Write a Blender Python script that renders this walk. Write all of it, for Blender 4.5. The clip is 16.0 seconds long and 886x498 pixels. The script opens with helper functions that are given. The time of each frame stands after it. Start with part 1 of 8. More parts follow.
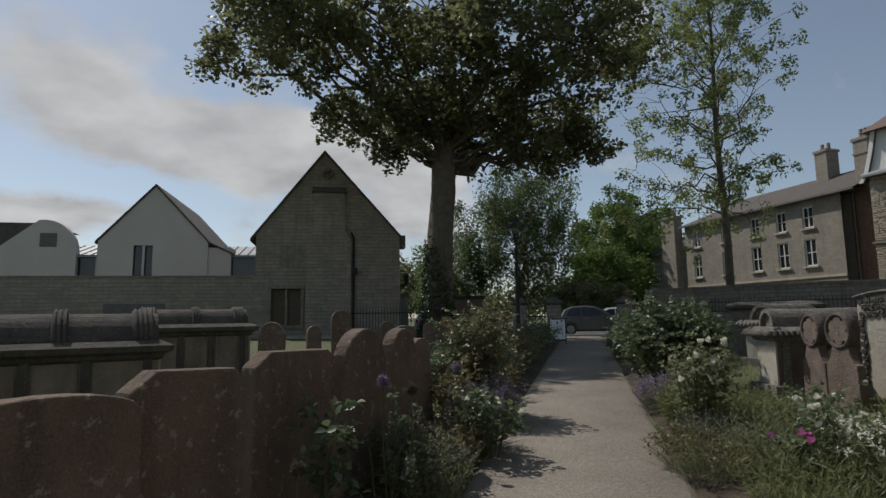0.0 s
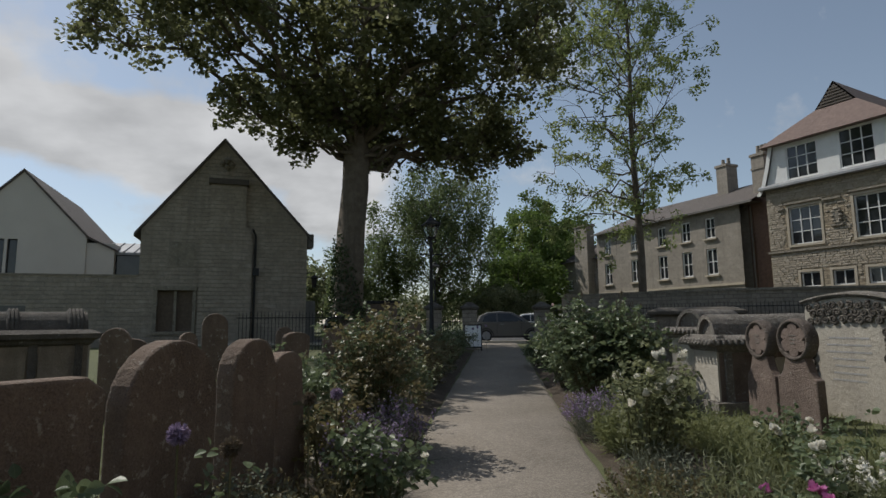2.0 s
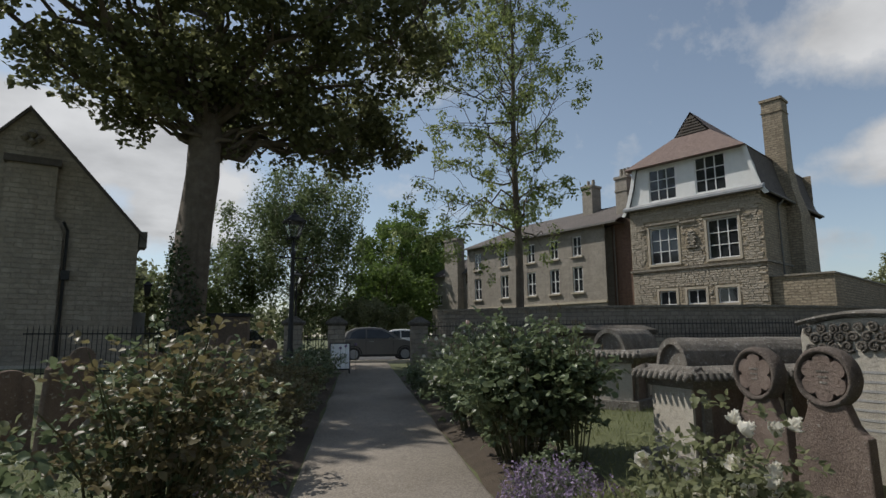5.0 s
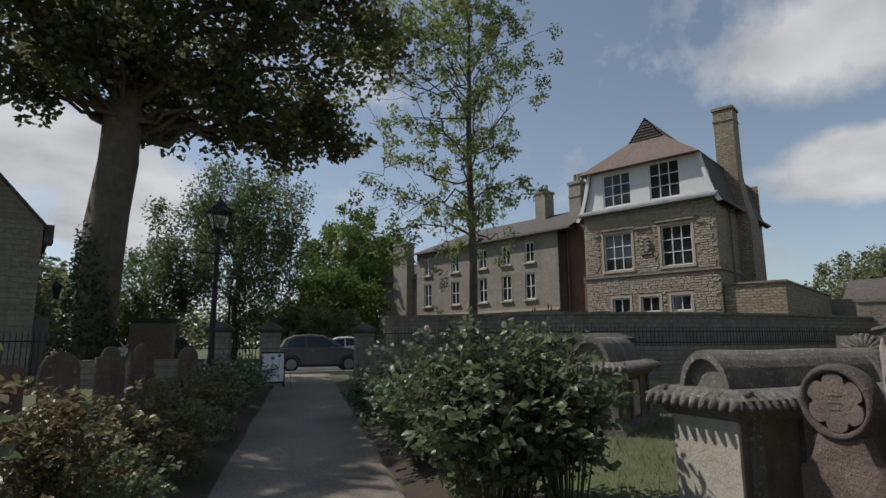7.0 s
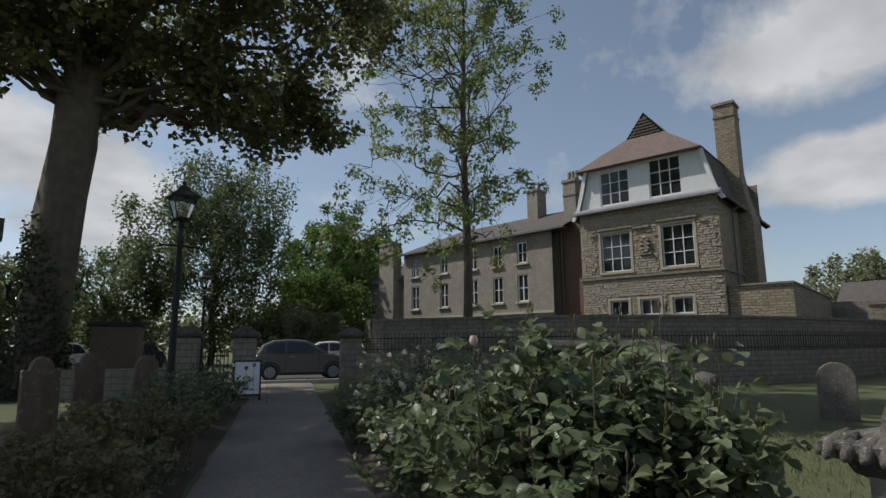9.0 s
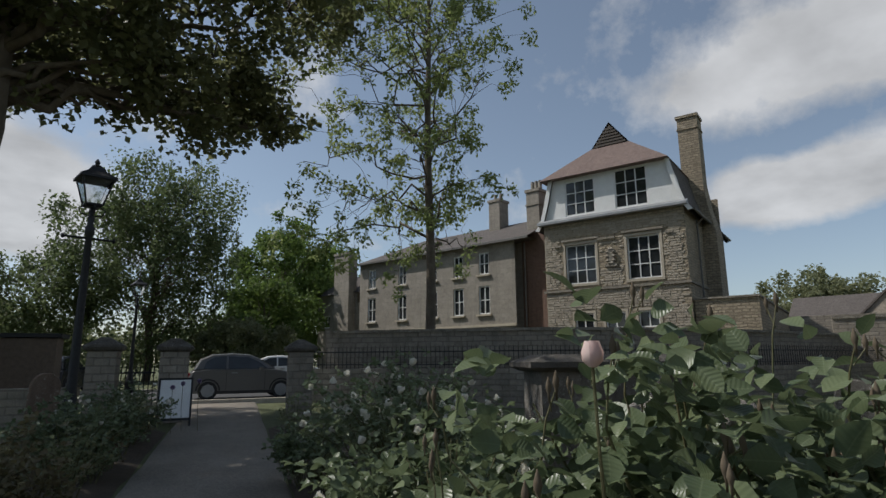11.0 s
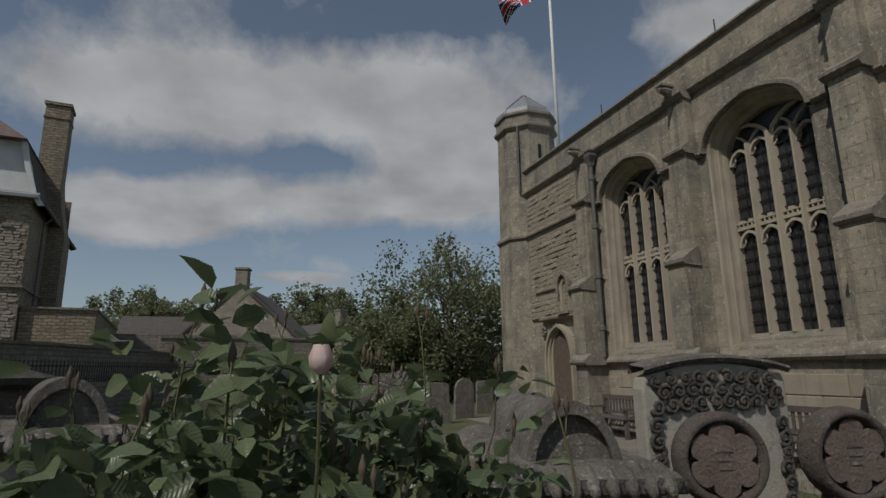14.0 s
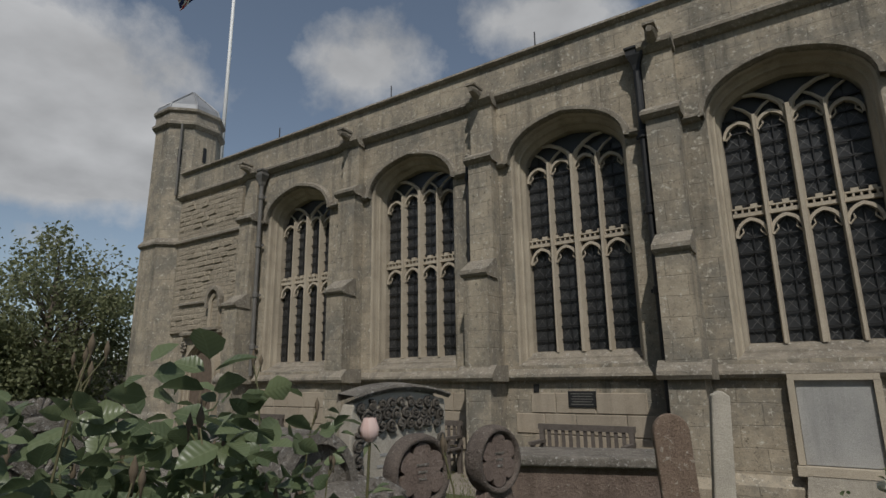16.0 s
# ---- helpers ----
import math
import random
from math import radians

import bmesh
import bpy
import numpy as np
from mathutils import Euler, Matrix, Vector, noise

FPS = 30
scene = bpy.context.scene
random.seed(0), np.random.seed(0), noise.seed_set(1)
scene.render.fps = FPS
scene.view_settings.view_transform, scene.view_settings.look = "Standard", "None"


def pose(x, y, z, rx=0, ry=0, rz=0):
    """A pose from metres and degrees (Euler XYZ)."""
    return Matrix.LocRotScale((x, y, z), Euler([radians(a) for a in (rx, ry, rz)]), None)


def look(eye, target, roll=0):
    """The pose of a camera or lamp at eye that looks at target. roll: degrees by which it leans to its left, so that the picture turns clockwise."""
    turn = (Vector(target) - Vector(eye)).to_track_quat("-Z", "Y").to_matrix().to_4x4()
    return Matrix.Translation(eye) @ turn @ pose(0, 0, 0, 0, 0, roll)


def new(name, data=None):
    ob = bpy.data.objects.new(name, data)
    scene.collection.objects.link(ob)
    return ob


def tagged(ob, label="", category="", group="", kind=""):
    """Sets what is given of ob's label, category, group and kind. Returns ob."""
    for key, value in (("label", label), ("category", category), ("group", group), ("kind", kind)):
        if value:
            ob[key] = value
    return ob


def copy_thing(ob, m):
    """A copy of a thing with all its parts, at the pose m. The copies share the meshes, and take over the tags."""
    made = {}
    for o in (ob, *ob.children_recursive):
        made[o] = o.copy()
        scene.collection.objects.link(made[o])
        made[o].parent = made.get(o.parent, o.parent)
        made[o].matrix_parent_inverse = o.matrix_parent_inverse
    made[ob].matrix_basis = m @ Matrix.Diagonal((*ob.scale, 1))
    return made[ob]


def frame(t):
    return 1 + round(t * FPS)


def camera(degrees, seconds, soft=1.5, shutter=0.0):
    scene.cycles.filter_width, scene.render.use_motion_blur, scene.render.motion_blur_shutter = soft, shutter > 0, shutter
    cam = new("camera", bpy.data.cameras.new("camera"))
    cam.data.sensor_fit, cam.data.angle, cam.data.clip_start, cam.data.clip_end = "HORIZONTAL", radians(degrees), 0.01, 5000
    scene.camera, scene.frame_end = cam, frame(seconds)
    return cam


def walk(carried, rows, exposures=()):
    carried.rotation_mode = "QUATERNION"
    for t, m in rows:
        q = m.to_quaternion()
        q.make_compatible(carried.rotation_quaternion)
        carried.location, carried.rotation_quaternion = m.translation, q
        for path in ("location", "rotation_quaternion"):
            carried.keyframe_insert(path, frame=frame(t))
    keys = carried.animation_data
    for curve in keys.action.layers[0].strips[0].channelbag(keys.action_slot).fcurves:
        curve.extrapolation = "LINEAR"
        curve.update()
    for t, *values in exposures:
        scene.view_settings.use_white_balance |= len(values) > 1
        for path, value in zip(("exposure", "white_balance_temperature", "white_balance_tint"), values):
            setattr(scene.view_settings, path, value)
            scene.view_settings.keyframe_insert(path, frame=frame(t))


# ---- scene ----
PATH = [
    (0, (-0.273, -0.408, 1.529), (0.088, 1.544, 1.77), -0.8),
    (0.5, (-0.153, -0.011, 1.489), (0.234, 1.936, 1.734), -0.7),
    (1, (-0.038, 0.4, 1.508), (0.39, 2.338, 1.755), -0.6),
    (1.5, (0.165, 0.796, 1.514), (0.683, 2.711, 1.763), -0.7),
    (2, (0.317, 1.181, 1.525), (0.961, 3.056, 1.782), -0.6),
    (2.5, (0.382, 1.606, 1.547), (1.147, 3.434, 1.816), -0.4),
    (3, (0.549, 2.041, 1.528), (1.408, 3.826, 1.801), -0.5),
    (3.5, (0.724, 2.528, 1.524), (1.647, 4.281, 1.801), -0.6),
    (4, (0.871, 3.033, 1.586), (1.838, 4.761, 1.869), -0.4),
    (6.5, (1.84, 4.942, 1.652), (3.039, 6.509, 1.979), -0.5),
    (7, (2.132, 5.366, 1.661), (3.348, 6.919, 1.989), -0.3),
    (7.5, (2.375, 5.766, 1.698), (3.61, 7.304, 2.027), -0.4),
    (8, (2.568, 6.139, 1.749), (3.817, 7.665, 2.08), -0.4),
    (10.5, (3.686, 8.231, 1.754), (4.985, 9.706, 2.126), -0.4),
    (11, (3.895, 8.464, 1.766), (5.265, 9.869, 2.152), -0.4),
    (11.5, (3.944, 8.613, 1.761), (5.435, 9.88, 2.172), -0.4),
    (12, (3.944, 8.628, 1.748), (5.585, 9.685, 2.182), -0.4),
    (12.5, (3.815, 8.647, 1.751), (5.607, 9.423, 2.184), -0.6),
    (13, (3.827, 8.707, 1.746), (5.746, 9.079, 2.169), -0.9),
    (13.5, (3.927, 8.893, 1.761), (5.88, 8.763, 2.171), -0.8),
    (14, (3.867, 9.103, 1.755), (5.742, 8.547, 2.174), -0.8),
    (14.5, (3.846, 9.294, 1.781), (5.564, 8.36, 2.2), -0.8),
    (15, (3.928, 9.453, 1.795), (5.411, 8.176, 2.206), -0.7),
    (15.5, (3.995, 9.65, 1.856), (5.256, 8.155, 2.275), -0.8),
    (16, (3.977, 9.927, 1.877), (5.129, 8.355, 2.325), -0.8),
]
cam = camera(76.5, 16.0)
walk(cam, [(t, look(eye, target, roll)) for t, eye, target, roll in PATH], [(0.0, -0.06, 6450, 10), (4.0, 0.25, 6450, 10), (8.0, 0.12, 6350, 10), (11.0, 0.12, 6300, 10), (12.0, 0.0, 6300, 10), (13.0, -0.36, 6300, 10), (14.0, -0.55, 6350, 10), (15.0, -0.34, 6400, 10), (16.0, -0.22, 6400, 10)])

# ---- world, sun ----
SUN_DIR = Vector((-0.37, 0.50, 0.78)).normalized()
sun = new("sun", bpy.data.lights.new("sun", "SUN"))
sun.data.energy, sun.data.angle, sun.data.color = 3.2, radians(0.55), (1.0, 0.95, 0.88)
sun.matrix_world = look(SUN_DIR * 60, (0, 0, 0))


def build_world():
    """Blue sky with drifting cumulus, made from soft noise on the sky's own direction."""
    w = bpy.data.worlds.new("sky")
    scene.world = w
    w.use_nodes = True
    nt = w.node_tree
    nt.nodes.clear()
    N, L = nt.nodes.new, nt.links.new
    sky = N("ShaderNodeTexSky")
    sky.sky_type, sky.sun_disc = "NISHITA", False
    sky.sun_elevation = math.asin(SUN_DIR.z)
    sky.sun_rotation = math.atan2(SUN_DIR.x, SUN_DIR.y)
    sky.air_density, sky.dust_density, sky.ozone_density = 1.0, 0.6, 1.6
    tc = N("ShaderNodeTexCoord")
    sep = N("ShaderNodeSeparateXYZ")
    L(tc.outputs["Generated"], sep.inputs[0])

    def m(op, a, b=None, clamp=False):
        n = N("ShaderNodeMath")
        n.operation, n.use_clamp = op, clamp
        for i, v in enumerate((a, b)):
            if v is None:
                continue
            if isinstance(v, (int, float)):
                n.inputs[i].default_value = v
            else:
                L(v, n.inputs[i])
        return n.outputs[0]

    zz = m("MAXIMUM", sep.outputs[2], 0.02)
    den = m("ADD", zz, 0.22)
    comb = N("ShaderNodeCombineXYZ")
    L(m("DIVIDE", sep.outputs[0], den), comb.inputs[0])
    L(m("DIVIDE", sep.outputs[1], den), comb.inputs[1])
    noise_n = N("ShaderNodeTexNoise")
    noise_n.inputs["Scale"].default_value, noise_n.inputs["Detail"].default_value = 1.55, 9
    noise_n.inputs["Roughness"].default_value = 0.5
    mp = N("ShaderNodeMapping")
    mp.inputs["Location"].default_value = CLOUD_SHIFT
    L(comb.outputs[0], mp.inputs[0])
    L(mp.outputs[0], noise_n.inputs["Vector"])
    puff = N("ShaderNodeTexNoise")
    puff.inputs["Scale"].default_value, puff.inputs["Detail"].default_value, puff.inputs["Roughness"].default_value = 8.5, 9, 0.62
    L(tc.outputs["Generated"], puff.inputs["Vector"])
    total = m("ADD", m("MULTIPLY", noise_n.outputs["Fac"], 0.52), m("MULTIPLY", puff.outputs["Fac"], 0.46))
    # the cumulus banks that stand over the roofs: direction, half width, half height, weight
    for (x, y, z), wide, high, weight in CLOUDS:
        d = Vector((x, y, z)).normalized()
        side = d.cross(Vector((0, 0, 1))).normalized()
        up = side.cross(d)
        a = N("ShaderNodeVectorMath"); a.operation = "DOT_PRODUCT"; a.inputs[1].default_value = side / wide
        b = N("ShaderNodeVectorMath"); b.operation = "DOT_PRODUCT"; b.inputs[1].default_value = up / high
        c = N("ShaderNodeVectorMath"); c.operation = "DOT_PRODUCT"; c.inputs[1].default_value = d
        for n in (a, b, c):
            L(tc.outputs["Generated"], n.inputs[0])
        r = m("SQRT", m("ADD", m("MULTIPLY", a.outputs["Value"], a.outputs["Value"]), m("MULTIPLY", b.outputs["Value"], b.outputs["Value"])))
        f = m("MULTIPLY", m("SUBTRACT", 1.0, r, True), m("GREATER_THAN", c.outputs["Value"], 0.0))
        total = m("ADD", total, m("MULTIPLY", f, weight))
    ramp = N("ShaderNodeValToRGB")
    ramp.color_ramp.elements[0].position, ramp.color_ramp.elements[1].position = 0.54, 0.71
    L(total, ramp.inputs[0])
    # denser cloud is greyer underneath
    n2 = N("ShaderNodeTexNoise")
    n2.inputs["Scale"].default_value, n2.inputs["Detail"].default_value = 3.2, 6
    L(comb.outputs[0], n2.inputs["Vector"])
    grey = N("ShaderNodeMapRange")
    grey.inputs["From Min"].default_value, grey.inputs["From Max"].default_value = 0.35, 0.7
    grey.inputs["To Min"].default_value, grey.inputs["To Max"].default_value = CLOUD_LIGHT * 1.18, CLOUD_LIGHT * 0.74
    L(n2.outputs["Fac"], grey.inputs["Value"])
    tint = N("ShaderNodeCombineColor")
    L(grey.outputs[0], tint.inputs[0]); L(m("MULTIPLY", grey.outputs[0], 1.0), tint.inputs[1]); L(m("MULTIPLY", grey.outputs[0], 1.0), tint.inputs[2])
    hsv = N("ShaderNodeHueSaturation")
    hsv.inputs["Hue"].default_value = 0.493
    hsv.inputs["Saturation"].default_value = SKY_SAT
    hsv.inputs["Value"].default_value = SKY_VAL
    L(sky.outputs[0], hsv.inputs["Color"])
    mix = N("ShaderNodeMix")
    mix.data_type = "RGBA"
    L(m("MULTIPLY", ramp.outputs[0], 0.93), mix.inputs["Factor"])
    L(hsv.outputs[0], mix.inputs[6])
    L(tint.outputs[0], mix.inputs[7])
    bg = N("ShaderNodeBackground")
    bg.inputs[1].default_value = 0.15
    L(mix.outputs[2], bg.inputs[0])
    out = N("ShaderNodeOutputWorld")
    L(bg.outputs[0], out.inputs[0])


CLOUD_SHIFT, CLOUD_LIGHT, SKY_SAT, SKY_VAL = (3.1, 7.7, 0.0), 3.35, 0.74, 0.59
CLOUDS = [
    ((-0.39, 0.86, 0.34), 0.20, 0.127, 0.42),
    ((-0.10, 0.96, 0.28), 0.37, 0.088, 0.46),
    ((-0.42, 0.89, 0.16), 0.17, 0.051, 0.40),
    ((-0.13, 0.95, 0.29), 0.28, 0.076, 0.32),
    ((0.90, 0.03, 0.44), 0.43, 0.127, 0.30),
    ((0.96, -0.05, 0.29), 0.30, 0.063, 0.36),
    ((0.94, 0.22, 0.25), 0.20, 0.063, 0.34),
    ((0.88, -0.33, 0.34), 0.20, 0.127, 0.32),
    ((0.99, -0.03, 0.16), 0.10, 0.012, 0.30),
    ((0.85, -0.26, 0.46), 0.32, 0.127, 0.33),
    ((0.61, -0.61, 0.50), 0.17, 0.113, 0.32),
    ((0.90, -0.30, 0.32), 0.30, 0.088, 0.30),
    ((0.34, -0.75, 0.56), 0.17, 0.076, 0.30),
    ((0.89, 0.17, 0.42), 0.23, 0.088, 0.20),
    ((0.95, 0.22, 0.24), 0.21, 0.063, 0.20),
    ((0.13, 0.97, 0.20), 0.17, 0.113, 0.38),
]
build_world()


# ---- materials ----
def nodes_of(name):
    mt = bpy.data.materials.new(name)
    mt.use_nodes = True
    nt = mt.node_tree
    return mt, nt, nt.nodes["Principled BSDF"]


def ramp_of(nt, fac, stops):
    r = nt.nodes.new("ShaderNodeValToRGB")
    els = r.color_ramp.elements
    while len(els) < len(stops):
        els.new(0.5)
    for e, (p, c) in zip(els, stops):
        e.position, e.color = p, (*c, 1)
    nt.links.new(fac, r.inputs[0])
    return r.outputs[0]


def noise_of(nt, vec, scale, detail=5, rough=0.55):
    n = nt.nodes.new("ShaderNodeTexNoise")
    n.inputs["Scale"].default_value, n.inputs["Detail"].default_value, n.inputs["Roughness"].default_value = scale, detail, rough
    if vec is not None:
        nt.links.new(vec, n.inputs["Vector"])
    return n.outputs["Fac"]


def mixed(nt, fac, a, b, mode="MIX"):
    m = nt.nodes.new("ShaderNodeMix")
    m.data_type, m.blend_type = "RGBA", mode
    for v, k in ((fac, "Factor"), (a, 6), (b, 7)):
        if isinstance(v, (int, float)):
            m.inputs[k].default_value = v
        elif isinstance(v, tuple):
            m.inputs[k].default_value = (*v, 1)
        else:
            nt.links.new(v, m.inputs[k])
    return m.outputs[2]


def bumped(nt, bsdf, height, strength, dist=0.02, normal=None):
    b = nt.nodes.new("ShaderNodeBump")
    b.inputs["Strength"].default_value, b.inputs["Distance"].default_value = strength, dist
    nt.links.new(height, b.inputs["Height"])
    if normal is not None:
        nt.links.new(normal, b.inputs["Normal"])
    nt.links.new(b.outputs[0], bsdf.inputs["Normal"])
    return b.outputs[0]


def position(nt):
    return nt.nodes.new("ShaderNodeNewGeometry").outputs["Position"]


def plain(name, c1, c2, scale=6.0, rough=0.8, bump=0.25, metal=0.0, fine=60.0, dist=0.01, random_amount=0.0):
    """A surface in two tones of one colour, with fine grain and relief."""
    mt, nt, bs = nodes_of(name)
    pos = position(nt)
    big = noise_of(nt, pos, scale)
    small = noise_of(nt, pos, fine, 4)
    col = ramp_of(nt, big, [(0.3, c1), (0.7, c2)])
    col = mixed(nt, 0.35, col, ramp_of(nt, small, [(0.3, tuple(v * 0.72 for v in c1)), (0.72, tuple(min(1, v * 1.22) for v in c2))]))
    if random_amount:
        info = nt.nodes.new("ShaderNodeObjectInfo")
        col = mixed(nt, random_amount, col, ramp_of(nt, info.outputs["Random"], [(0, tuple(v * 0.6 for v in c1)), (1, tuple(min(1, v * 1.35) for v in c2))]))
    nt.links.new(col, bs.inputs["Base Color"])
    bs.inputs["Roughness"].default_value, bs.inputs["Metallic"].default_value = rough, metal
    if bump:
        bumped(nt, bs, small, bump, dist)
    return mt


def weathered(name, c1, c2, c3, lichen=(0.5, 0.48, 0.4), lichen_from=0.62, scale=2.2, rough=0.92, bump=0.55, random_amount=0.0, streak=True):
    """Old stone: two tones, dark damp streaks that run down, and pale lichen spots."""
    mt, nt, bs = nodes_of(name)
    pos = position(nt)
    big = noise_of(nt, pos, scale, 6, 0.6)
    mid = noise_of(nt, pos, scale * 6, 6, 0.65)
    fine = noise_of(nt, pos, 90, 4, 0.7)
    col = ramp_of(nt, big, [(0.32, c1), (0.5, c2), (0.7, c3)])
    if random_amount:
        info = nt.nodes.new("ShaderNodeObjectInfo")
        col = mixed(nt, random_amount, col, ramp_of(nt, info.outputs["Random"], [(0, c1), (0.5, c2), (1, c3)]))
    if streak:
        mp = nt.nodes.new("ShaderNodeMapping")
        mp.inputs["Scale"].default_value = (3.2, 3.2, 0.35)
        nt.links.new(pos, mp.inputs[0])
        st = noise_of(nt, mp.outputs[0], 1.6, 6, 0.6)
        col = mixed(nt, ramp_of(nt, st, [(0.5, (0, 0, 0)), (0.75, (0.75, 0.75, 0.75))]), col, tuple(v * 0.42 for v in c1))
    col = mixed(nt, ramp_of(nt, mid, [(lichen_from, (0, 0, 0)), (lichen_from + 0.06, (0.8, 0.8, 0.8))]), col, lichen)
    col = mixed(nt, 0.4, col, ramp_of(nt, fine, [(0.3, tuple(v * 0.55 for v in c1)), (0.7, tuple(min(1, v * 1.25) for v in c3))]))
    nt.links.new(col, bs.inputs["Base Color"])
    bs.inputs["Roughness"].default_value = rough
    n1 = bumped(nt, bs, mid, bump * 0.7, 0.03)
    bumped(nt, bs, fine, bump, 0.006, n1)
    return mt


def masonry(name, turn, bw, bh, c1, c2, mortar, joint=0.012, stain=0.5, bump=0.8, wobble=0.03, rough=0.92, grime=0.0, grime_col=(0.12, 0.115, 0.10)):
    """Coursed stonework: blocks of bw by bh metres along walls turned by that many degrees."""
    mt, nt, bs = nodes_of(name)
    pos = position(nt)
    rot = nt.nodes.new("ShaderNodeVectorRotate")
    rot.rotation_type = "Z_AXIS"
    rot.inputs["Angle"].default_value = radians(-turn)
    nt.links.new(pos, rot.inputs["Vector"])
    sep = nt.nodes.new("ShaderNodeSeparateXYZ")
    nt.links.new(rot.outputs[0], sep.inputs[0])
    add = nt.nodes.new("ShaderNodeMath")
    nt.links.new(sep.outputs[0], add.inputs[0]); nt.links.new(sep.outputs[1], add.inputs[1])
    cb = nt.nodes.new("ShaderNodeCombineXYZ")
    nt.links.new(add.outputs[0], cb.inputs[0]); nt.links.new(sep.outputs[2], cb.inputs[1])
    wob = nt.nodes.new("ShaderNodeTexNoise")
    wob.inputs["Scale"].default_value, wob.inputs["Detail"].default_value = 2.5, 3
    nt.links.new(pos, wob.inputs["Vector"])
    va = nt.nodes.new("ShaderNodeVectorMath"); va.operation = "SCALE"
    va.inputs["Scale"].default_value = wobble
    nt.links.new(wob.outputs["Color"], va.inputs[0])
    vb = nt.nodes.new("ShaderNodeVectorMath"); vb.operation = "ADD"
    nt.links.new(cb.outputs[0], vb.inputs[0]); nt.links.new(va.outputs[0], vb.inputs[1])
    br = nt.nodes.new("ShaderNodeTexBrick")
    br.inputs["Scale"].default_value = 1.0
    br.inputs["Brick Width"].default_value, br.inputs["Row Height"].default_value = bw, bh
    br.inputs["Mortar Size"].default_value, br.inputs["Mortar Smooth"].default_value = joint, 0.4
    br.inputs["Color1"].default_value, br.inputs["Color2"].default_value, br.inputs["Mortar"].default_value = (*c1, 1), (*c2, 1), (*mortar, 1)
    nt.links.new(vb.outputs[0], br.inputs["Vector"])
    big = noise_of(nt, pos, 0.55, 6, 0.6)
    mid = noise_of(nt, pos, 5.5, 6, 0.65)
    fine = noise_of(nt, pos, 55, 4, 0.7)
    col = mixed(nt, ramp_of(nt, big, [(0.38, (0, 0, 0)), (0.68, (stain,) * 3)]), br.outputs["Color"], tuple(v * 0.5 for v in c1))
    col = mixed(nt, 0.35, col, ramp_of(nt, mid, [(0.3, tuple(v * 0.6 for v in c1)), (0.7, tuple(min(1, v * 1.25) for v in c2))]))
    mp = nt.nodes.new("ShaderNodeMapping")
    mp.inputs["Scale"].default_value = (2.4, 2.4, 0.22)
    nt.links.new(pos, mp.inputs[0])
    st = noise_of(nt, mp.outputs[0], 1.3, 6, 0.6)
    col = mixed(nt, ramp_of(nt, st, [(0.52, (0, 0, 0)), (0.74, (stain,) * 3)]), col, tuple(v * 0.42 for v in c1))
    if grime:
        # grey growth in patches, broken up by a finer noise, and pale lichen specks
        patch = noise_of(nt, pos, 1.7, 9, 0.72)
        col = mixed(nt, ramp_of(nt, patch, [(0.49, (0, 0, 0)), (0.56, (grime,) * 3)]), col, grime_col)
        speck = noise_of(nt, pos, 17, 5, 0.7)
        col = mixed(nt, ramp_of(nt, speck, [(0.6, (0, 0, 0)), (0.68, (0.55,) * 3)]), col, (0.42, 0.40, 0.34))
        col = mixed(nt, ramp_of(nt, noise_of(nt, pos, 9, 6, 0.7), [(0.56, (0, 0, 0)), (0.68, (0.6,) * 3)]), col, tuple(v * 0.45 for v in c1))
    col = mixed(nt, 0.4 if grime else 0.25, col, ramp_of(nt, fine, [(0.3, tuple(v * 0.6 for v in c1)), (0.7, tuple(min(1, v * 1.3) for v in c2))]))
    nt.links.new(col, bs.inputs["Base Color"])
    bs.inputs["Roughness"].default_value = rough
    inv = nt.nodes.new("ShaderNodeMath"); inv.operation = "SUBTRACT"
    inv.inputs[0].default_value = 1.0
    nt.links.new(br.outputs["Fac"], inv.inputs[1])
    n1 = bumped(nt, bs, inv.outputs[0], bump * 0.8, 0.02)
    n2 = bumped(nt, bs, mid, bump * 0.6, 0.03, n1)
    bumped(nt, bs, fine, bump * 0.5, 0.008, n2)
    return mt


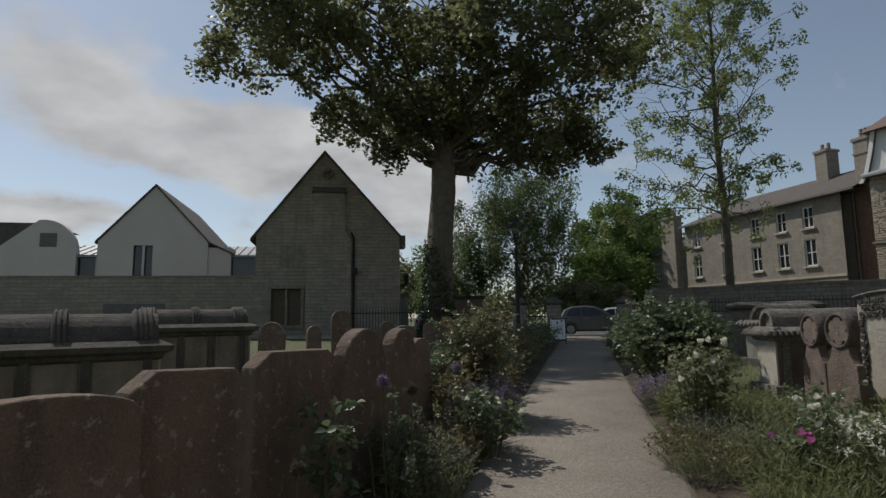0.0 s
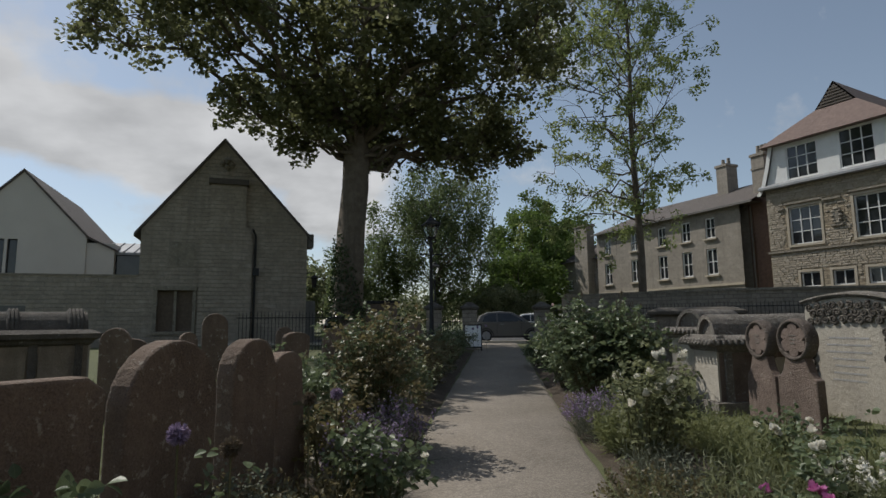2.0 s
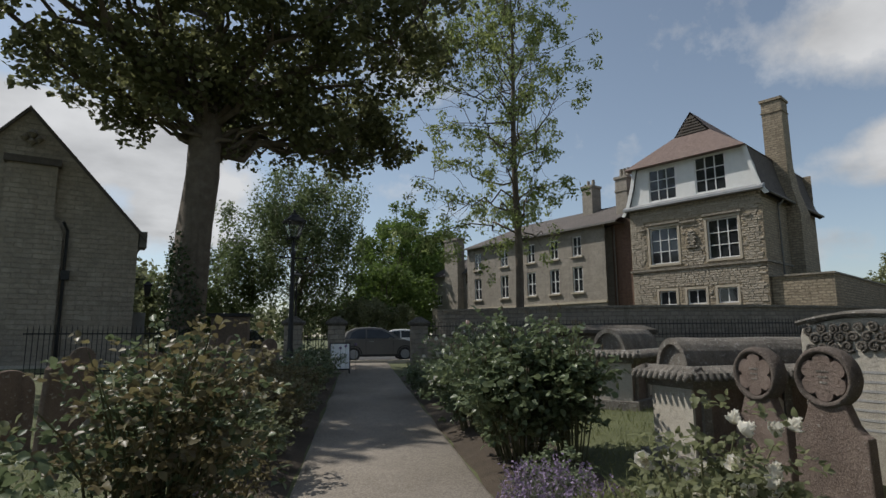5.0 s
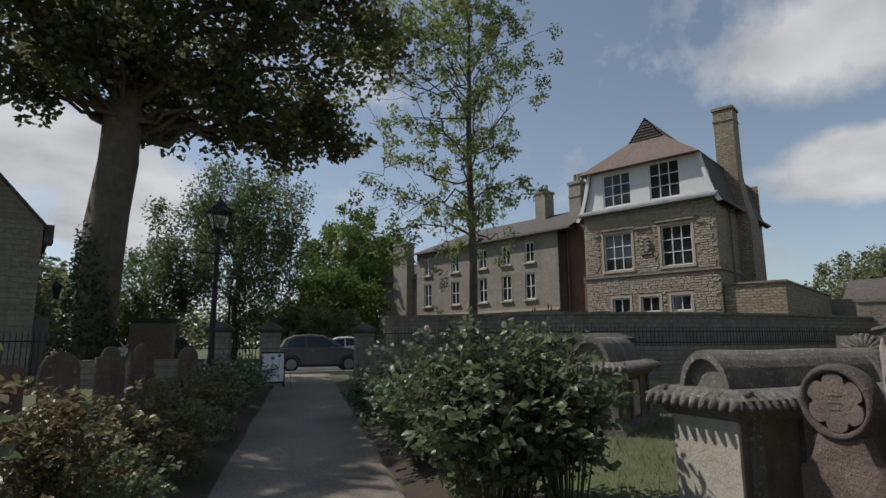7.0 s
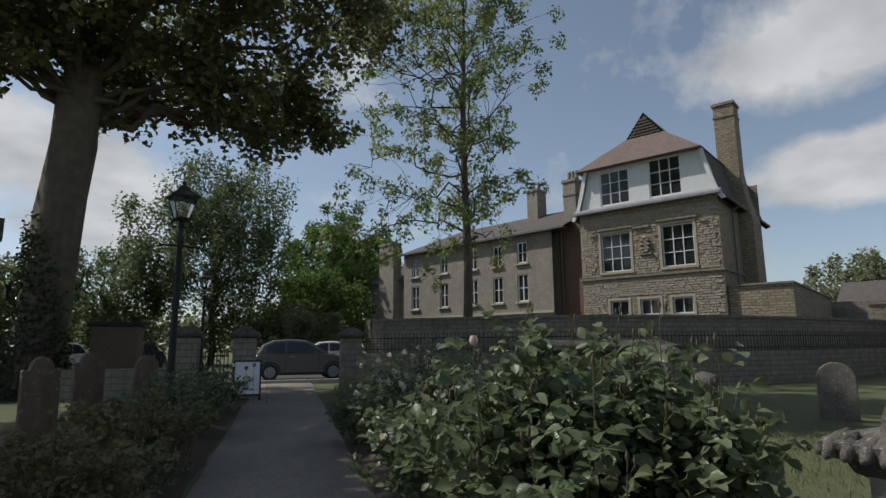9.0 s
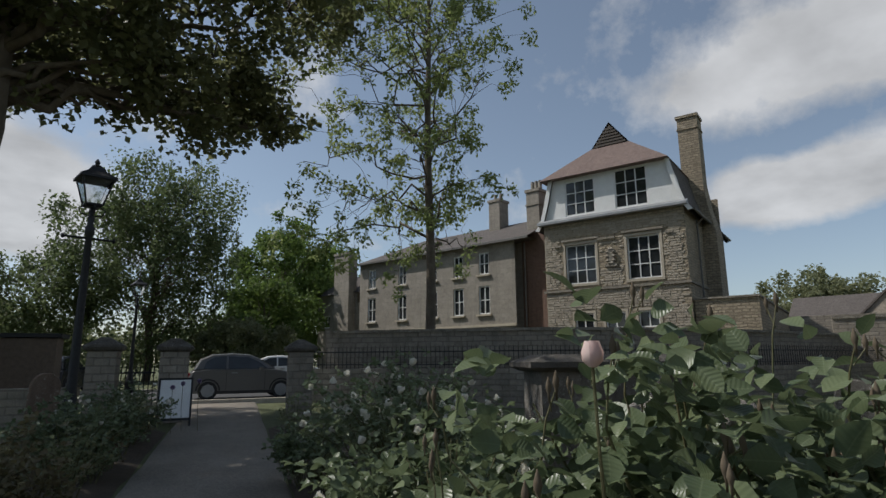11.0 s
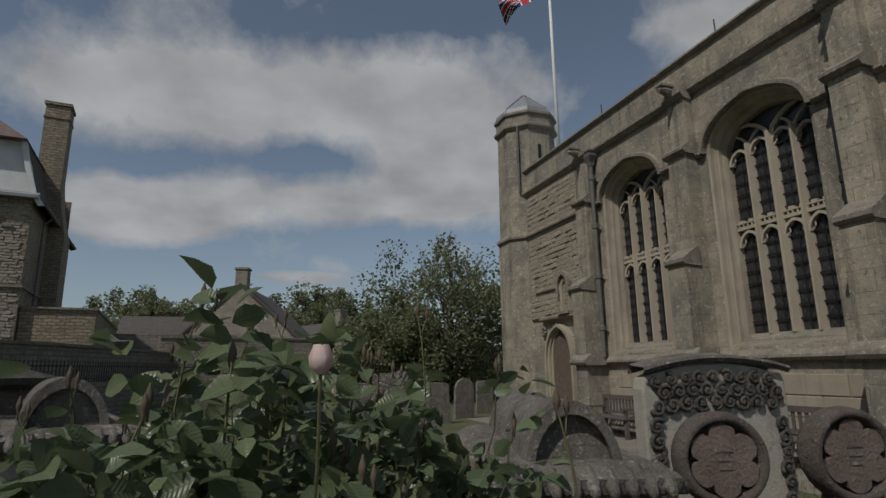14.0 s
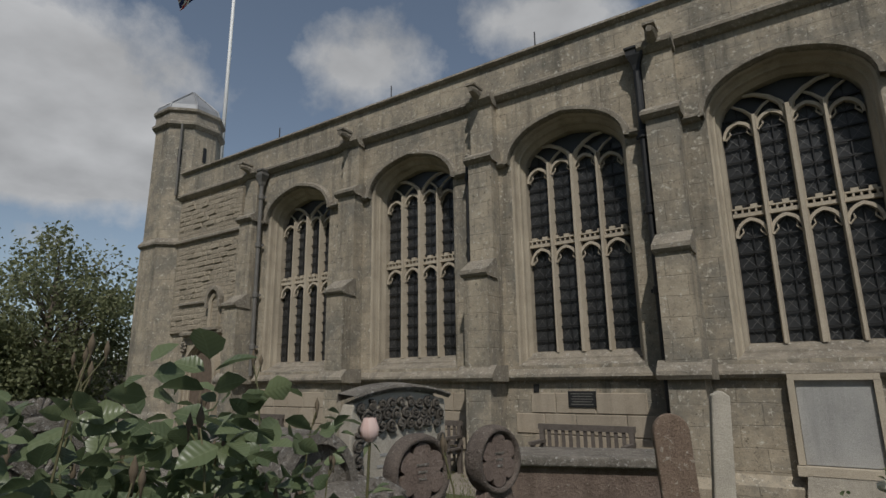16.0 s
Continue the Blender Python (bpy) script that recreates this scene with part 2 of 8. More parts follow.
def church_wall(name, turn):
    """Old ashlar limestone: pale worn blocks, grey crust in clouds, run-down stains, lichen flecks and pits."""
    mt = masonry(name, turn, 0.62, 0.3, stone(0.31, 0.255, 0.17), stone(0.47, 0.39, 0.265), stone(0.2, 0.165, 0.115), 0.008, 0.6, 0.9, 0.04)
    nt = mt.node_tree
    bs = nt.nodes["Principled BSDF"]
    col = bs.inputs["Base Color"].links[0].from_socket
    pos = position(nt)
    crust = noise_of(nt, pos, 0.8, 10, 0.74)
    col = mixed(nt, ramp_of(nt, crust, [(0.44, (0, 0, 0)), (0.6, (0.85,) * 3)]), col, (0.165, 0.155, 0.13))
    mp = nt.nodes.new("ShaderNodeMapping")
    mp.inputs["Scale"].default_value = (3.0, 3.0, 0.3)
    nt.links.new(pos, mp.inputs[0])
    run = noise_of(nt, mp.outputs[0], 1.0, 8, 0.68)
    col = mixed(nt, ramp_of(nt, run, [(0.52, (0, 0, 0)), (0.68, (0.75,) * 3)]), col, (0.09, 0.083, 0.068))
    flecks = noise_of(nt, pos, 13, 8, 0.75)
    col = mixed(nt, ramp_of(nt, flecks, [(0.565, (0, 0, 0)), (0.64, (0.75,) * 3)]), col, (0.56, 0.53, 0.45))
    pits = noise_of(nt, pos, 19, 7, 0.72)
    col = mixed(nt, ramp_of(nt, pits, [(0.57, (0, 0, 0)), (0.66, (0.8,) * 3)]), col, (0.085, 0.075, 0.055))
    nt.links.new(col, bs.inputs["Base Color"])
    return mt


def leafy(name, c1, c2, rough=0.5, through_light=0.35):
    """Leaves, each of its own green, that let some light through."""
    mt, nt, bs = nodes_of(name)
    geo = nt.nodes.new("ShaderNodeNewGeometry")
    col = ramp_of(nt, geo.outputs["Random Per Island"], [(0.0, c1), (0.6, tuple((a + b) / 2 for a, b in zip(c1, c2))), (1.0, c2)])
    patch = noise_of(nt, geo.outputs["Position"], 0.9, 3)
    col = mixed(nt, 0.35, col, ramp_of(nt, patch, [(0.35, c1), (0.65, c2)]))
    nt.links.new(col, bs.inputs["Base Color"])
    bs.inputs["Roughness"].default_value = rough
    bs.inputs["Specular IOR Level"].default_value = 0.35
    tr = nt.nodes.new("ShaderNodeBsdfTranslucent")
    nt.links.new(col, tr.inputs["Color"])
    mx = nt.nodes.new("ShaderNodeMixShader")
    mx.inputs[0].default_value = through_light
    nt.links.new(bs.outputs[0], mx.inputs[1]); nt.links.new(tr.outputs[0], mx.inputs[2])
    nt.links.new(mx.outputs[0], nt.nodes["Material Output"].inputs["Surface"])
    return mt


def veined(mt, pale):
    """Adds a midrib and side veins to a leaf, by the place on each blade."""
    nt = mt.node_tree
    bs = nt.nodes["Principled BSDF"]
    col = bs.inputs["Base Color"].links[0].from_socket
    at = nt.nodes.new("ShaderNodeAttribute")
    at.attribute_name = "blade"
    sep = nt.nodes.new("ShaderNodeSeparateXYZ")
    nt.links.new(at.outputs["Vector"], sep.inputs[0])

    def m(op, a, b=None):
        n = nt.nodes.new("ShaderNodeMath")
        n.operation = op
        for i, v in enumerate((a, b)):
            if isinstance(v, (int, float)):
                n.inputs[i].default_value = v
            elif v is not None:
                nt.links.new(v, n.inputs[i])
        return n.outputs[0]

    side = m("ABSOLUTE", sep.outputs[1])
    wave = m("SINE", m("MULTIPLY", m("SUBTRACT", sep.outputs[0], m("MULTIPLY", side, 0.16)), 44.0))
    lines = m("MULTIPLY", m("GREATER_THAN", wave, 0.88), 0.1)
    rib = m("MULTIPLY", m("LESS_THAN", side, 0.05), 0.35)
    fac = m("MAXIMUM", lines, rib)
    nt.links.new(mixed(nt, fac, col, pale), bs.inputs["Base Color"])
    bumped(nt, bs, wave, 0.3, 0.001)
    return mt


def glassy(name, tint, rough=0.06):
    """Window glass with a dark room behind it: smooth, reflecting the sky."""
    mt, nt, bs = nodes_of(name)
    pos = position(nt)
    n = noise_of(nt, pos, 1.4, 3)
    nt.links.new(ramp_of(nt, n, [(0.35, tuple(v * 0.5 for v in tint)), (0.7, tint)]), bs.inputs["Base Color"])
    bs.inputs["Roughness"].default_value = rough
    bs.inputs["Specular IOR Level"].default_value = 0.6
    bumped(nt, bs, noise_of(nt, pos, 2.2, 2), 0.08, 0.02)
    return mt


M = {}


def stone(*c):
    """Takes a share of the yellow out of a stone colour."""
    g = sum(c) / 3
    return tuple(v + (g - v) * 0.22 for v in c)


M["ashlar"] = church_wall("church ashlar", 2.5)
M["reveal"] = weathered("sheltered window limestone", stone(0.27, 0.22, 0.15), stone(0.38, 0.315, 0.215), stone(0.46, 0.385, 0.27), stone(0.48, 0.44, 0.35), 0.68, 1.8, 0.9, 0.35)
M["marble"] = weathered("stained grey marble", (0.27, 0.265, 0.25), (0.34, 0.335, 0.315), (0.4, 0.395, 0.375), (0.44, 0.43, 0.4), 0.7, 2.0, 0.7, 0.2)
M["came"] = plain("dark lead cames", (0.09, 0.09, 0.09), (0.15, 0.15, 0.145), 30, 0.6, 0.1, 0.3)
M["dressed"] = weathered("dressed limestone", stone(0.13, 0.112, 0.085), stone(0.235, 0.2, 0.145), stone(0.33, 0.28, 0.2), stone(0.5, 0.48, 0.42), 0.57, 3.0, 0.9, 1.0)
M["mullion"] = weathered("mullion limestone", stone(0.36, 0.30, 0.21), stone(0.44, 0.37, 0.26), stone(0.5, 0.42, 0.3), stone(0.5, 0.45, 0.36), 0.72, 1.6, 0.88, 0.3, streak=False)
M["rubble_house"] = masonry("house rubble stone", -80.2, 0.36, 0.15, stone(0.19, 0.145, 0.088), stone(0.50, 0.40, 0.25), stone(0.085, 0.066, 0.044), 0.034, 0.35, 2.0, 0.17)
M["rubble_church"] = masonry("church rubble stone", 0, 0.27, 0.11, stone(0.26, 0.215, 0.145), stone(0.44, 0.365, 0.25), stone(0.17, 0.14, 0.10), 0.02, 0.35, 1.6, 0.09, 0.92, 0.4)
M["house_b"] = masonry("grey ashlar house", -85, 0.6, 0.3, stone(0.24, 0.208, 0.16), stone(0.35, 0.305, 0.24), stone(0.18, 0.155, 0.12), 0.012, 0.5, 0.6, 0.03)
M["chapel"] = masonry("chapel stone", 0, 0.62, 0.2, stone(0.24, 0.198, 0.145), stone(0.47, 0.395, 0.3), stone(0.16, 0.13, 0.095), 0.02, 0.6, 1.6, 0.12, 0.92, 0.5)
M["yard_wall"] = masonry("yard wall stone", -55, 0.42, 0.17, stone(0.20, 0.168, 0.125), stone(0.38, 0.32, 0.24), stone(0.12, 0.10, 0.075), 0.022, 0.5, 1.4, 0.05)
M["brick"] = masonry("old red-brown brick", -85, 0.23, 0.075, (0.13, 0.08, 0.06), (0.22, 0.135, 0.10), (0.14, 0.115, 0.09), 0.01, 0.5, 0.8, 0.02)
M["render_white"] = plain("pale lime render", stone(0.52, 0.49, 0.42), stone(0.60, 0.57, 0.49), 0.6, 0.9, 0.15)
M["white_paint"] = plain("white painted timber", stone(0.66, 0.66, 0.63), stone(0.78, 0.78, 0.75), 3, 0.6, 0.1)
M["slate"] = masonry("stone slate", 0, 0.3, 0.16, stone(0.085, 0.07, 0.06), stone(0.135, 0.112, 0.095), stone(0.06, 0.05, 0.04), 0.012, 0.4, 1.0, 0.04)
M["tile_red"] = masonry("clay roof tile", -80.2, 0.19, 0.11, stone(0.17, 0.115, 0.095), stone(0.24, 0.16, 0.13), stone(0.11, 0.07, 0.055), 0.008, 0.3, 0.8, 0.02)
M["lead"] = plain("lead sheet", stone(0.19, 0.2, 0.21), stone(0.31, 0.32, 0.33), 2, 0.62, 0.1, 0.3)
M["glass"] = glassy("window glass", stone(0.035, 0.04, 0.045))
M["leaded"] = glassy("leaded church glass", stone(0.04, 0.042, 0.044), 0.35)
M["iron"] = plain("black iron", stone(0.012, 0.013, 0.014), stone(0.03, 0.03, 0.03), 20, 0.55, 0.2, 0.3)
M["lead_pipe"] = plain("grey cast pipe", stone(0.10, 0.095, 0.085), stone(0.17, 0.16, 0.14), 4, 0.7, 0.2)
M["wood_door"] = plain("old oak boards", stone(0.10, 0.07, 0.045), stone(0.17, 0.12, 0.08), 8, 0.8, 0.4)
M["bench_wood"] = plain("weathered teak", stone(0.075, 0.058, 0.046), stone(0.14, 0.115, 0.092), 9, 0.85, 0.4)
M["tomb"] = weathered("tomb limestone", stone(0.085, 0.074, 0.06), stone(0.175, 0.152, 0.12), stone(0.29, 0.255, 0.205), stone(0.52, 0.51, 0.47), 0.575, 4.2, 0.95, 1.5)
# tomb limestone at about half tone; on bale tombs and pier caps it carries shade
M["tomb_dark"] = weathered("darkened tomb limestone", stone(0.05, 0.043, 0.035), stone(0.10, 0.086, 0.068), stone(0.18, 0.155, 0.12), stone(0.42, 0.41, 0.37), 0.62, 4.2, 0.95, 1.5)
M["tomb_ring"] = weathered("dark brown ring stone", stone(0.07, 0.052, 0.04), stone(0.12, 0.09, 0.07), stone(0.18, 0.14, 0.11), stone(0.38, 0.35, 0.3), 0.62, 5.0, 0.95, 1.2)
M["tomb_ochre"] = weathered("ochre tomb stone", stone(0.15, 0.11, 0.075), stone(0.25, 0.195, 0.13), stone(0.34, 0.275, 0.19), stone(0.40, 0.37, 0.3), 0.65, 2.6, 0.95, 1.0)
M["tomb_pale"] = weathered("pale tomb stone", stone(0.32, 0.285, 0.22), stone(0.42, 0.375, 0.29), stone(0.48, 0.43, 0.34), stone(0.5, 0.48, 0.42), 0.68, 2.5, 0.95, 0.6)
M["tomb_red"] = weathered("red-brown sandstone", stone(0.095, 0.062, 0.045), stone(0.16, 0.108, 0.08), stone(0.23, 0.165, 0.125), stone(0.38, 0.35, 0.30), 0.62, 4.0, 0.95, 1.0)
M["rosette"] = weathered("worn red sandstone rosette", stone(0.12, 0.08, 0.06), stone(0.18, 0.125, 0.095), stone(0.24, 0.175, 0.135), stone(0.4, 0.37, 0.32), 0.66, 5.0, 0.95, 1.0)
M["headstone"] = weathered("brown lichened headstone", (0.10, 0.068, 0.048), (0.175, 0.122, 0.088), (0.27, 0.20, 0.148), (0.46, 0.43, 0.36), 0.59, 2.6, 0.95, 1.4, 0.3)
M["grass"] = plain("mown grass", (0.065, 0.075, 0.030), (0.115, 0.125, 0.052), 1.4, 0.95, 0.6, 0, 45, 0.04)
M["soil"] = plain("bed soil", (0.045, 0.033, 0.022), (0.085, 0.065, 0.045), 5, 1.0, 0.8, 0, 50, 0.03)


def gravel(name, c1, c2, c3):
    """Resin-bonded gravel: pale and dark grit over a worn, faintly stained base."""
    mt, nt, bs = nodes_of(name)
    pos = position(nt)
    col = ramp_of(nt, noise_of(nt, pos, 1.3, 6, 0.62), [(0.32, c1), (0.68, c2)])
    vor = nt.nodes.new("ShaderNodeTexVoronoi")
    vor.inputs["Scale"].default_value = 75
    nt.links.new(pos, vor.inputs["Vector"])
    sep = nt.nodes.new("ShaderNodeSeparateColor")
    nt.links.new(vor.outputs["Color"], sep.inputs[0])
    grit = ramp_of(nt, sep.outputs[0], [(0.15, tuple(v * 0.35 for v in c1)), (0.5, c1), (0.75, c2), (0.95, c3)])
    col = mixed(nt, 0.34, col, grit)
    mid = noise_of(nt, pos, 11, 6, 0.7)
    col = mixed(nt, ramp_of(nt, mid, [(0.55, (0, 0, 0)), (0.75, (0.5,) * 3)]), col, tuple(v * 0.5 for v in c1))
    nt.links.new(col, bs.inputs["Base Color"])
    bs.inputs["Roughness"].default_value = 0.95
    n1 = bumped(nt, bs, mid, 0.5, 0.012)
    bumped(nt, bs, vor.outputs["Distance"], 0.8, 0.006, n1)
    return mt


M["path"] = gravel("bonded gravel path", (0.19, 0.163, 0.13), (0.265, 0.232, 0.19), (0.38, 0.34, 0.285))
M["asphalt"] = plain("road asphalt", (0.045, 0.045, 0.046), (0.075, 0.075, 0.075), 1.5, 0.9, 0.4, 0, 120, 0.008)
M["line"] = plain("road marking", (0.55, 0.55, 0.52), (0.7, 0.7, 0.66), 4, 0.8, 0.2)
M["bark"] = weathered("tree bark", (0.075, 0.058, 0.042), (0.12, 0.095, 0.07), (0.18, 0.15, 0.115), (0.2, 0.2, 0.15), 0.68, 3.5, 0.95, 1.0)
M["stem"] = plain("rose stem", (0.06, 0.075, 0.025), (0.12, 0.10, 0.045), 12, 0.7, 0.3)
M["leaf_dark"] = leafy("sycamore leaf", (0.10, 0.108, 0.052), (0.215, 0.225, 0.10), 0.45, 0.55)
M["leaf_ash"] = leafy("ash leaf", (0.17, 0.21, 0.07), (0.32, 0.37, 0.14), 0.5, 0.58)
M["leaf_birch"] = leafy("birch leaf", (0.085, 0.12, 0.05), (0.19, 0.23, 0.10), 0.5, 0.5)
M["leaf_far"] = leafy("far tree leaf", (0.075, 0.12, 0.03), (0.17, 0.24, 0.06), 0.6, 0.5)
M["leaf_olive"] = leafy("olive green leaf", (0.14, 0.155, 0.08), (0.26, 0.275, 0.145), 0.6, 0.5)
M["leaf_rose"] = veined(leafy("rose leaf", (0.07, 0.10, 0.05), (0.20, 0.24, 0.125), 0.34, 0.36), (0.26, 0.30, 0.17))
M["leaf_rose_red"] = leafy("young bronze rose leaf", (0.11, 0.088, 0.05), (0.23, 0.205, 0.095), 0.42, 0.4)
M["leaf_ivy"] = leafy("ivy leaf", (0.02, 0.038, 0.014), (0.055, 0.085, 0.03), 0.35, 0.1)
M["leaf_grey"] = leafy("lavender leaf", (0.11, 0.125, 0.085), (0.21, 0.22, 0.16), 0.8, 0.2)
M["grass_blade"] = leafy("grass blade", (0.13, 0.15, 0.062), (0.25, 0.265, 0.12), 0.6, 0.5)
M["petal_white"] = leafy("white rose petal", (0.78, 0.75, 0.66), (0.88, 0.86, 0.79), 0.6, 0.5)
M["petal_pink"] = leafy("pink rose petal", (0.72, 0.50, 0.45), (0.82, 0.66, 0.60), 0.6, 0.3)
M["petal_magenta"] = leafy("magenta rose petal", (0.5, 0.12, 0.35), (0.65, 0.28, 0.5), 0.6, 0.3)
M["petal_purple"] = leafy("purple flower", (0.22, 0.165, 0.26), (0.38, 0.30, 0.43), 0.8, 0.3)
M["seedhead"] = leafy("dry brown seed head", (0.10, 0.075, 0.05), (0.2, 0.16, 0.11), 0.9, 0.2)


# ---- building blocks ----
class Geo:
    """Collects corners and faces of one mesh."""

    def __init__(self):
        self.v, self.f = [], []

    def add(self, verts, faces):
        n = len(self.v)
        self.v += [tuple(p) for p in verts]
        self.f += [tuple(i + n for i in f) for f in faces]
        return self

    def box(self, c, s, rz=0.0, m=None):
        x, y, z = (k / 2 for k in s)
        vs = [Vector(p) for p in ((-x, -y, -z), (x, -y, -z), (x, y, -z), (-x, y, -z), (-x, -y, z), (x, -y, z), (x, y, z), (-x, y, z))]
        r = m if m is not None else Matrix.Rotation(radians(rz), 3, "Z")
        return self.add([r @ p + Vector(c) for p in vs], [(0, 3, 2, 1), (4, 5, 6, 7), (0, 1, 5, 4), (1, 2, 6, 5), (2, 3, 7, 6), (3, 0, 4, 7)])

    def prism(self, pts, a, b, axis="y"):
        """An outline in two axes, drawn out along the third from a to b."""
        n = len(pts)
        at = {"y": lambda p, d: (p[0], d, p[1]), "x": lambda p, d: (d, p[0], p[1]), "z": lambda p, d: (p[0], p[1], d)}[axis]
        return self.add([at(p, a) for p in pts] + [at(p, b) for p in pts],
                        [tuple(range(n)), tuple(range(2 * n - 1, n - 1, -1))] + [(i, n + i, n + (i + 1) % n, (i + 1) % n) for i in range(n)])

    def loft(self, rings, closed=True, caps=True):
        n = len(rings[0])
        fs = []
        for k in range(len(rings) - 1):
            for i in range(n if closed else n - 1):
                j = (i + 1) % n
                fs.append((k * n + i, k * n + j, (k + 1) * n + j, (k + 1) * n + i))
        if caps:
            fs += [tuple(range(n - 1, -1, -1)), tuple(range((len(rings) - 1) * n, len(rings) * n))]
        return self.add([p for r in rings for p in r], fs)

    def tube(self, pts, radii, n=8, caps=True):
        pts = [Vector(p) for p in pts]
        if isinstance(radii, (int, float)):
            radii = [radii] * len(pts)
        rings, side = [], None
        for i, p in enumerate(pts):
            d = (pts[min(i + 1, len(pts) - 1)] - pts[max(i - 1, 0)])
            d = d.normalized() if d.length > 1e-9 else Vector((0, 0, 1))
            if side is None:
                side = d.orthogonal().normalized()
            side = (side - d * side.dot(d))
            side = side.normalized() if side.length > 1e-6 else d.orthogonal().normalized()
            up = d.cross(side)
            rings.append([p + (side * math.cos(a) + up * math.sin(a)) * radii[i] for a in (2 * math.pi * k / n for k in range(n))])
        return self.loft(rings, True, caps)

    def turned(self, profile, n=16, c=(0, 0, 0)):
        """A profile of (radius, height) turned round the upright axis."""
        return self.loft([[(c[0] + r * math.cos(2 * math.pi * k / n), c[1] + r * math.sin(2 * math.pi * k / n), c[2] + z) for k in range(n)] for r, z in profile])

    def mesh(self, name, material, smooth=False):
        me = bpy.data.meshes.new(name)
        me.from_pydata(self.v, [], self.f)
        bm = bmesh.new()
        bm.from_mesh(me)
        if len(bm.verts) < 3000:
            bmesh.ops.remove_doubles(bm, verts=bm.verts, dist=0.0002)
        bmesh.ops.recalc_face_normals(bm, faces=bm.faces)
        bm.to_mesh(me)
        bm.free()
        if smooth:
            me.shade_smooth()
        me.materials.append(material)
        return me


def part(name, geo, material, parent=None, label="", smooth=False, m=None):
    ob = new(name, geo.mesh(name, material, smooth) if isinstance(geo, Geo) else geo)
    if parent is not None:
        ob.parent = parent
    if m is not None:
        ob.matrix_basis = m
    if label:
        ob["label"] = label
    return ob


def thing(name, m, label, category, group="", kind=""):
    ob = new(name)
    ob.matrix_basis = m
    ob.empty_display_size = 0.2
    return tagged(ob, label, category, group, kind)


def softened(ob, width, segments=2):
    b = ob.modifiers.new("bevel", "BEVEL")
    b.width, b.segments, b.limit_method, b.angle_limit = width, segments, "ANGLE", radians(40)
    return ob


def smooth01(t):
    t = min(1.0, max(0.0, t))
    return t * t * (3 - 2 * t)


def path_x(y):
    """The middle of the garden path."""
    return 1.85 + (y - 4.58) * 0.452


def land(x, y):
    """Height of the ground."""
    z = 0.018 * min(28.0, max(0.0, y))
    return z + 0.22 * smooth01((x - path_x(y) - 1.6) / 3.0) * (1 - smooth01((y - 12) / 8))


def pierced(geo, length, z0, z1, holes, depth, y=0.0):
    """A wall front in the plane y, from x = 0, with rectangular holes (x0, x1, z0, z1) whose reveals run back by depth."""
    xs = sorted({0.0, length, *[h[0] for h in holes], *[h[1] for h in holes]})
    zs = sorted({z0, z1, *[h[2] for h in holes], *[h[3] for h in holes]})
    for a, b in zip(xs, xs[1:]):
        for c, d in zip(zs, zs[1:]):
            if not any(h[0] <= a and b <= h[1] and h[2] <= c and d <= h[3] for h in holes):
                geo.add([(a, y, c), (b, y, c), (b, y, d), (a, y, d)], [(0, 1, 2, 3)])
    for a, b, c, d in holes:
        geo.add([(a, y, c), (b, y, c), (b, y, d), (a, y, d), (a, y + depth, c), (b, y + depth, c), (b, y + depth, d), (a, y + depth, d)],
                [(0, 4, 5, 1), (1, 5, 6, 2), (2, 6, 7, 3), (3, 7, 4, 0)])
    return geo


def casement(parent, x0, x1, z0, z1, y, cols, rows, frame_mat, bar=0.05, name="window", label="", proud=0.0):
    """A glazed window with its frame, bars and panes, set in the plane y of its wall."""
    win = new(name)
    win.parent = parent
    if label:
        win["label"] = label
    fr = Geo()
    w = bar * 1.4
    fr.box(((x0 + x1) / 2, y, z0 + w / 2), (x1 - x0, 0.09, w)).box(((x0 + x1) / 2, y, z1 - w / 2), (x1 - x0, 0.09, w))
    fr.box((x0 + w / 2, y, (z0 + z1) / 2), (w, 0.09, z1 - z0 - 2 * w)).box((x1 - w / 2, y, (z0 + z1) / 2), (w, 0.09, z1 - z0 - 2 * w))
    part("window_frame", fr, frame_mat, win)
    dx, dz = (x1 - x0 - 2 * w) / cols, (z1 - z0 - 2 * w) / rows
    for i in range(1, cols):
        part("glazing_bar", Geo().box((x0 + w + dx * i, y, (z0 + z1) / 2), (bar, 0.07, z1 - z0 - 2 * w)), frame_mat, win)
    for j in range(1, rows):
        part("glazing_bar", Geo().box(((x0 + x1) / 2, y - 0.004, z0 + w + dz * j), (x1 - x0 - 2 * w, 0.06, bar * 0.8)), frame_mat, win)
    pane = Geo().box((0, 0, 0), (dx * 0.99, 0.008, dz * 0.99)).mesh("pane", M["glass"])
    for i in range(cols):
        for j in range(rows):
            part("pane", pane, None, win, m=pose(x0 + w + dx * (i + 0.5), y + 0.02, z0 + w + dz * (j + 0.5), random.uniform(-0.6, 0.6), 0, random.uniform(-0.6, 0.6)))
    return win


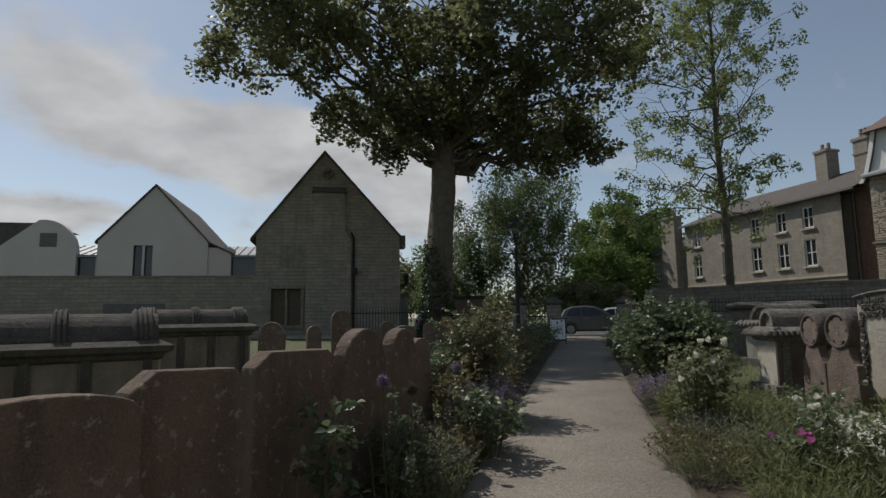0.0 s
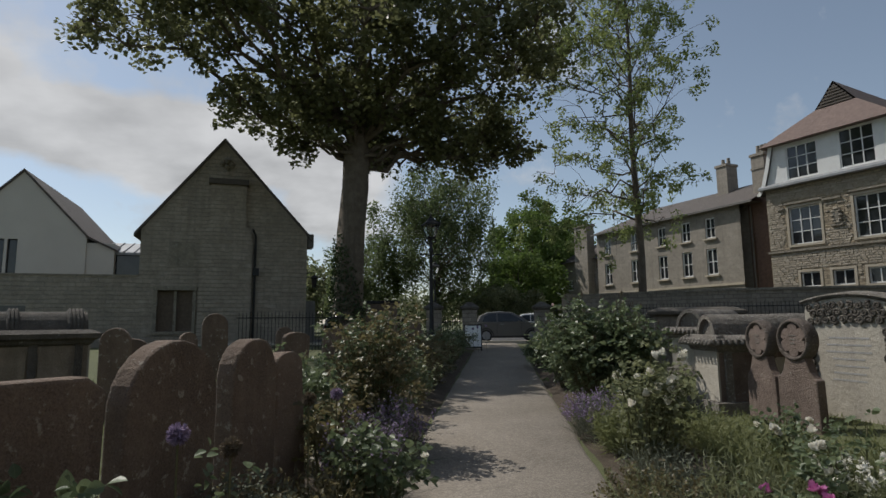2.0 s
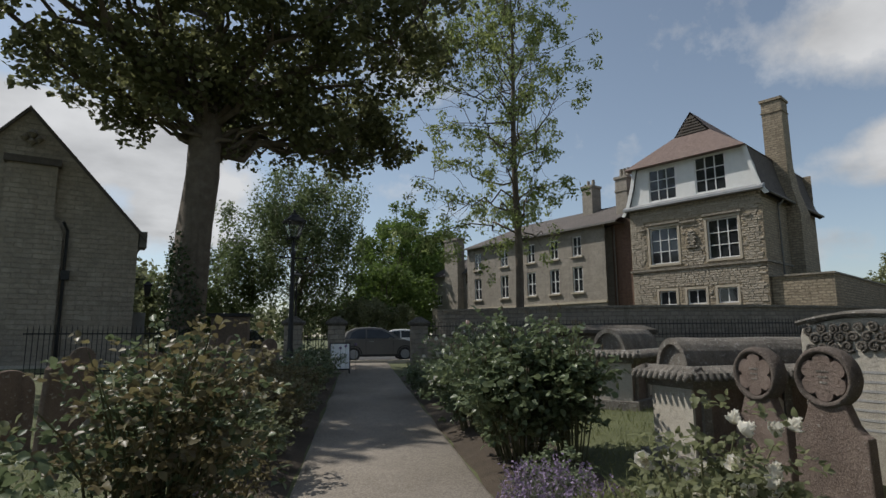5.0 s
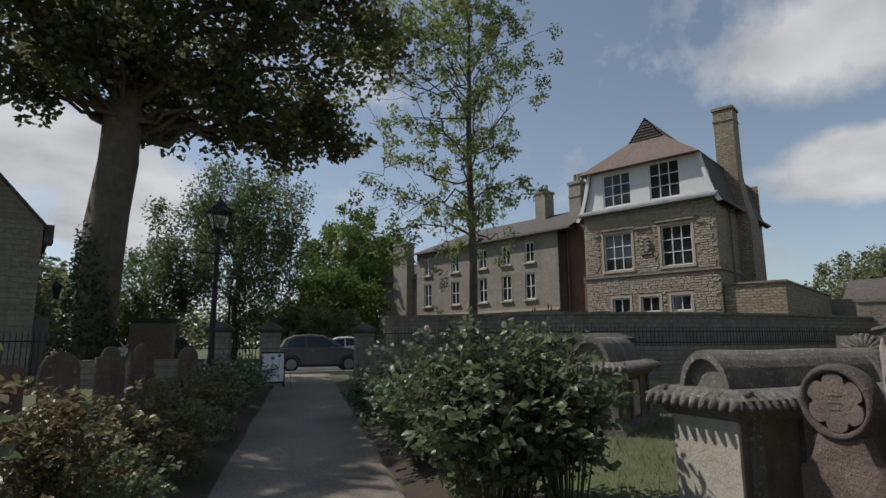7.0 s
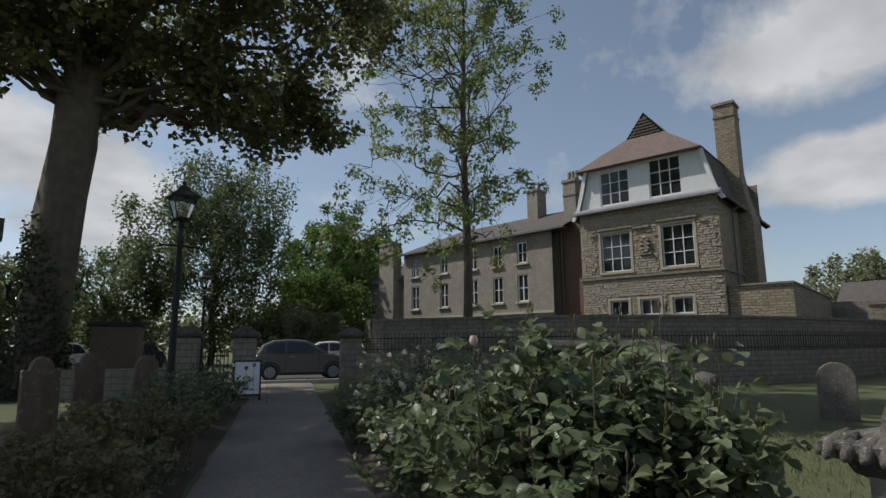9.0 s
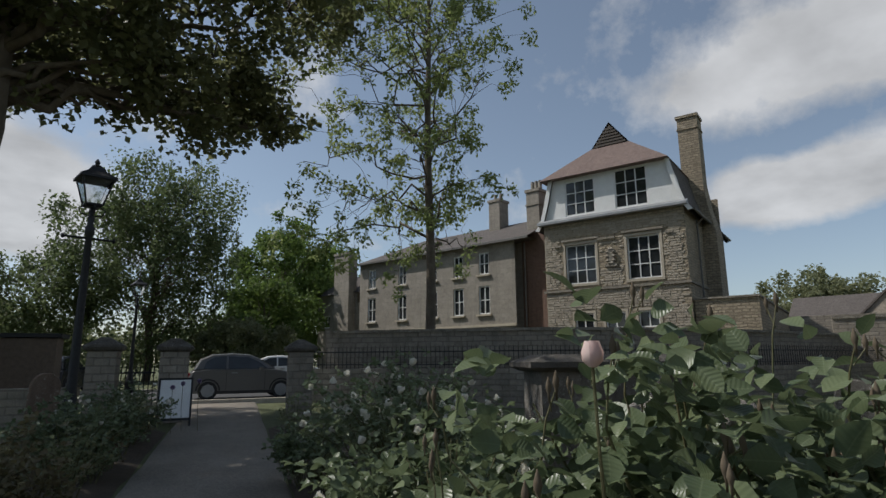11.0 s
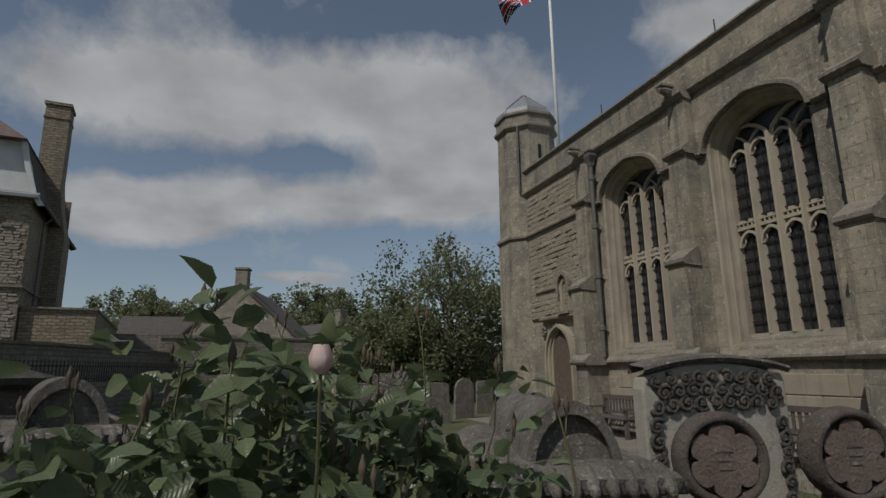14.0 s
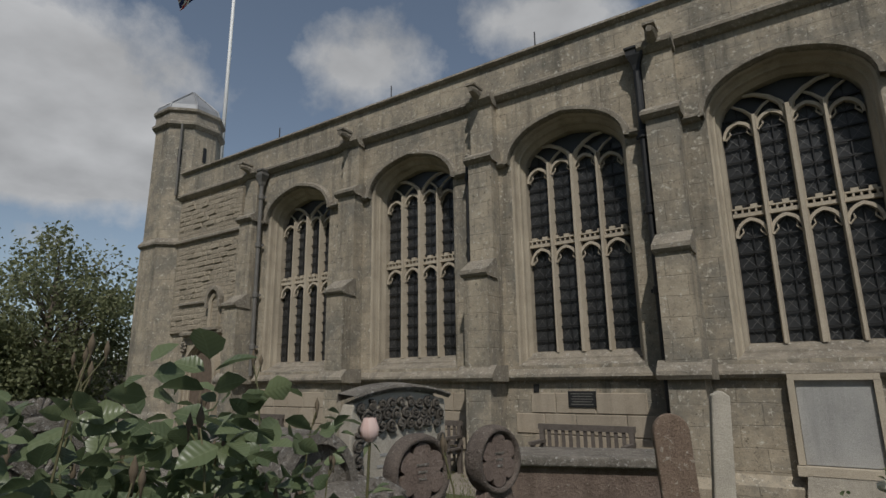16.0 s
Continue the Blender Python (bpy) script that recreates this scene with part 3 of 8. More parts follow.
# ---- ground ----
def build_ground():
    geo = Geo()
    xs = [-900, -300, -120, -60, -40, *np.arange(-30, 45, 1.0).tolist(), 60, 120, 300, 900]
    ys = [-900, -300, -100, -40, -20, *np.arange(-12, 50, 1.0).tolist(), 70, 120, 300, 900]
    vs = [(x, y, land(x, y) - 0.02 + 0.012 * noise.noise((x * 0.4, y * 0.4, 0))) for y in ys for x in xs]
    n = len(xs)
    geo.add(vs, [(j * n + i, j * n + i + 1, (j + 1) * n + i + 1, (j + 1) * n + i) for j in range(len(ys) - 1) for i in range(n - 1)])
    tagged(part("ground", geo, M["grass"], smooth=True), "mown churchyard grass, worn in places", "ground", kind="structure")
    # garden path between the beds
    geo = Geo()
    rows = np.arange(-9.0, 26.6, 0.5)
    d = Vector((0.412, 0.911, 0))
    side = Vector((0.911, -0.412, 0))
    vs = []
    for y in rows:
        for k, off in enumerate((-0.95, -0.88, 0.0, 0.88, 0.95)):
            w = off + (0.04 * noise.noise((y * 0.9, off, 3)) if k in (0, 1, 3, 4) else 0)
            p = Vector((path_x(y), y, 0)) + side * w
            vs.append((p.x, p.y, land(path_x(y), y) + (0.022 if k in (1, 2, 3) else -0.03)))
    geo.add(vs, [(j * 5 + i, j * 5 + i + 1, (j + 1) * 5 + i + 1, (j + 1) * 5 + i) for j in range(len(rows) - 1) for i in range(4)])
    tagged(part("pavement", geo, M["path"], smooth=True), "pale bonded-gravel garden path between planted beds", "path", kind="structure")
    # soil of the two beds
    for s, a, b in ((-1, 0.93, 2.1), (1, 0.93, 2.3)):
        geo = Geo()
        vs = []
        rows = np.arange(-2.0, 21.0, 0.5)
        for y in rows:
            for k in range(5):
                off = s * (a + (b - a) * k / 4 + (0.18 * noise.noise((y * 0.7, s, 8)) if k == 4 else 0))
                p = Vector((path_x(y), y, 0)) + side * off
                lift = 0.05 * math.sin(math.pi * k / 4) + 0.01
                vs.append((p.x, p.y, land(p.x, p.y) + (-0.03 if k in (0, 4) else lift) + 0.02 * noise.noise((p.x * 3, p.y * 3, 1))))
        geo.add(vs, [(j * 5 + i, j * 5 + i + 1, (j + 1) * 5 + i + 1, (j + 1) * 5 + i) for j in range(len(rows) - 1) for i in range(4)])
        tagged(part("planting_bed", geo, M["soil"], smooth=True), "dark soil of the planted bed along the path", "soil", kind="structure")
    # street beyond the gate, across the end of the path
    geo = Geo()
    mrot = Matrix.Rotation(radians(-20), 3, "Z")
    org = Vector((12.2, 28.6, 0.515))
    vs = [org + mrot @ Vector(p) for p in ((-70, -2.3, 0), (70, -2.3, 0), (70, 5.5, 0), (-70, 5.5, 0))]
    geo.add(vs, [(0, 1, 2, 3)])
    tagged(part("road", geo, M["asphalt"]), "dark asphalt street beyond the churchyard gate", "road", kind="structure")
    geo = Geo()
    geo.box(org + mrot @ Vector((0, -2.05, 0.004)), (60, 0.09, 0.006), -20).box(org + mrot @ Vector((0, -1.85, 0.004)), (60, 0.09, 0.006), -20)
    tagged(part("road_marking", geo, M["line"]), "double painted line along the street edge", "road marking", kind="structure")
    geo = Geo()
    geo.box(org + mrot @ Vector((0, -2.42, 0.0)), (120, 0.24, 0.16), -20).box(org + mrot @ Vector((0, 5.6, 0.0)), (120, 0.24, 0.2), -20)
    tagged(part("kerb", geo, M["tomb_pale"]), "worn stone kerb of the street", "kerb", kind="structure")


build_ground()


def church_apron():
    """Pale gravel walk along the foot of the church wall."""
    geo, vs = Geo(), []
    xs = np.arange(1.5, 21.5, 0.5)
    for x in xs:
        y0 = 0.95 + (x - 7) * 0.0437
        for k, w in enumerate((0.0, 0.9, 1.85 + 0.12 * noise.noise((x * 0.8, 2, 0)))):
            vs.append((x, y0 + w, land(x, y0 + w) + (0.012 if k < 2 else -0.015)))
    geo.add(vs, [(j * 3 + i, j * 3 + i + 1, (j + 1) * 3 + i + 1, (j + 1) * 3 + i) for j in range(len(xs) - 1) for i in range(2)])
    tagged(part("pavement", geo, M["path"], smooth=True), "pale gravel walk along the church wall", "path", kind="structure")


church_apron()


# ---- church ----
def arch(cx, half, spring, rise, n=10):
    """Points of a depressed four-centred arch from its left spring to its right one."""
    pts = []
    for i in range(2 * n + 1):
        u = math.sin((i / n - 1) * math.pi / 2)
        a = min(1.0, abs(u))
        z = spring + rise * (0.76 * (1 - a ** 3.0) ** 0.5 + 0.24 * (1 - a))
        pts.append((cx + half * u, z))
    return pts


CH_Y, CH_GLASS, CH_X0, CH_X1 = 2.02, 1.62, 2.65, 17.75
CH_TURN = 2.5
CH = Matrix.Translation((7, 0.933, 0)) @ Matrix.Rotation(radians(CH_TURN), 4, "Z") @ Matrix.Translation((-7.49, -2.349, -0.22)) @ Matrix.Scale(1.163, 4)
BAYS = [4.17, 7.13, 10.11, 13.1]
BUTTRESSES = [5.62, 8.5, 11.46, 14.5]
SILL, SPRING, RISE = 2.19, 5.18, 0.64


def church_window(church, c):
    """A four-light window with a transom, moulded reveal and hood."""
    win = new("window")
    win.parent = church
    win.location = (c, 0, 0)
    win["label"] = "tall arched stone window with leaded lights"
    # moulded reveal: outer chamfer, hollow, inner order
    orders = [(0.93, SPRING, RISE, 1.97, CH_Y), (0.905, SPRING, RISE - 0.02, 2.0, CH_Y - 0.03), (0.895, SPRING, RISE - 0.03, 2.02, CH_Y - 0.10), (0.875, SPRING - 0.01, RISE - 0.06, 2.05, CH_Y - 0.15),
              (0.855, SPRING - 0.02, RISE - 0.075, 2.08, CH_Y - 0.16), (0.845, SPRING - 0.02, RISE - 0.085, 2.1, CH_Y - 0.22), (0.81, SPRING - 0.04, RISE - 0.12, 2.16, CH_Y - 0.29), (0.80, SPRING - 0.04, RISE - 0.13, SILL, CH_GLASS - 0.04)]
    rings = [[(x, y, z) for x, z in [(-h, zl)] + arch(0, h, s, r) + [(h, zl)]] for h, s, r, zl, y in orders]
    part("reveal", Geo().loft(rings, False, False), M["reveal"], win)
    sill = [[(sx * o[0], o[4], o[3]) for o in orders] for sx in (-1, 1)]
    part("window_sill", Geo().loft(sill, False, False), M["dressed"], win)
    a0, a1 = arch(0, 0.945, SPRING, RISE + 0.01), arch(0, 1.02, SPRING, RISE + 0.085)
    hood = Geo().loft([[(x, CH_Y - 0.02, z) for x, z in a0], [(x, CH_Y + 0.07, z) for x, z in a0], [(x, CH_Y + 0.11, z + 0.02) for x, z in a0], [(x, CH_Y + 0.11, z) for x, z in a1], [(x, CH_Y - 0.02, z + 0.05) for x, z in a1]], False, False)
    part("hood_mould", hood, M["dressed"], win)
    # mullions, transom, heads
    zt = 3.85

    def head(x):
        return SPRING - 0.04 + (RISE - 0.13) * (0.76 * (1 - (abs(x) / 0.8) ** 3.0) ** 0.5 + 0.24 * (1 - abs(x) / 0.8))

    for x, w, top in ((-0.4, 0.07, 5.2), (0.0, 0.105, 5.25), (0.4, 0.07, 5.2)):
        part("mullion", Geo().prism([(x - w / 2, CH_GLASS - 0.03), (x + w / 2, CH_GLASS - 0.03), (x + w / 2, CH_GLASS + 0.03), (x + w * 0.22, CH_GLASS + 0.15), (x - w * 0.22, CH_GLASS + 0.15), (x - w / 2, CH_GLASS + 0.03)], SILL - 0.03, top, "z"), M["mullion"], win)
    tb = Geo().box((0, CH_GLASS + 0.03, zt), (1.6, 0.11, 0.05)).box((0, CH_GLASS + 0.04, zt + 0.085), (1.6, 0.1, 0.022))
    for x in np.linspace(-0.76, 0.76, 20):
        tb.box((x, CH_GLASS + 0.04, zt + 0.05), (0.024, 0.09, 0.06))
    for x in np.linspace(-0.72, 0.72, 9):
        tb.box((x, CH_GLASS + 0.04, zt + 0.115), (0.08, 0.09, 0.04))
    part("transom", tb, M["mullion"], win)
    for x in (-0.6, -0.2, 0.2, 0.6):
        for z, rise in ((zt - 0.3, 0.26), (4.93 if abs(x) > 0.5 else 5.0, 0.24)):
            hd = Geo()
            o, i = arch(x, 0.198, z, rise, 6), arch(x, 0.162, z - 0.01, rise - 0.035, 6)
            hd.loft([[(px, CH_GLASS - 0.02, pz) for px, pz in o], [(px, CH_GLASS + 0.09, pz) for px, pz in o], [(px, CH_GLASS + 0.09, pz) for px, pz in i], [(px, CH_GLASS - 0.02, pz) for px, pz in i]], False, False)
            for sx in (-1, 1):
                hd.tube([(x + sx * 0.16, CH_GLASS + 0.05, z + 0.0), (x + sx * 0.10, CH_GLASS + 0.05, z + 0.07), (x + sx * 0.115, CH_GLASS + 0.05, z + 0.15)], [0.014, 0.012, 0.008], 5)
            part("light_head", hd, M["mullion"], win)
    # branching tracery over each pair of lights
    for sx in (-1, 1):
        tr = Geo().tube([(sx * 0.01, CH_GLASS + 0.07, 5.12), (sx * 0.07, CH_GLASS + 0.07, 5.3), (sx * 0.2, CH_GLASS + 0.07, 5.42), (sx * 0.36, CH_GLASS + 0.07, 5.5), (sx * 0.5, CH_GLASS + 0.05, head(0.5))], [0.045, 0.04, 0.034, 0.03, 0.026], 6)
        for q in (-1, 1):
            tr.tube([(sx * 0.4, CH_GLASS + 0.06, 5.1), (sx * 0.4 + q * 0.03, CH_GLASS + 0.06, 5.22), (sx * 0.4 + q * 0.12, CH_GLASS + 0.06, 5.32), (sx * 0.4 + q * 0.24, CH_GLASS + 0.05, min(5.4, head(sx * 0.4 + q * 0.24)))], [0.03, 0.026, 0.022, 0.018], 6)
        part("tracery", tr, M["mullion"], win)
    # leaded glass: a panel a light, with saddle bars, a stanchion and a quarry lattice
    for x in (-0.6, -0.2, 0.2, 0.6):
        for z0, z1 in ((SILL, zt), (zt, 0)):
            xa, xb = x - 0.2, x + 0.2
            ring = [(xa, z0), (xb, z0)] + ([(xb, z1), (xa, z1)] if z1 else [(xb - 0.4 * k / 6, head(xb - 0.4 * k / 6)) for k in range(7)])
            z1 = z1 or 5.35
            panel = part("leaded_panel", Geo().add([(px, CH_GLASS, pz) for px, pz in ring], [tuple(range(len(ring)))]), M["leaded"], win)
            bars = Geo()
            for z in np.arange(z0 + 0.16, z1 - 0.05, 0.2):
                bars.box((x, CH_GLASS + 0.03, z), (0.37, 0.016, 0.02))
            bars.box((x, CH_GLASS + 0.026, (z0 + z1) / 2), (0.014, 0.012, z1 - z0))
            part("saddle_bar", bars, M["iron"], panel)
            bars = Geo()
            for k in range(int((z1 - z0) / 0.2)):
                za = z0 + 0.16 + k * 0.2
                for q in (-0.09, 0.09):
                    for sx in (-1, 1):
                        bars.add([(x + q - sx * 0.08, CH_GLASS + 0.008, za - 0.195), (x + q + sx * 0.08, CH_GLASS + 0.008, za - 0.006), (x + q + sx * 0.08, CH_GLASS + 0.008, za + 0.006), (x + q - sx * 0.08, CH_GLASS + 0.008, za - 0.183)], [(0, 1, 2, 3)])
            part("lead_lattice", bars, M["came"], panel)


def church_buttress(church, c):
    w = 0.42
    y = CH_Y
    prof = [(y - 0.05, 0.0), (y + 0.6, 0.0), (y + 0.6, 0.55), (y + 0.5, 0.66), (y + 0.5, 3.4), (y + 0.27, 3.56), (y + 0.27, 5.32), (y + 0.17, 5.42), (y + 0.17, 6.3), (y - 0.05, 6.46)]
    bt = part("buttress", Geo().prism(prof, -w / 2, w / 2, "x"), M["ashlar"], church, m=pose(c, 0, 0))
    ws = Geo().prism([(y + 0.2, 3.3), (y + 0.53, 3.32), (y + 0.56, 3.36), (y + 0.56, 3.42), (y + 0.26, 3.62), (y + 0.2, 3.62)], -w / 2 - 0.025, w / 2 + 0.025, "x")
    part("weathering", ws, M["dressed"], bt)
    ws = Geo().prism([(y - 0.02, 5.24), (y + 0.3, 5.25), (y + 0.36, 5.3), (y + 0.36, 5.35), (y + 0.19, 5.46), (y - 0.02, 5.46)], -w / 2 - 0.05, w / 2 + 0.05, "x")
    part("weathering", ws, M["dressed"], bt)
    gar = Geo().prism([(y + 0.05, 6.26), (y + 0.2, 6.3), (y + 0.27, 6.38), (y + 0.27, 6.46), (y + 0.05, 6.52)], -w / 2 - 0.03, w / 2 + 0.03, "x")
    gar.tube([(0.02, y + 0.2, 6.46), (0.0, y + 0.4, 6.5), (-0.01, y + 0.52, 6.47)], [0.1, 0.075, 0.045], 8).box((0, y + 0.36, 6.57), (0.16, 0.3, 0.04))
    part("gargoyle", gar, M["dressed"], bt)
    pc = Geo().prism([(y + 0.1, 1.74), (y + 0.58, 1.75), (y + 0.61, 1.80), (y + 0.6, 1.85), (y + 0.47, 1.98), (y + 0.1, 1.98)], -w / 2 - 0.1, w / 2 + 0.1, "x")
    part("plinth_course", pc, M["dressed"], bt)


def church_pipe(church, x, y, z0, z1, r, mat, hopper):
    p = Geo().tube([(x, y, z0), (x, y, z1)], r, 10)
    for z in np.arange(z0 + 0.6, z1 - 0.2, 1.1):
        p.turned([(r * 1.1, -0.06), (r * 1.4, -0.045), (r * 1.4, 0.045), (r * 1.1, 0.06)], 10, (x, y, z))
        p.box((x, y - 0.06, z), (r * 4, 0.03, 0.05))
    pipe = part("rainwater_pipe", p, mat, church)
    if hopper:
        hp = Geo().loft([[(a * w, b * d, z) for a, b in ((-1, -1), (1, -1), (1, 1), (-1, 1))] for w, d, z in ((0.05, 0.05, -0.2), (0.06, 0.06, -0.12), (0.12, 0.1, 0.02), (0.12, 0.1, 0.1), (0.14, 0.12, 0.12), (0.14, 0.12, 0.15))])
        part("hopper", hp, mat, pipe, m=pose(x, y, z1))


def build_church():
    church = thing("church", CH, "long limestone church with tall arched windows and buttresses", "church")
    wall = Geo()
    half = 0.93
    z_top, z_low = 6.45, 1.97
    xs = [CH_X0]
    for c in BAYS:
        xs += [c - half, c + half]
    xs.append(CH_X1)
    for a, b in zip(xs[0::2], xs[1::2]):
        wall.add([(a, CH_Y, 0.0), (b, CH_Y, 0.0), (b, CH_Y, z_top), (a, CH_Y, z_top)], [(0, 1, 2, 3)])
    for c in BAYS:
        wall.add([(c - half, CH_Y, 0), (c + half, CH_Y, 0), (c + half, CH_Y, z_low), (c - half, CH_Y, z_low)], [(0, 1, 2, 3)])
        pts = arch(c, half, SPRING, RISE)
        for p, q in zip(pts, pts[1:]):
            wall.add([(p[0], CH_Y, p[1]), (q[0], CH_Y, q[1]), (q[0], CH_Y, z_top), (p[0], CH_Y, z_top)], [(0, 1, 2, 3)])
    wall.add([(CH_X0, CH_Y - 1, 0), (CH_X1, CH_Y - 1, 0), (CH_X1, CH_Y - 1, 6.8), (CH_X0, CH_Y - 1, 6.8)], [(0, 1, 2, 3)])
    wall.add([(CH_X0, CH_Y, 0), (CH_X0, -9, 0), (CH_X0, -9, 6.8), (CH_X0, CH_Y, 6.8)], [(0, 1, 2, 3)])
    part("wall", wall, M["ashlar"], church)
    part("parapet", Geo().box(((CH_X0 + CH_X1) / 2, CH_Y - 0.2, 6.77), (CH_X1 - CH_X0, 0.42, 0.62)), M["ashlar"], church)
    y = CH_Y
    part("coping", Geo().prism([(y - 0.46, 7.08), (y + 0.03, 7.06), (y + 0.09, 7.1), (y + 0.08, 7.14), (y - 0.2, 7.24), (y - 0.46, 7.14)], CH_X0, CH_X1, "x"), M["dressed"], church)
    part("string_course", Geo().prism([(y - 0.05, 6.34), (y + 0.05, 6.36), (y + 0.12, 6.43), (y + 0.12, 6.48), (y - 0.05, 6.6)], CH_X0, CH_X1, "x"), M["dressed"], church)
    part("plinth_course", Geo().prism([(y - 0.05, 1.75), (y + 0.08, 1.76), (y + 0.11, 1.80), (y + 0.10, 1.84), (y - 0.05, 1.96)], CH_X0, 15.2, "x"), M["dressed"], church)
    part("plinth", Geo().prism([(y - 0.05, 0.0), (y + 0.14, 0.0), (y + 0.14, 0.55), (y - 0.05, 0.7)], CH_X0, 15.3, "x"), M["ashlar"], church)
    # hood moulds run on as a short string to the buttresses
    for c in BAYS:
        for x0, x1 in ((c - 1.0, max([b for b in BUTTRESSES if b < c], default=c - 1.6) + 0.2), (c + 1.0, min([b for b in BUTTRESSES if b > c]) - 0.2)):
            part("string_course", Geo().prism([(y - 0.02, 5.16), (y + 0.07, 5.17), (y + 0.11, 5.21), (y + 0.11, 5.25), (y - 0.02, 5.31)], min(x0, x1), max(x0, x1), "x"), M["dressed"], church)
    rod = Geo().tube([(0, 0, 0), (0, 0, 0.4)], 0.012, 6).mesh("lightning_rod", M["iron"])
    for x in (4.9, 7.6, 10.75, 14.1):
        part("lightning_rod", rod, None, church, m=pose(x, CH_Y - 0.2, 7.18))
    # lead roof behind the parapet
    roof = Geo().add([(CH_X0, CH_Y - 0.3, 6.8), (CH_X1, CH_Y - 0.3, 6.8), (CH_X1, -4.2, 7.9), (CH_X0, -4.2, 7.9), (CH_X0, -10, 6.8), (CH_X1, -10, 6.8)], [(0, 1, 2, 3), (3, 2, 5, 4)])
    part("roof", roof, M["lead"], church)
    back = Geo().add([(CH_X0, -9.6, 0), (CH_X1, -9.6, 0), (CH_X1, -9.6, 6.8), (CH_X0, -9.6, 6.8)], [(0, 1, 2, 3)])
    back.add([(CH_X1, CH_Y, 0), (CH_X1, -9.6, 0), (CH_X1, -9.6, 7.0), (CH_X1, CH_Y, 7.0)], [(0, 1, 2, 3)])
    part("rear_wall", back, M["ashlar"], church)
    for c in BAYS:
        church_window(church, c)
    for c in BUTTRESSES:
        church_buttress(church, c)
    church_pipe(church, 5.9, CH_Y + 0.14, 0.1, 6.3, 0.058, M["iron"], True)
    church_pipe(church, 8.83, CH_Y + 0.1, 0.1, 5.5, 0.034, M["iron"], False)
    church_pipe(church, 14.2, CH_Y + 0.13, 1.9, 6.28, 0.045, M["lead_pipe"], True)
    # west end: rubble panels between strings, doorway, niche
    part("rubble_panel", Geo().box((16.2, CH_Y + 0.03, 4.6), (2.5, 0.07, 3.3)), M["rubble_church"], church)
    part("string_course", Geo().prism([(y, 5.12), (y + 0.14, 5.18), (y + 0.14, 5.23), (y, 5.33)], 14.7, CH_X1, "x"), M["dressed"], church)
    part("string_course", Geo().prism([(y, 3.54), (y + 0.12, 3.6), (y + 0.12, 3.64), (y, 3.7)], 15.93, 17.1, "x"), M["dressed"], church)
    part("string_course", Geo().prism([(y, 2.82), (y + 0.15, 2.87), (y + 0.15, 2.92), (y, 2.98)], 15.3, 16.9, "x"), M["dressed"], church)
    door = new("doorway"); door.parent = church
    door.location = (15.98, 0, 0)
    door["label"] = "pointed stone doorway with old oak door"
    for h, yy in ((0.64, y + 0.2), (0.57, y + 0.14), (0.5, y + 0.08)):
        o, i = [(-h, 0.2)] + arch(0, h, 1.85, 0.62 + h * 0.4) + [(h, 0.2)], [(-h + 0.07, 0.2)] + arch(0, h - 0.07, 1.85, 0.55 + h * 0.4) + [(h - 0.07, 0.2)]
        part("arch_order", Geo().loft([[(x, y - 0.1, z) for x, z in o], [(x, yy, z) for x, z in o], [(x, yy, z) for x, z in i], [(x, y - 0.1, z) for x, z in i]], False, False), M["reveal"], door)
    for k in range(7):
        x = -0.42 + k * 0.14
        part("door_board", Geo().box((x, y + 0.035, 1.28 + 0.2 * (1 - abs(x))), (0.132, 0.05, 2.0 + 0.4 * (1 - abs(x) / 0.45))), M["wood_door"], door)
    boss = Geo()
    for a in np.linspace(0, 5.2, 7):
        boss.turned([(0.01, -0.05), (0.045, 0.0), (0.01, 0.05)], 7, (0.86 + 0.07 * math.cos(a), y + 0.05, 2.6 + 0.1 * math.sin(a)))
    part("carved_boss", boss, M["dressed"], door)
    niche = new("niche"); niche.parent = church
    niche.location = (15.66, 0, 0)
    o, i = [(-0.28, 3.45)] + arch(0, 0.28, 3.62, 0.34) + [(0.28, 3.45)], [(-0.2, 3.45)] + arch(0, 0.2, 3.6, 0.27) + [(0.2, 3.45)]
    part("niche_hood", Geo().loft([[(x, y, z) for x, z in o], [(x, y + 0.18, z) for x, z in o], [(x, y + 0.18, z) for x, z in i], [(x, y + 0.06, z) for x, z in i]], False, False), M["dressed"], niche)
    o, i = [(-0.2, 2.98)] + arch(0, 0.2, 3.55, 0.24) + [(0.2, 2.98)], [(-0.13, 2.98)] + arch(0, 0.13, 3.52, 0.2) + [(0.13, 2.98)]
    part("niche_arch", Geo().loft([[(x, y, z) for x, z in o], [(x, y + 0.12, z) for x, z in o], [(x, y + 0.1, z) for x, z in i], [(x, y + 0.06, z) for x, z in i]], False, False), M["reveal"], niche)
    part("niche_sill", Geo().box((0, y + 0.1, 2.97), (0.5, 0.2, 0.06)), M["dressed"], niche)
    # stair turret
    tur = new("stair_turret"); tur.parent = church
    tur.location = (18.2, 1.6, 0)
    tur["label"] = "octagonal stone stair turret with lead cap"
    def octagon(r, z):
        return [(r * math.cos(radians(22.5 + 45 * k)), r * math.sin(radians(22.5 + 45 * k)), z) for k in range(8)]
    part("shaft", Geo().loft([octagon(0.98, 0), octagon(0.98, 1.0), octagon(0.92, 1.12), octagon(0.91, 5.15), octagon(0.87, 5.35), octagon(0.84, 8.85)]), M["ashlar"], tur)
    part("band", Geo().loft([octagon(0.9, 5.12), octagon(0.98, 5.19), octagon(0.98, 5.25), octagon(0.86, 5.38)]), M["dressed"], tur)
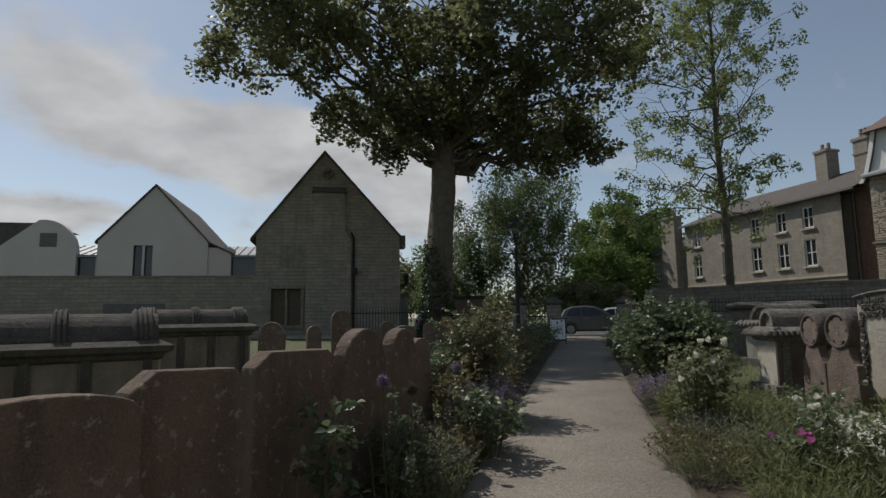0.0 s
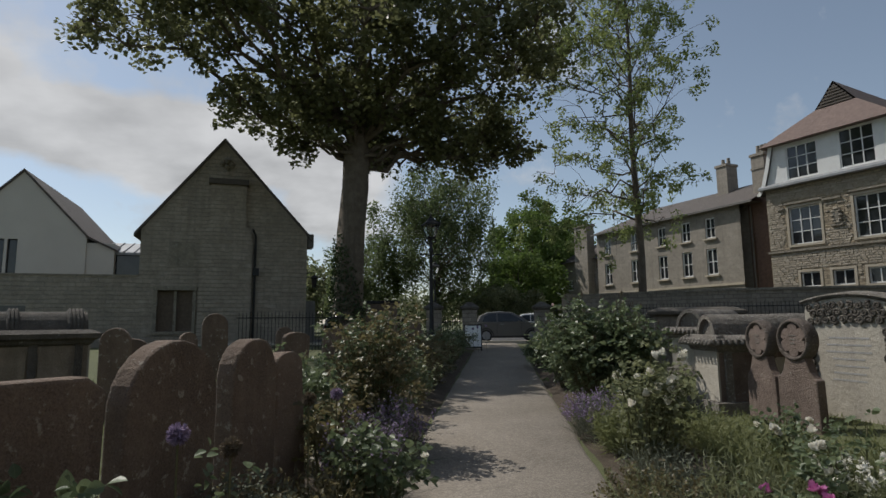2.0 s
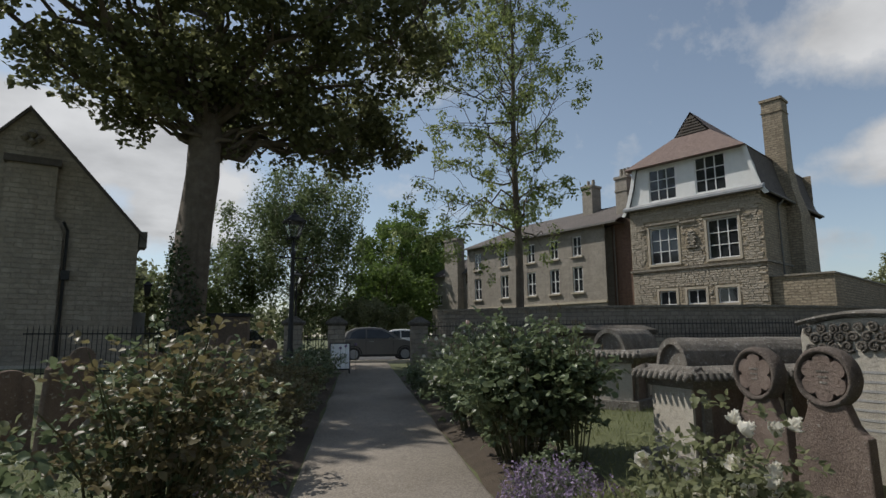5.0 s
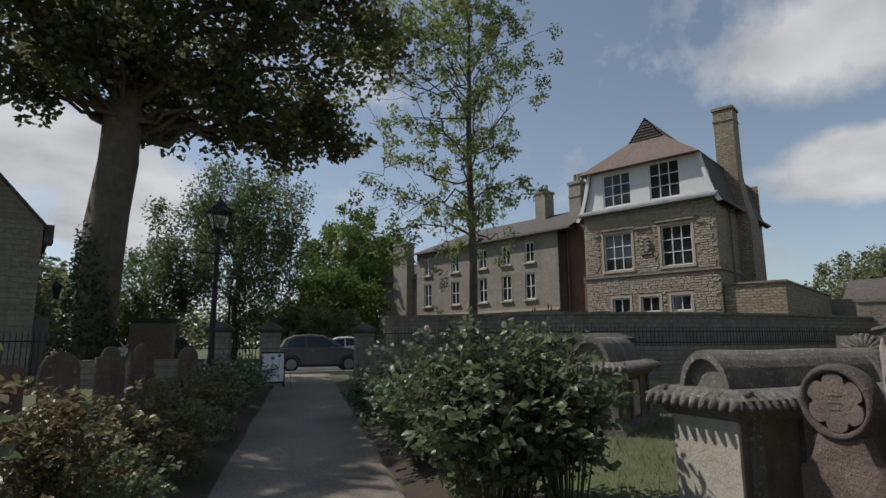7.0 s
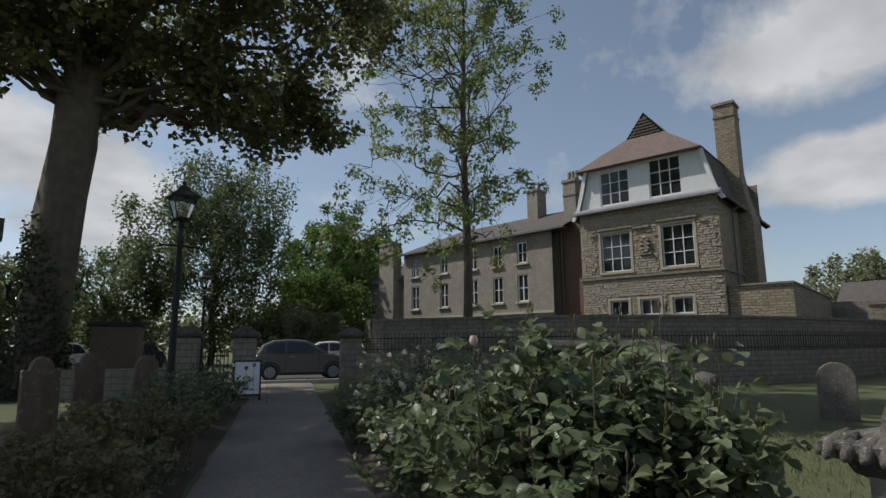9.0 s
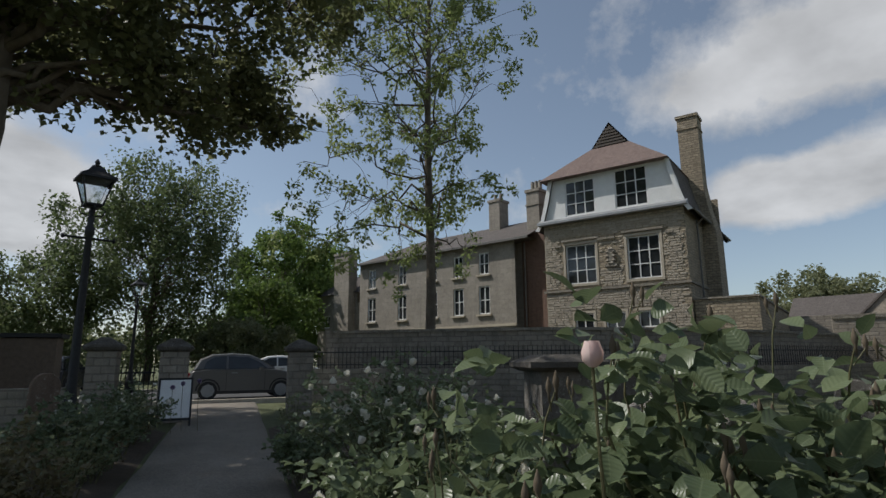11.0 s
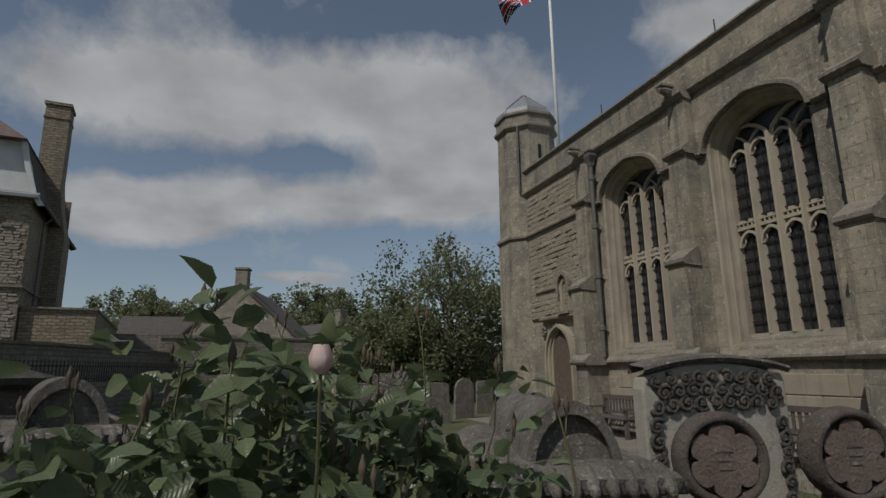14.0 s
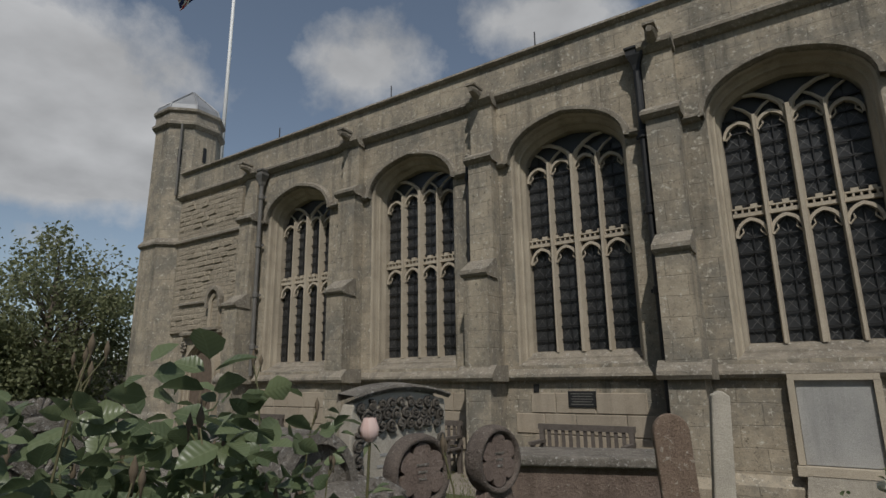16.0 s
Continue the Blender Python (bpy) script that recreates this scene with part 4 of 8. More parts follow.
    part("cornice", Geo().loft([octagon(0.86, 8.42), octagon(0.95, 8.5), octagon(0.95, 8.57), octagon(0.88, 8.62), octagon(0.87, 8.84), octagon(0.94, 8.89), octagon(0.94, 8.96), octagon(0.86, 8.98)]), M["dressed"], tur)
    part("cap", Geo().loft([octagon(0.9, 8.94), octagon(0.84, 9.12), octagon(0.05, 9.82)]), M["lead"], tur, "grey lead cap")
    for k in range(8):
        a = radians(22.5 + 45 * k)
        part("lead_roll", Geo().tube([(r * math.cos(a), r * math.sin(a), z) for r, z in ((0.9, 8.96), (0.84, 9.14), (0.05, 9.84))], 0.022, 6), M["lead"], tur)
    for a, z in ((157.5, 7.75), (112.5, 7.6)):
        d = Vector((math.cos(radians(a + 22.5)), math.sin(radians(a + 22.5)), 0))
        part("slit_window", Geo().box((d.x * 0.785, d.y * 0.785, z), (0.04, 0.09, 0.42), a + 22.5), M["iron"], tur)
    part("downpipe", Geo().tube([(-0.62, 0.6, 8.5), (-0.62, 0.6, 6.5)], 0.03, 8), M["lead_pipe"], tur)
    # flagpole and flag on the tower behind
    fp = thing("flagpole", pose(22.6, -1.28, 7.6), "tall white flagpole standing on the church roof", "flagpole")
    part("pole", Geo().tube([(0, 0, 0), (0, 0, 12.6)], [0.085, 0.05], 10), M["white_paint"], fp, smooth=True)
    part("collar", Geo().turned([(0.14, 0), (0.14, 0.2), (0.08, 0.25)], 10), M["iron"], fp)
    return church


build_church()


# ---- dark gabled schoolhouse across the wall ----
def build_house():
    m = pose(31.82, 28.21, 0, 0, 0, -80.2)
    house = thing("house", m, "three-storey rubble-stone house with white mansard gable and red tiled roof", "house")
    L = 8.12
    holes = [(1.32, 3.17, 6.02, 8.35), (4.98, 6.76, 6.02, 8.42), (1.73, 2.85, 3.39, 4.3), (3.53, 4.67, 3.39, 4.3), (5.35, 6.46, 3.39, 4.3)]
    w = pierced(Geo(), L, 0.2, 9.75, holes, 0.3)
    w.add([(L, 0, 0.2), (L, 10.5, 0.2), (L, 10.5, 9.75), (L, 0, 9.75)], [(0, 1, 2, 3)])
    w.add([(0, 0, 0.2), (0, 10.5, 0.2), (0, 10.5, 9.75), (0, 0, 9.75)], [(0, 1, 2, 3)])
    w.add([(0, 10.5, 0.2), (L, 10.5, 0.2), (L, 10.5, 12.5), (0, 10.5, 12.5)], [(0, 1, 2, 3)])
    w.add([(0, 1.2, 0.2), (L, 1.2, 0.2), (L, 1.2, 9.7), (0, 1.2, 9.7)], [(0, 1, 2, 3)])
    part("wall", w, M["rubble_house"], house)
    part("string_course", Geo().box((L / 2, -0.04, 5.66), (L + 0.2, 0.16, 0.13)).box((L + 0.04, 5.2, 5.66), (0.12, 10.4, 0.13)), M["dressed"], house)
    hm = Geo()
    for a, b, z in ((1.15, 3.4, 8.62), (4.75, 7.0, 8.7)):
        hm.box(((a + b) / 2, -0.05, z), (b - a, 0.14, 0.12))
    hm.box((3.85, -0.05, 8.5), (1.0, 0.14, 0.12)).box((0.9, -0.05, 8.35), (0.4, 0.12, 0.12)).box((7.3, -0.05, 8.4), (0.4, 0.12, 0.12))
    part("label_mould", hm, M["dressed"], house)
    for a, b, c, d in holes:
        su = Geo()
        t = 0.14
        su.box(((a + b) / 2, -0.015, c - t / 2), (b - a + 2 * t, 0.09, t)).box(((a + b) / 2, -0.005, d + t / 2), (b - a + 2 * t, 0.05, t))
        su.box((a - t / 2, -0.005, (c + d) / 2), (t, 0.05, d - c)).box((b + t / 2, -0.005, (c + d) / 2), (t, 0.05, d - c))
        part("window_surround", su, M["mullion"], house)
    for k, (a, b, c, d) in enumerate(holes):
        casement(house, a, b, c, d, 0.16, 3 if k < 2 else 2, 3 if k < 2 else 1, M["white_paint"], 0.055, label="white-painted casement window" )
    blind = Geo().box((1.62, 0.3, 6.65), (0.42, 0.02, 1.0)).box((5.85, 0.3, 6.5), (0.5, 0.02, 0.7))
    part("window_blind", blind, M["render_white"], house, "pale blind behind the glass")
    crest = Geo()
    for k in range(10):
        a = k / 10 * 2 * math.pi
        crest.turned([(0.05, -0.1), (0.13, 0.0), (0.05, 0.12)], 8, (4.06 + 0.2 * math.cos(a), -0.06, 7.42 + 0.42 * math.sin(a)))
    crest.box((4.06, -0.06, 7.42), (0.36, 0.14, 0.8)).box((4.06, -0.05, 6.9), (0.7, 0.16, 0.12))
    part("carved_crest", crest, M["dressed"], house, "weathered carved stone crest")
    # white mansard gable stage
    def edge(z):
        return 0.02 + 0.42 * ((z - 9.75) / 2.8) ** 0.7 if z > 9.75 else 0
    up = Geo()
    wins = [(1.48, 3.33, 10.12, 12.25), (4.51, 6.35, 10.12, 12.4)]
    x0, x1 = 0.42, 7.5
    pr = Geo()
    pierced(pr, x1 - x0, 9.95, 12.5, [(a - x0, b - x0, c, d) for a, b, c, d in wins], 0.2, -0.02)
    pr.v = [(x + x0, y, z) for x, y, z in pr.v]
    pr.add([(-0.05, -0.02, 9.95), (x0, -0.02, 9.95), (x0, -0.02, 12.5), (0.1, -0.02, 11.2)], [(0, 1, 2, 3)])
    pr.add([(x1, -0.02, 9.95), (8.15, -0.02, 9.95), (7.95, -0.02, 11.2), (x1, -0.02, 12.5)], [(0, 1, 2, 3)])
    part("gable_boarding", pr, M["white_paint"], house, "white painted boarding")
    fl = Geo().prism([(-0.42, 9.72), (-0.02, 9.72), (-0.02, 10.05), (-0.1, 10.05), (-0.42, 9.85)], -0.25, L + 0.25, "x")
    part("lead_flashing", fl, M["lead"], house)
    for a, b, c, d in wins:
        casement(house, a, b, c, d, 0.06, 3, 3, M["white_paint"], 0.055, label="white-painted casement window in the gable")
    # roofs: mansard sides, tiled hip with gablet
    roof = Geo()
    ex = -0.35
    for s in (0, 1):
        fx = (lambda v: v) if s == 0 else (lambda v: L - v)
        prof = [(-0.45, 9.45), (-0.1, 10.0), (0.25, 11.2), (0.55, 12.55)]
        ring = [[(fx(x), -0.15, z) for x, z in prof], [(fx(x), 10.6, z) for x, z in prof], [(fx(x + 0.2), 10.6, z - 0.08) for x, z in prof], [(fx(x + 0.2), -0.15, z - 0.08) for x, z in prof]]
        roof.loft(ring + ring[:1], False, False)
    part("mansard_slope", roof, M["slate"], house, "dark stone-slated mansard sides")
    for s in (0, 1):
        bb = Geo()
        fx = (lambda v: v) if s == 0 else (lambda v: L - v)
        prof = [(-0.45, 9.45), (-0.1, 10.0), (0.25, 11.2), (0.55, 12.55)]
        bb.loft([[(fx(x - 0.03), -0.2, z), (fx(x + 0.2), -0.2, z - 0.05), (fx(x + 0.2), -0.1, z - 0.05), (fx(x - 0.03), -0.1, z)] for x, z in prof])
        part("bargeboard", bb, M["white_paint"], house)
    hip = Geo()
    e = [(0.05, -0.55, 12.45), (L - 0.45, -0.55, 12.45), (L - 0.45, 11, 12.45), (0.05, 11, 12.45)]
    g0, g1 = (2.95, 0.95, 14.35), (5.25, 0.95, 14.35)
    ap, ap2 = (4.1, 0.95, 15.85), (4.1, 11, 15.85)
    b0, b1 = (2.95, 11, 14.35), (5.25, 11, 14.35)
    hip.add([*e, g0, g1, ap, ap2, b0, b1], [(0, 1, 5, 4), (1, 2, 9, 5), (3, 0, 4, 8), (5, 9, 7, 6), (4, 6, 7, 8), (0, 3, 2, 1)])
    part("tiled_roof", hip, M["tile_red"], house, "red clay tiled hip")
    gb = Geo().add([(3.1, 0.99, 14.4), (5.1, 0.99, 14.4), (4.1, 0.99, 15.7)], [(0, 1, 2)])
    for k in range(6):
        z = 14.45 + k * 0.19
        h = 1.0 * (15.75 - z) / 1.35
        gb.box((4.1, 0.93, z), (2 * h, 0.05, 0.1))
    part("louvred_gablet", gb, M["bench_wood"], house)
    # chimney on the side wall
    ch = Geo().loft([[(L + dx, 4.3 + dy, z) for dx, dy in ((-0.2, 0), (a, 0), (a, b), (-0.2, b))] for z, a, b in ((0.3, 0.75, 2.0), (9.0, 0.75, 2.0), (10.5, 0.45, 1.5), (12.0, 0.3, 1.25), (15.4, 0.22, 1.1))])
    cap = Geo().loft([[(L - 0.85 + dx, 4.25 + dy, z) for dx, dy in ((0, 0), (1.15, 0), (1.15, 1.25), (0, 1.25))] for z in (9.0, 16.3)])
    cap.box((L - 0.28, 4.87, 16.4), (1.3, 1.4, 0.16)).box((L - 0.28, 4.87, 15.6), (1.24, 1.34, 0.1))
    st = part("chimney", cap, M["rubble_house"], house, "tall rubble-stone chimney stack")
    part("chimney_breast", ch, M["rubble_house"], st)
    gt = Geo().tube([(L + 0.5, 0, 9.5), (L + 0.5, 10.5, 9.5)], 0.07, 8).tube([(L + 0.12, 2.4, 9.4), (L + 0.12, 2.4, 3.0)], 0.05, 8).tube([(L + 0.12, 8.0, 9.4), (L + 0.12, 8.0, 3.0)], 0.05, 8)
    gt.tube([(L + 0.5, 2.4, 9.5), (L + 0.12, 2.4, 9.1)], 0.05, 8)
    part("gutter", gt, M["lead_pipe"], house)
    # low flat-topped yard building beside it
    ax = thing("outbuilding", m @ pose(L + 0.02, 0.3, 0), "low stone outbuilding wall with flat coping", "outbuilding")
    part("wall", Geo().box((1.5, 7, 2.45), (2.95, 14, 4.5)), M["rubble_house"], ax)
    part("coping", Geo().box((1.5, 7, 4.75), (3.1, 14.2, 0.1)), M["dressed"], ax)
    part("long_wall", Geo().box((10, 14.6, 2.3), (20, 0.5, 4.4)), M["yard_wall"], ax)


build_house()


# ---- long grey house ----
def build_house_b():
    m = pose(33.15, 31.6, 0, 0, 0, -85)
    h = thing("house", m, "long grey ashlar house with sash windows and slate roof", "house")
    x0, x1 = -15.6, 0.0
    holes = []
    for x in (-14.1, -10.6, -7.4, -4.9, -2.6):
        holes.append((x - 0.48, x + 0.48, 4.8, 6.75))
        holes.append((x - 0.44, x + 0.44, 7.55, 9.1))
    w = pierced(Geo(), x1 - x0, 0.3, 9.7, [(a - x0, b - x0, c, d) for a, b, c, d in holes], 0.22)
    w.v = [(x + x0, y, z) for x, y, z in w.v]
    w.add([(x0, 0, 0.3), (x0, 9, 0.3), (x0, 9, 9.7), (x0, 0, 9.7)], [(0, 1, 2, 3)])
    w.add([(x0, 9, 0.3), (x1, 9, 0.3), (x1, 9, 9.7), (x0, 9, 9.7)], [(0, 1, 2, 3)])
    w.add([(x0, 1.0, 0.3), (x1, 1.0, 0.3), (x1, 1.0, 9.6), (x0, 1.0, 9.6)], [(0, 1, 2, 3)])
    part("wall", w, M["house_b"], h)
    for a, b, c, d in holes:
        part("window_sill", Geo().box(((a + b) / 2, -0.05, c - 0.07), (b - a + 0.3, 0.2, 0.12)), M["mullion"], h)
    for a, b, c, d in holes:
        casement(h, a, b, c, d, 0.12, 2, 2, M["white_paint"], 0.06, label="white sash window")
    part("band", Geo().box(((x0 + x1) / 2, -0.03, 4.0), (x1 - x0, 0.1, 0.16)), M["mullion"], h)
    rf = Geo().add([(x0 - 0.3, -0.45, 9.65), (x1 + 1.2, -0.45, 9.65), (x1 + 1.2, 4.5, 12.0), (x0 + 3.2, 4.5, 12.0), (x0 - 0.3, 9.4, 9.65), (x1 + 1.2, 9.4, 9.65)], [(0, 1, 2, 3), (3, 2, 5, 4), (0, 3, 4), (0, 4, 5, 1)])
    part("roof", rf, M["slate"], h, "grey slate hipped roof")
    part("eaves_board", Geo().box(((x0 + x1) / 2 + 0.5, -0.42, 9.62), (x1 - x0 + 1.6, 0.14, 0.14)), M["lead_pipe"], h)
    c = Geo().box((-4.0, 4.0, 12.4), (1.0, 1.2, 3.0)).box((-4.0, 4.0, 13.85), (1.15, 1.35, 0.2))
    for k in (-0.25, 0.25):
        c.turned([(0.16, 13.9), (0.12, 14.5)], 10, (-4.0 + k, 4.0, 0))
    part("chimney", c, M["house_b"], h)
    # brick link in the shade between the two houses
    lk = thing("house_wing", m @ pose(0.0, 0.9, 0), "narrow brown brick wing with tall chimney between two houses", "house")
    part("wall", Geo().box((1.7, 4, 5.2), (3.4, 8, 9.8)), M["brick"], lk)
    cc = Geo().box((0.8, 0.9, 10.5), (1.0, 1.2, 5.5)).box((0.8, 0.9, 13.2), (1.15, 1.35, 0.2)).box((0.8, 0.9, 12.2), (1.1, 1.3, 0.12))
    for k in (-0.3, 0.0, 0.3):
        cc.turned([(0.15, 13.3), (0.12, 14.0)], 10, (0.8 + k, 0.9, 0))
    part("chimney", cc, M["house_b"], lk)
    part("downpipe", Geo().tube([(0.3, -0.15, 9.5), (0.3, -0.15, 1)], 0.06, 8), M["lead_pipe"], lk)
    # lower wing at the far end
    wg = thing("house_wing", m @ pose(-15.6, 0.6, 0), "lower stone wing with a broad chimney", "house")
    g = pierced(Geo(), 6.4, 0.3, 7.6, [(0.9, 1.7, 4.6, 5.7), (5.4, 6.1, 6.6, 7.4)], 0.2)
    g.v = [(x - 6.4, y, z) for x, y, z in g.v]
    g.add([(-6.4, 0, 0.3), (-6.4, 7, 0.3), (-6.4, 7, 7.6), (-6.4, 3.5, 9.4), (-6.4, 0, 7.6)], [(0, 1, 2, 3, 4)])
    part("wall", g, M["house_b"], wg)
    part("roof", Geo().add([(-6.6, -0.3, 7.5), (0, -0.3, 7.5), (0, 3.5, 9.6), (-6.6, 3.5, 9.6), (-6.6, 7.3, 7.5), (0, 7.3, 7.5)], [(0, 1, 2, 3), (3, 2, 5, 4)]), M["slate"], wg)
    part("chimney", Geo().box((-2.3, -0.3, 5.5), (2.0, 0.9, 10.8)).box((-2.3, -0.3, 10.9), (2.15, 1.05, 0.2)), M["house_b"], wg)
    casement(wg, -5.5, -4.7, 4.6, 5.7, 0.12, 2, 2, M["white_paint"], 0.06)


build_house_b()


# ---- chapel with the tall gable, and its neighbours ----
def build_chapel():
    y0 = 31.5
    ch = thing("chapel", pose(0, y0, 0), "old stone chapel with a tall plain gable", "chapel")
    xl, xr, ze, za, xa = -4.8, 3.1, 6.25, 11.0, -1.15
    g = Geo()
    hole = (-3.95, -2.35, 1.2, 3.2)
    pierced(g, xr - xl, 0.2, ze, [(hole[0] - xl, hole[1] - xl, hole[2], hole[3])], 0.35)
    g.v = [(x + xl, y, z) for x, y, z in g.v]
    g.add([(xl, 0, ze), (xr, 0, ze), (xa, 0, za)], [(0, 1, 2)])
    g.add([(xl, 0, 0.2), (xl, 22, 0.2), (xl, 22, ze), (xl, 0, ze)], [(0, 1, 2, 3)])
    g.add([(xl, 22, 0.2), (xr, 22, 0.2), (xr, 22, ze), (xa, 22, za), (xl, 22, ze)], [(0, 1, 2, 3, 4)])
    side_holes = [(y, y + 1.0, 2.0, 4.8) for y in (3.0, 6.5, 10.0, 13.5)]
    s = Geo()
    pierced(s, 22, 0.2, ze, side_holes, 0.35)
    g.add([(xr - y, x, z) for x, y, z in s.v], s.f)
    part("wall", g, M["chapel"], ch)
    for a, b, c, d in side_holes:
        part("window", Geo().box((xr - 0.3, (a + b) / 2, (c + d) / 2), (0.03, b - a, d - c)).box((xr - 0.22, (a + b) / 2, (c + d) / 2), (0.08, 0.1, d - c)), M["leaded"], ch)
    # stone window in the gable; an opaque oak-brown sheet stands in for its dark depth
    part("window", Geo().box((-3.15, 0.3, 2.2), (1.6, 0.03, 2.0)), M["wood_door"], ch)
    part("window_surround", Geo().box((-3.15, 0.12, 2.2), (0.13, 0.16, 2.0)).box((-3.15, -0.05, 3.3), (1.95, 0.16, 0.2)).box((-4.02, -0.03, 2.2), (0.16, 0.1, 2.1)).box((-2.28, -0.03, 2.2), (0.16, 0.1, 2.1)).box((-3.15, -0.04, 1.12), (1.9, 0.14, 0.16)), M["dressed"], ch)
    # flush chimney breast with a slab on top
    br = Geo().prism([(-2.1, 0.2), (0.35, 0.2), (0.35, 5.9), (-0.02, 6.5), (-0.02, 8.6), (-1.7, 8.6), (-1.7, 6.5), (-2.1, 5.9)], -0.28, 0.05, "y")
    part("chimney_breast", br, M["chapel"], ch)
    part("breast_cap", Geo().box((-0.86, -0.2, 8.72), (1.9, 0.5, 0.28)), M["slate"], ch)
    kn = Geo()
    for dx, dz, r in ((0, 0.55, 0.2), (-0.25, 0.35, 0.16), (0.25, 0.35, 0.16), (0, 0.2, 0.18)):
        kn.turned([(0.02, -r), (r, 0), (0.02, r)], 8, (-1.0 + dx, -0.08, 9.35 + dz))
    part("carved_boss", kn, M["dressed"], ch)
    part("blocked_opening", Geo().box((-2.95, -0.012, 5.0), (1.15, 0.03, 1.2)), M["dressed"], ch)
    part("downpipe", Geo().tube([(0.5, -0.1, 0.5), (0.5, -0.1, 6.0), (0.35, -0.35, 6.3)], 0.055, 8).box((0.55, -0.14, 4.15), (0.3, 0.26, 0.38)), M["iron"], ch)
    rf = Geo()
    for sx, ex in ((xl, -1), (xr, 1)):
        rf.loft([[(sx + ex * 0.3, y, ze - 0.28), (xa, y, za + 0.08), (xa, y, za - 0.1), (sx + ex * 0.3, y, ze - 0.45)] for y in (-0.12, 22.2)])
    part("roof", rf, M["slate"], ch, "stone-slated steep roof")
    part("eaves_bracket", Geo().box((xr + 0.2, 0.6, ze - 0.35), (0.3, 1.0, 0.7)), M["lead_pipe"], ch)
    cs = Geo().box((xr - 0.5, 13.0, 7.0), (0.9, 1.2, 3.4)).box((xr - 0.5, 13.0, 8.75), (1.1, 1.4, 0.25))
    part("chimney", cs, M["chapel"], ch)
    part("porch", Geo().box((xr + 0.25, 0.7, 1.6), (0.5, 0.9, 2.2)), M["lead_pipe"], ch)
    # bracket lantern on the side wall
    ln = thing("wall_lantern", pose(xr + 0.02, y0 + 4.9, 4.35), "small black wall lantern on an iron bracket", "lantern")
    part("bracket", Geo().tube([(0, 0, 0.2), (0.9, 0, 0.25)], 0.025, 6).tube([(0, 0, -0.25), (0.5, 0, 0.22)], 0.018, 6), M["iron"], ln)
    part("lantern_body", Geo().loft([[(0.9 + a * r, b * r, z) for a, b in ((-1, -1), (1, -1), (1, 1), (-1, 1))] for r, z in ((0.1, -0.65), (0.17, -0.1), (0.22, -0.06), (0.05, 0.12))]), M["iron"], ln)
    # garden wall running west from the chapel
    gw = Geo().box((-25.0, y0 + 0.25, 2.0), (40.4, 0.5, 3.7))
    wall = tagged(part("wall_west", gw, M["chapel"]), "high stone yard wall beside the chapel", "wall", kind="structure")
    cp = Geo().box((-25.0, y0 + 0.25, 3.88), (40.4, 0.6, 0.08))
    tagged(part("coping", cp, M["dressed"], wall), "flat stone coping")
    # flat dark strip on the wall face, standing in for a recess's shade
    part("recess", Geo().box((-10.8, y0 - 0.01, 2.2), (3.0, 0.04, 0.5)), M["lead_pipe"], wall)
    # rendered gable house behind the wall
    wh = thing("house", pose(-12.6, 40, 0), "modern pale rendered gable house with slate roof", "house")
    g = Geo()
    pierced(g, 6.9, 0.3, 7.0, [(2.2, 2.75, 4.55, 6.6), (2.9, 3.4, 4.55, 6.6)], 0.25)
    g.v = [(x - 3.45, y, z) for x, y, z in g.v]
    g.add([(-3.45, 0, 7.0), (3.45, 0, 7.0), (0, 0, 10.7)], [(0, 1, 2)])
    g.box((4.2, 1.6, 3.4), (1.5, 3.0, 6.2))
    g.add([(-3.45, 0, 0.3), (-3.45, 12, 0.3), (-3.45, 12, 7), (-3.45, 0, 7)], [(0, 1, 2, 3)])
    g.add([(3.45, 0, 0.3), (3.45, 12, 0.3), (3.45, 12, 7), (3.45, 0, 7)], [(0, 1, 2, 3)])
    g.add([(-3.4, 0.9, 0.3), (3.4, 0.9, 0.3), (3.4, 0.9, 7), (-3.4, 0.9, 7)], [(0, 1, 2, 3)])
    part("wall", g, M["render_white"], wh)
    for a, b in ((-1.25, -0.7), (-0.55, -0.05)):
        casement(wh, a, b, 4.55, 6.6, 0.15, 1, 1, M["iron"], 0.04)
    r = Geo()
    for s in (-1, 1):
        r.loft([[(s * 3.6, y, 6.85), (0, y, 10.82), (0, y, 10.65), (s * 3.6, y, 6.68)] for y in (-0.1, 12)])
    r.loft([[(3.4, y, 6.95), (5.1, y, 6.1), (5.1, y, 5.98), (3.4, y, 6.8)] for y in (-0.05, 3.2)])
    part("roof", r, M["slate"], wh)
    lk = thing("glazed_link", pose(-6.6, 40.5, 0), "low glazed link building with grey metal roof", "house")
    part("wall", Geo().box((0, 1.6, 3.2), (3.4, 3, 5.8)), M["render_white"], lk)
    part("glazing", Geo().box((0, 0.08, 5.2), (2.6, 0.06, 1.3)), M["glass"], lk)
    rr = Geo().add([(-1.9, -0.2, 6.0), (1.9, -0.2, 6.0), (1.9, 3.2, 7.0), (-1.9, 3.2, 7.0)], [(0, 1, 2, 3)])
    for k in range(7):
        rr.tube([(-1.8 + k * 0.6, -0.2, 6.03), (-1.8 + k * 0.6, 3.2, 7.03)], 0.04, 5)
    rr.box((0, -0.2, 5.92), (3.9, 0.15, 0.16))
    part("metal_roof", rr, M["lead"], lk)
    copy_thing(lk, pose(-17.6, 40.3, -0.05))
    # barn with a curved gable
    bn = thing("barn", pose(-20.2, 40, 0), "stone barn with rounded gable and slate roof", "barn")
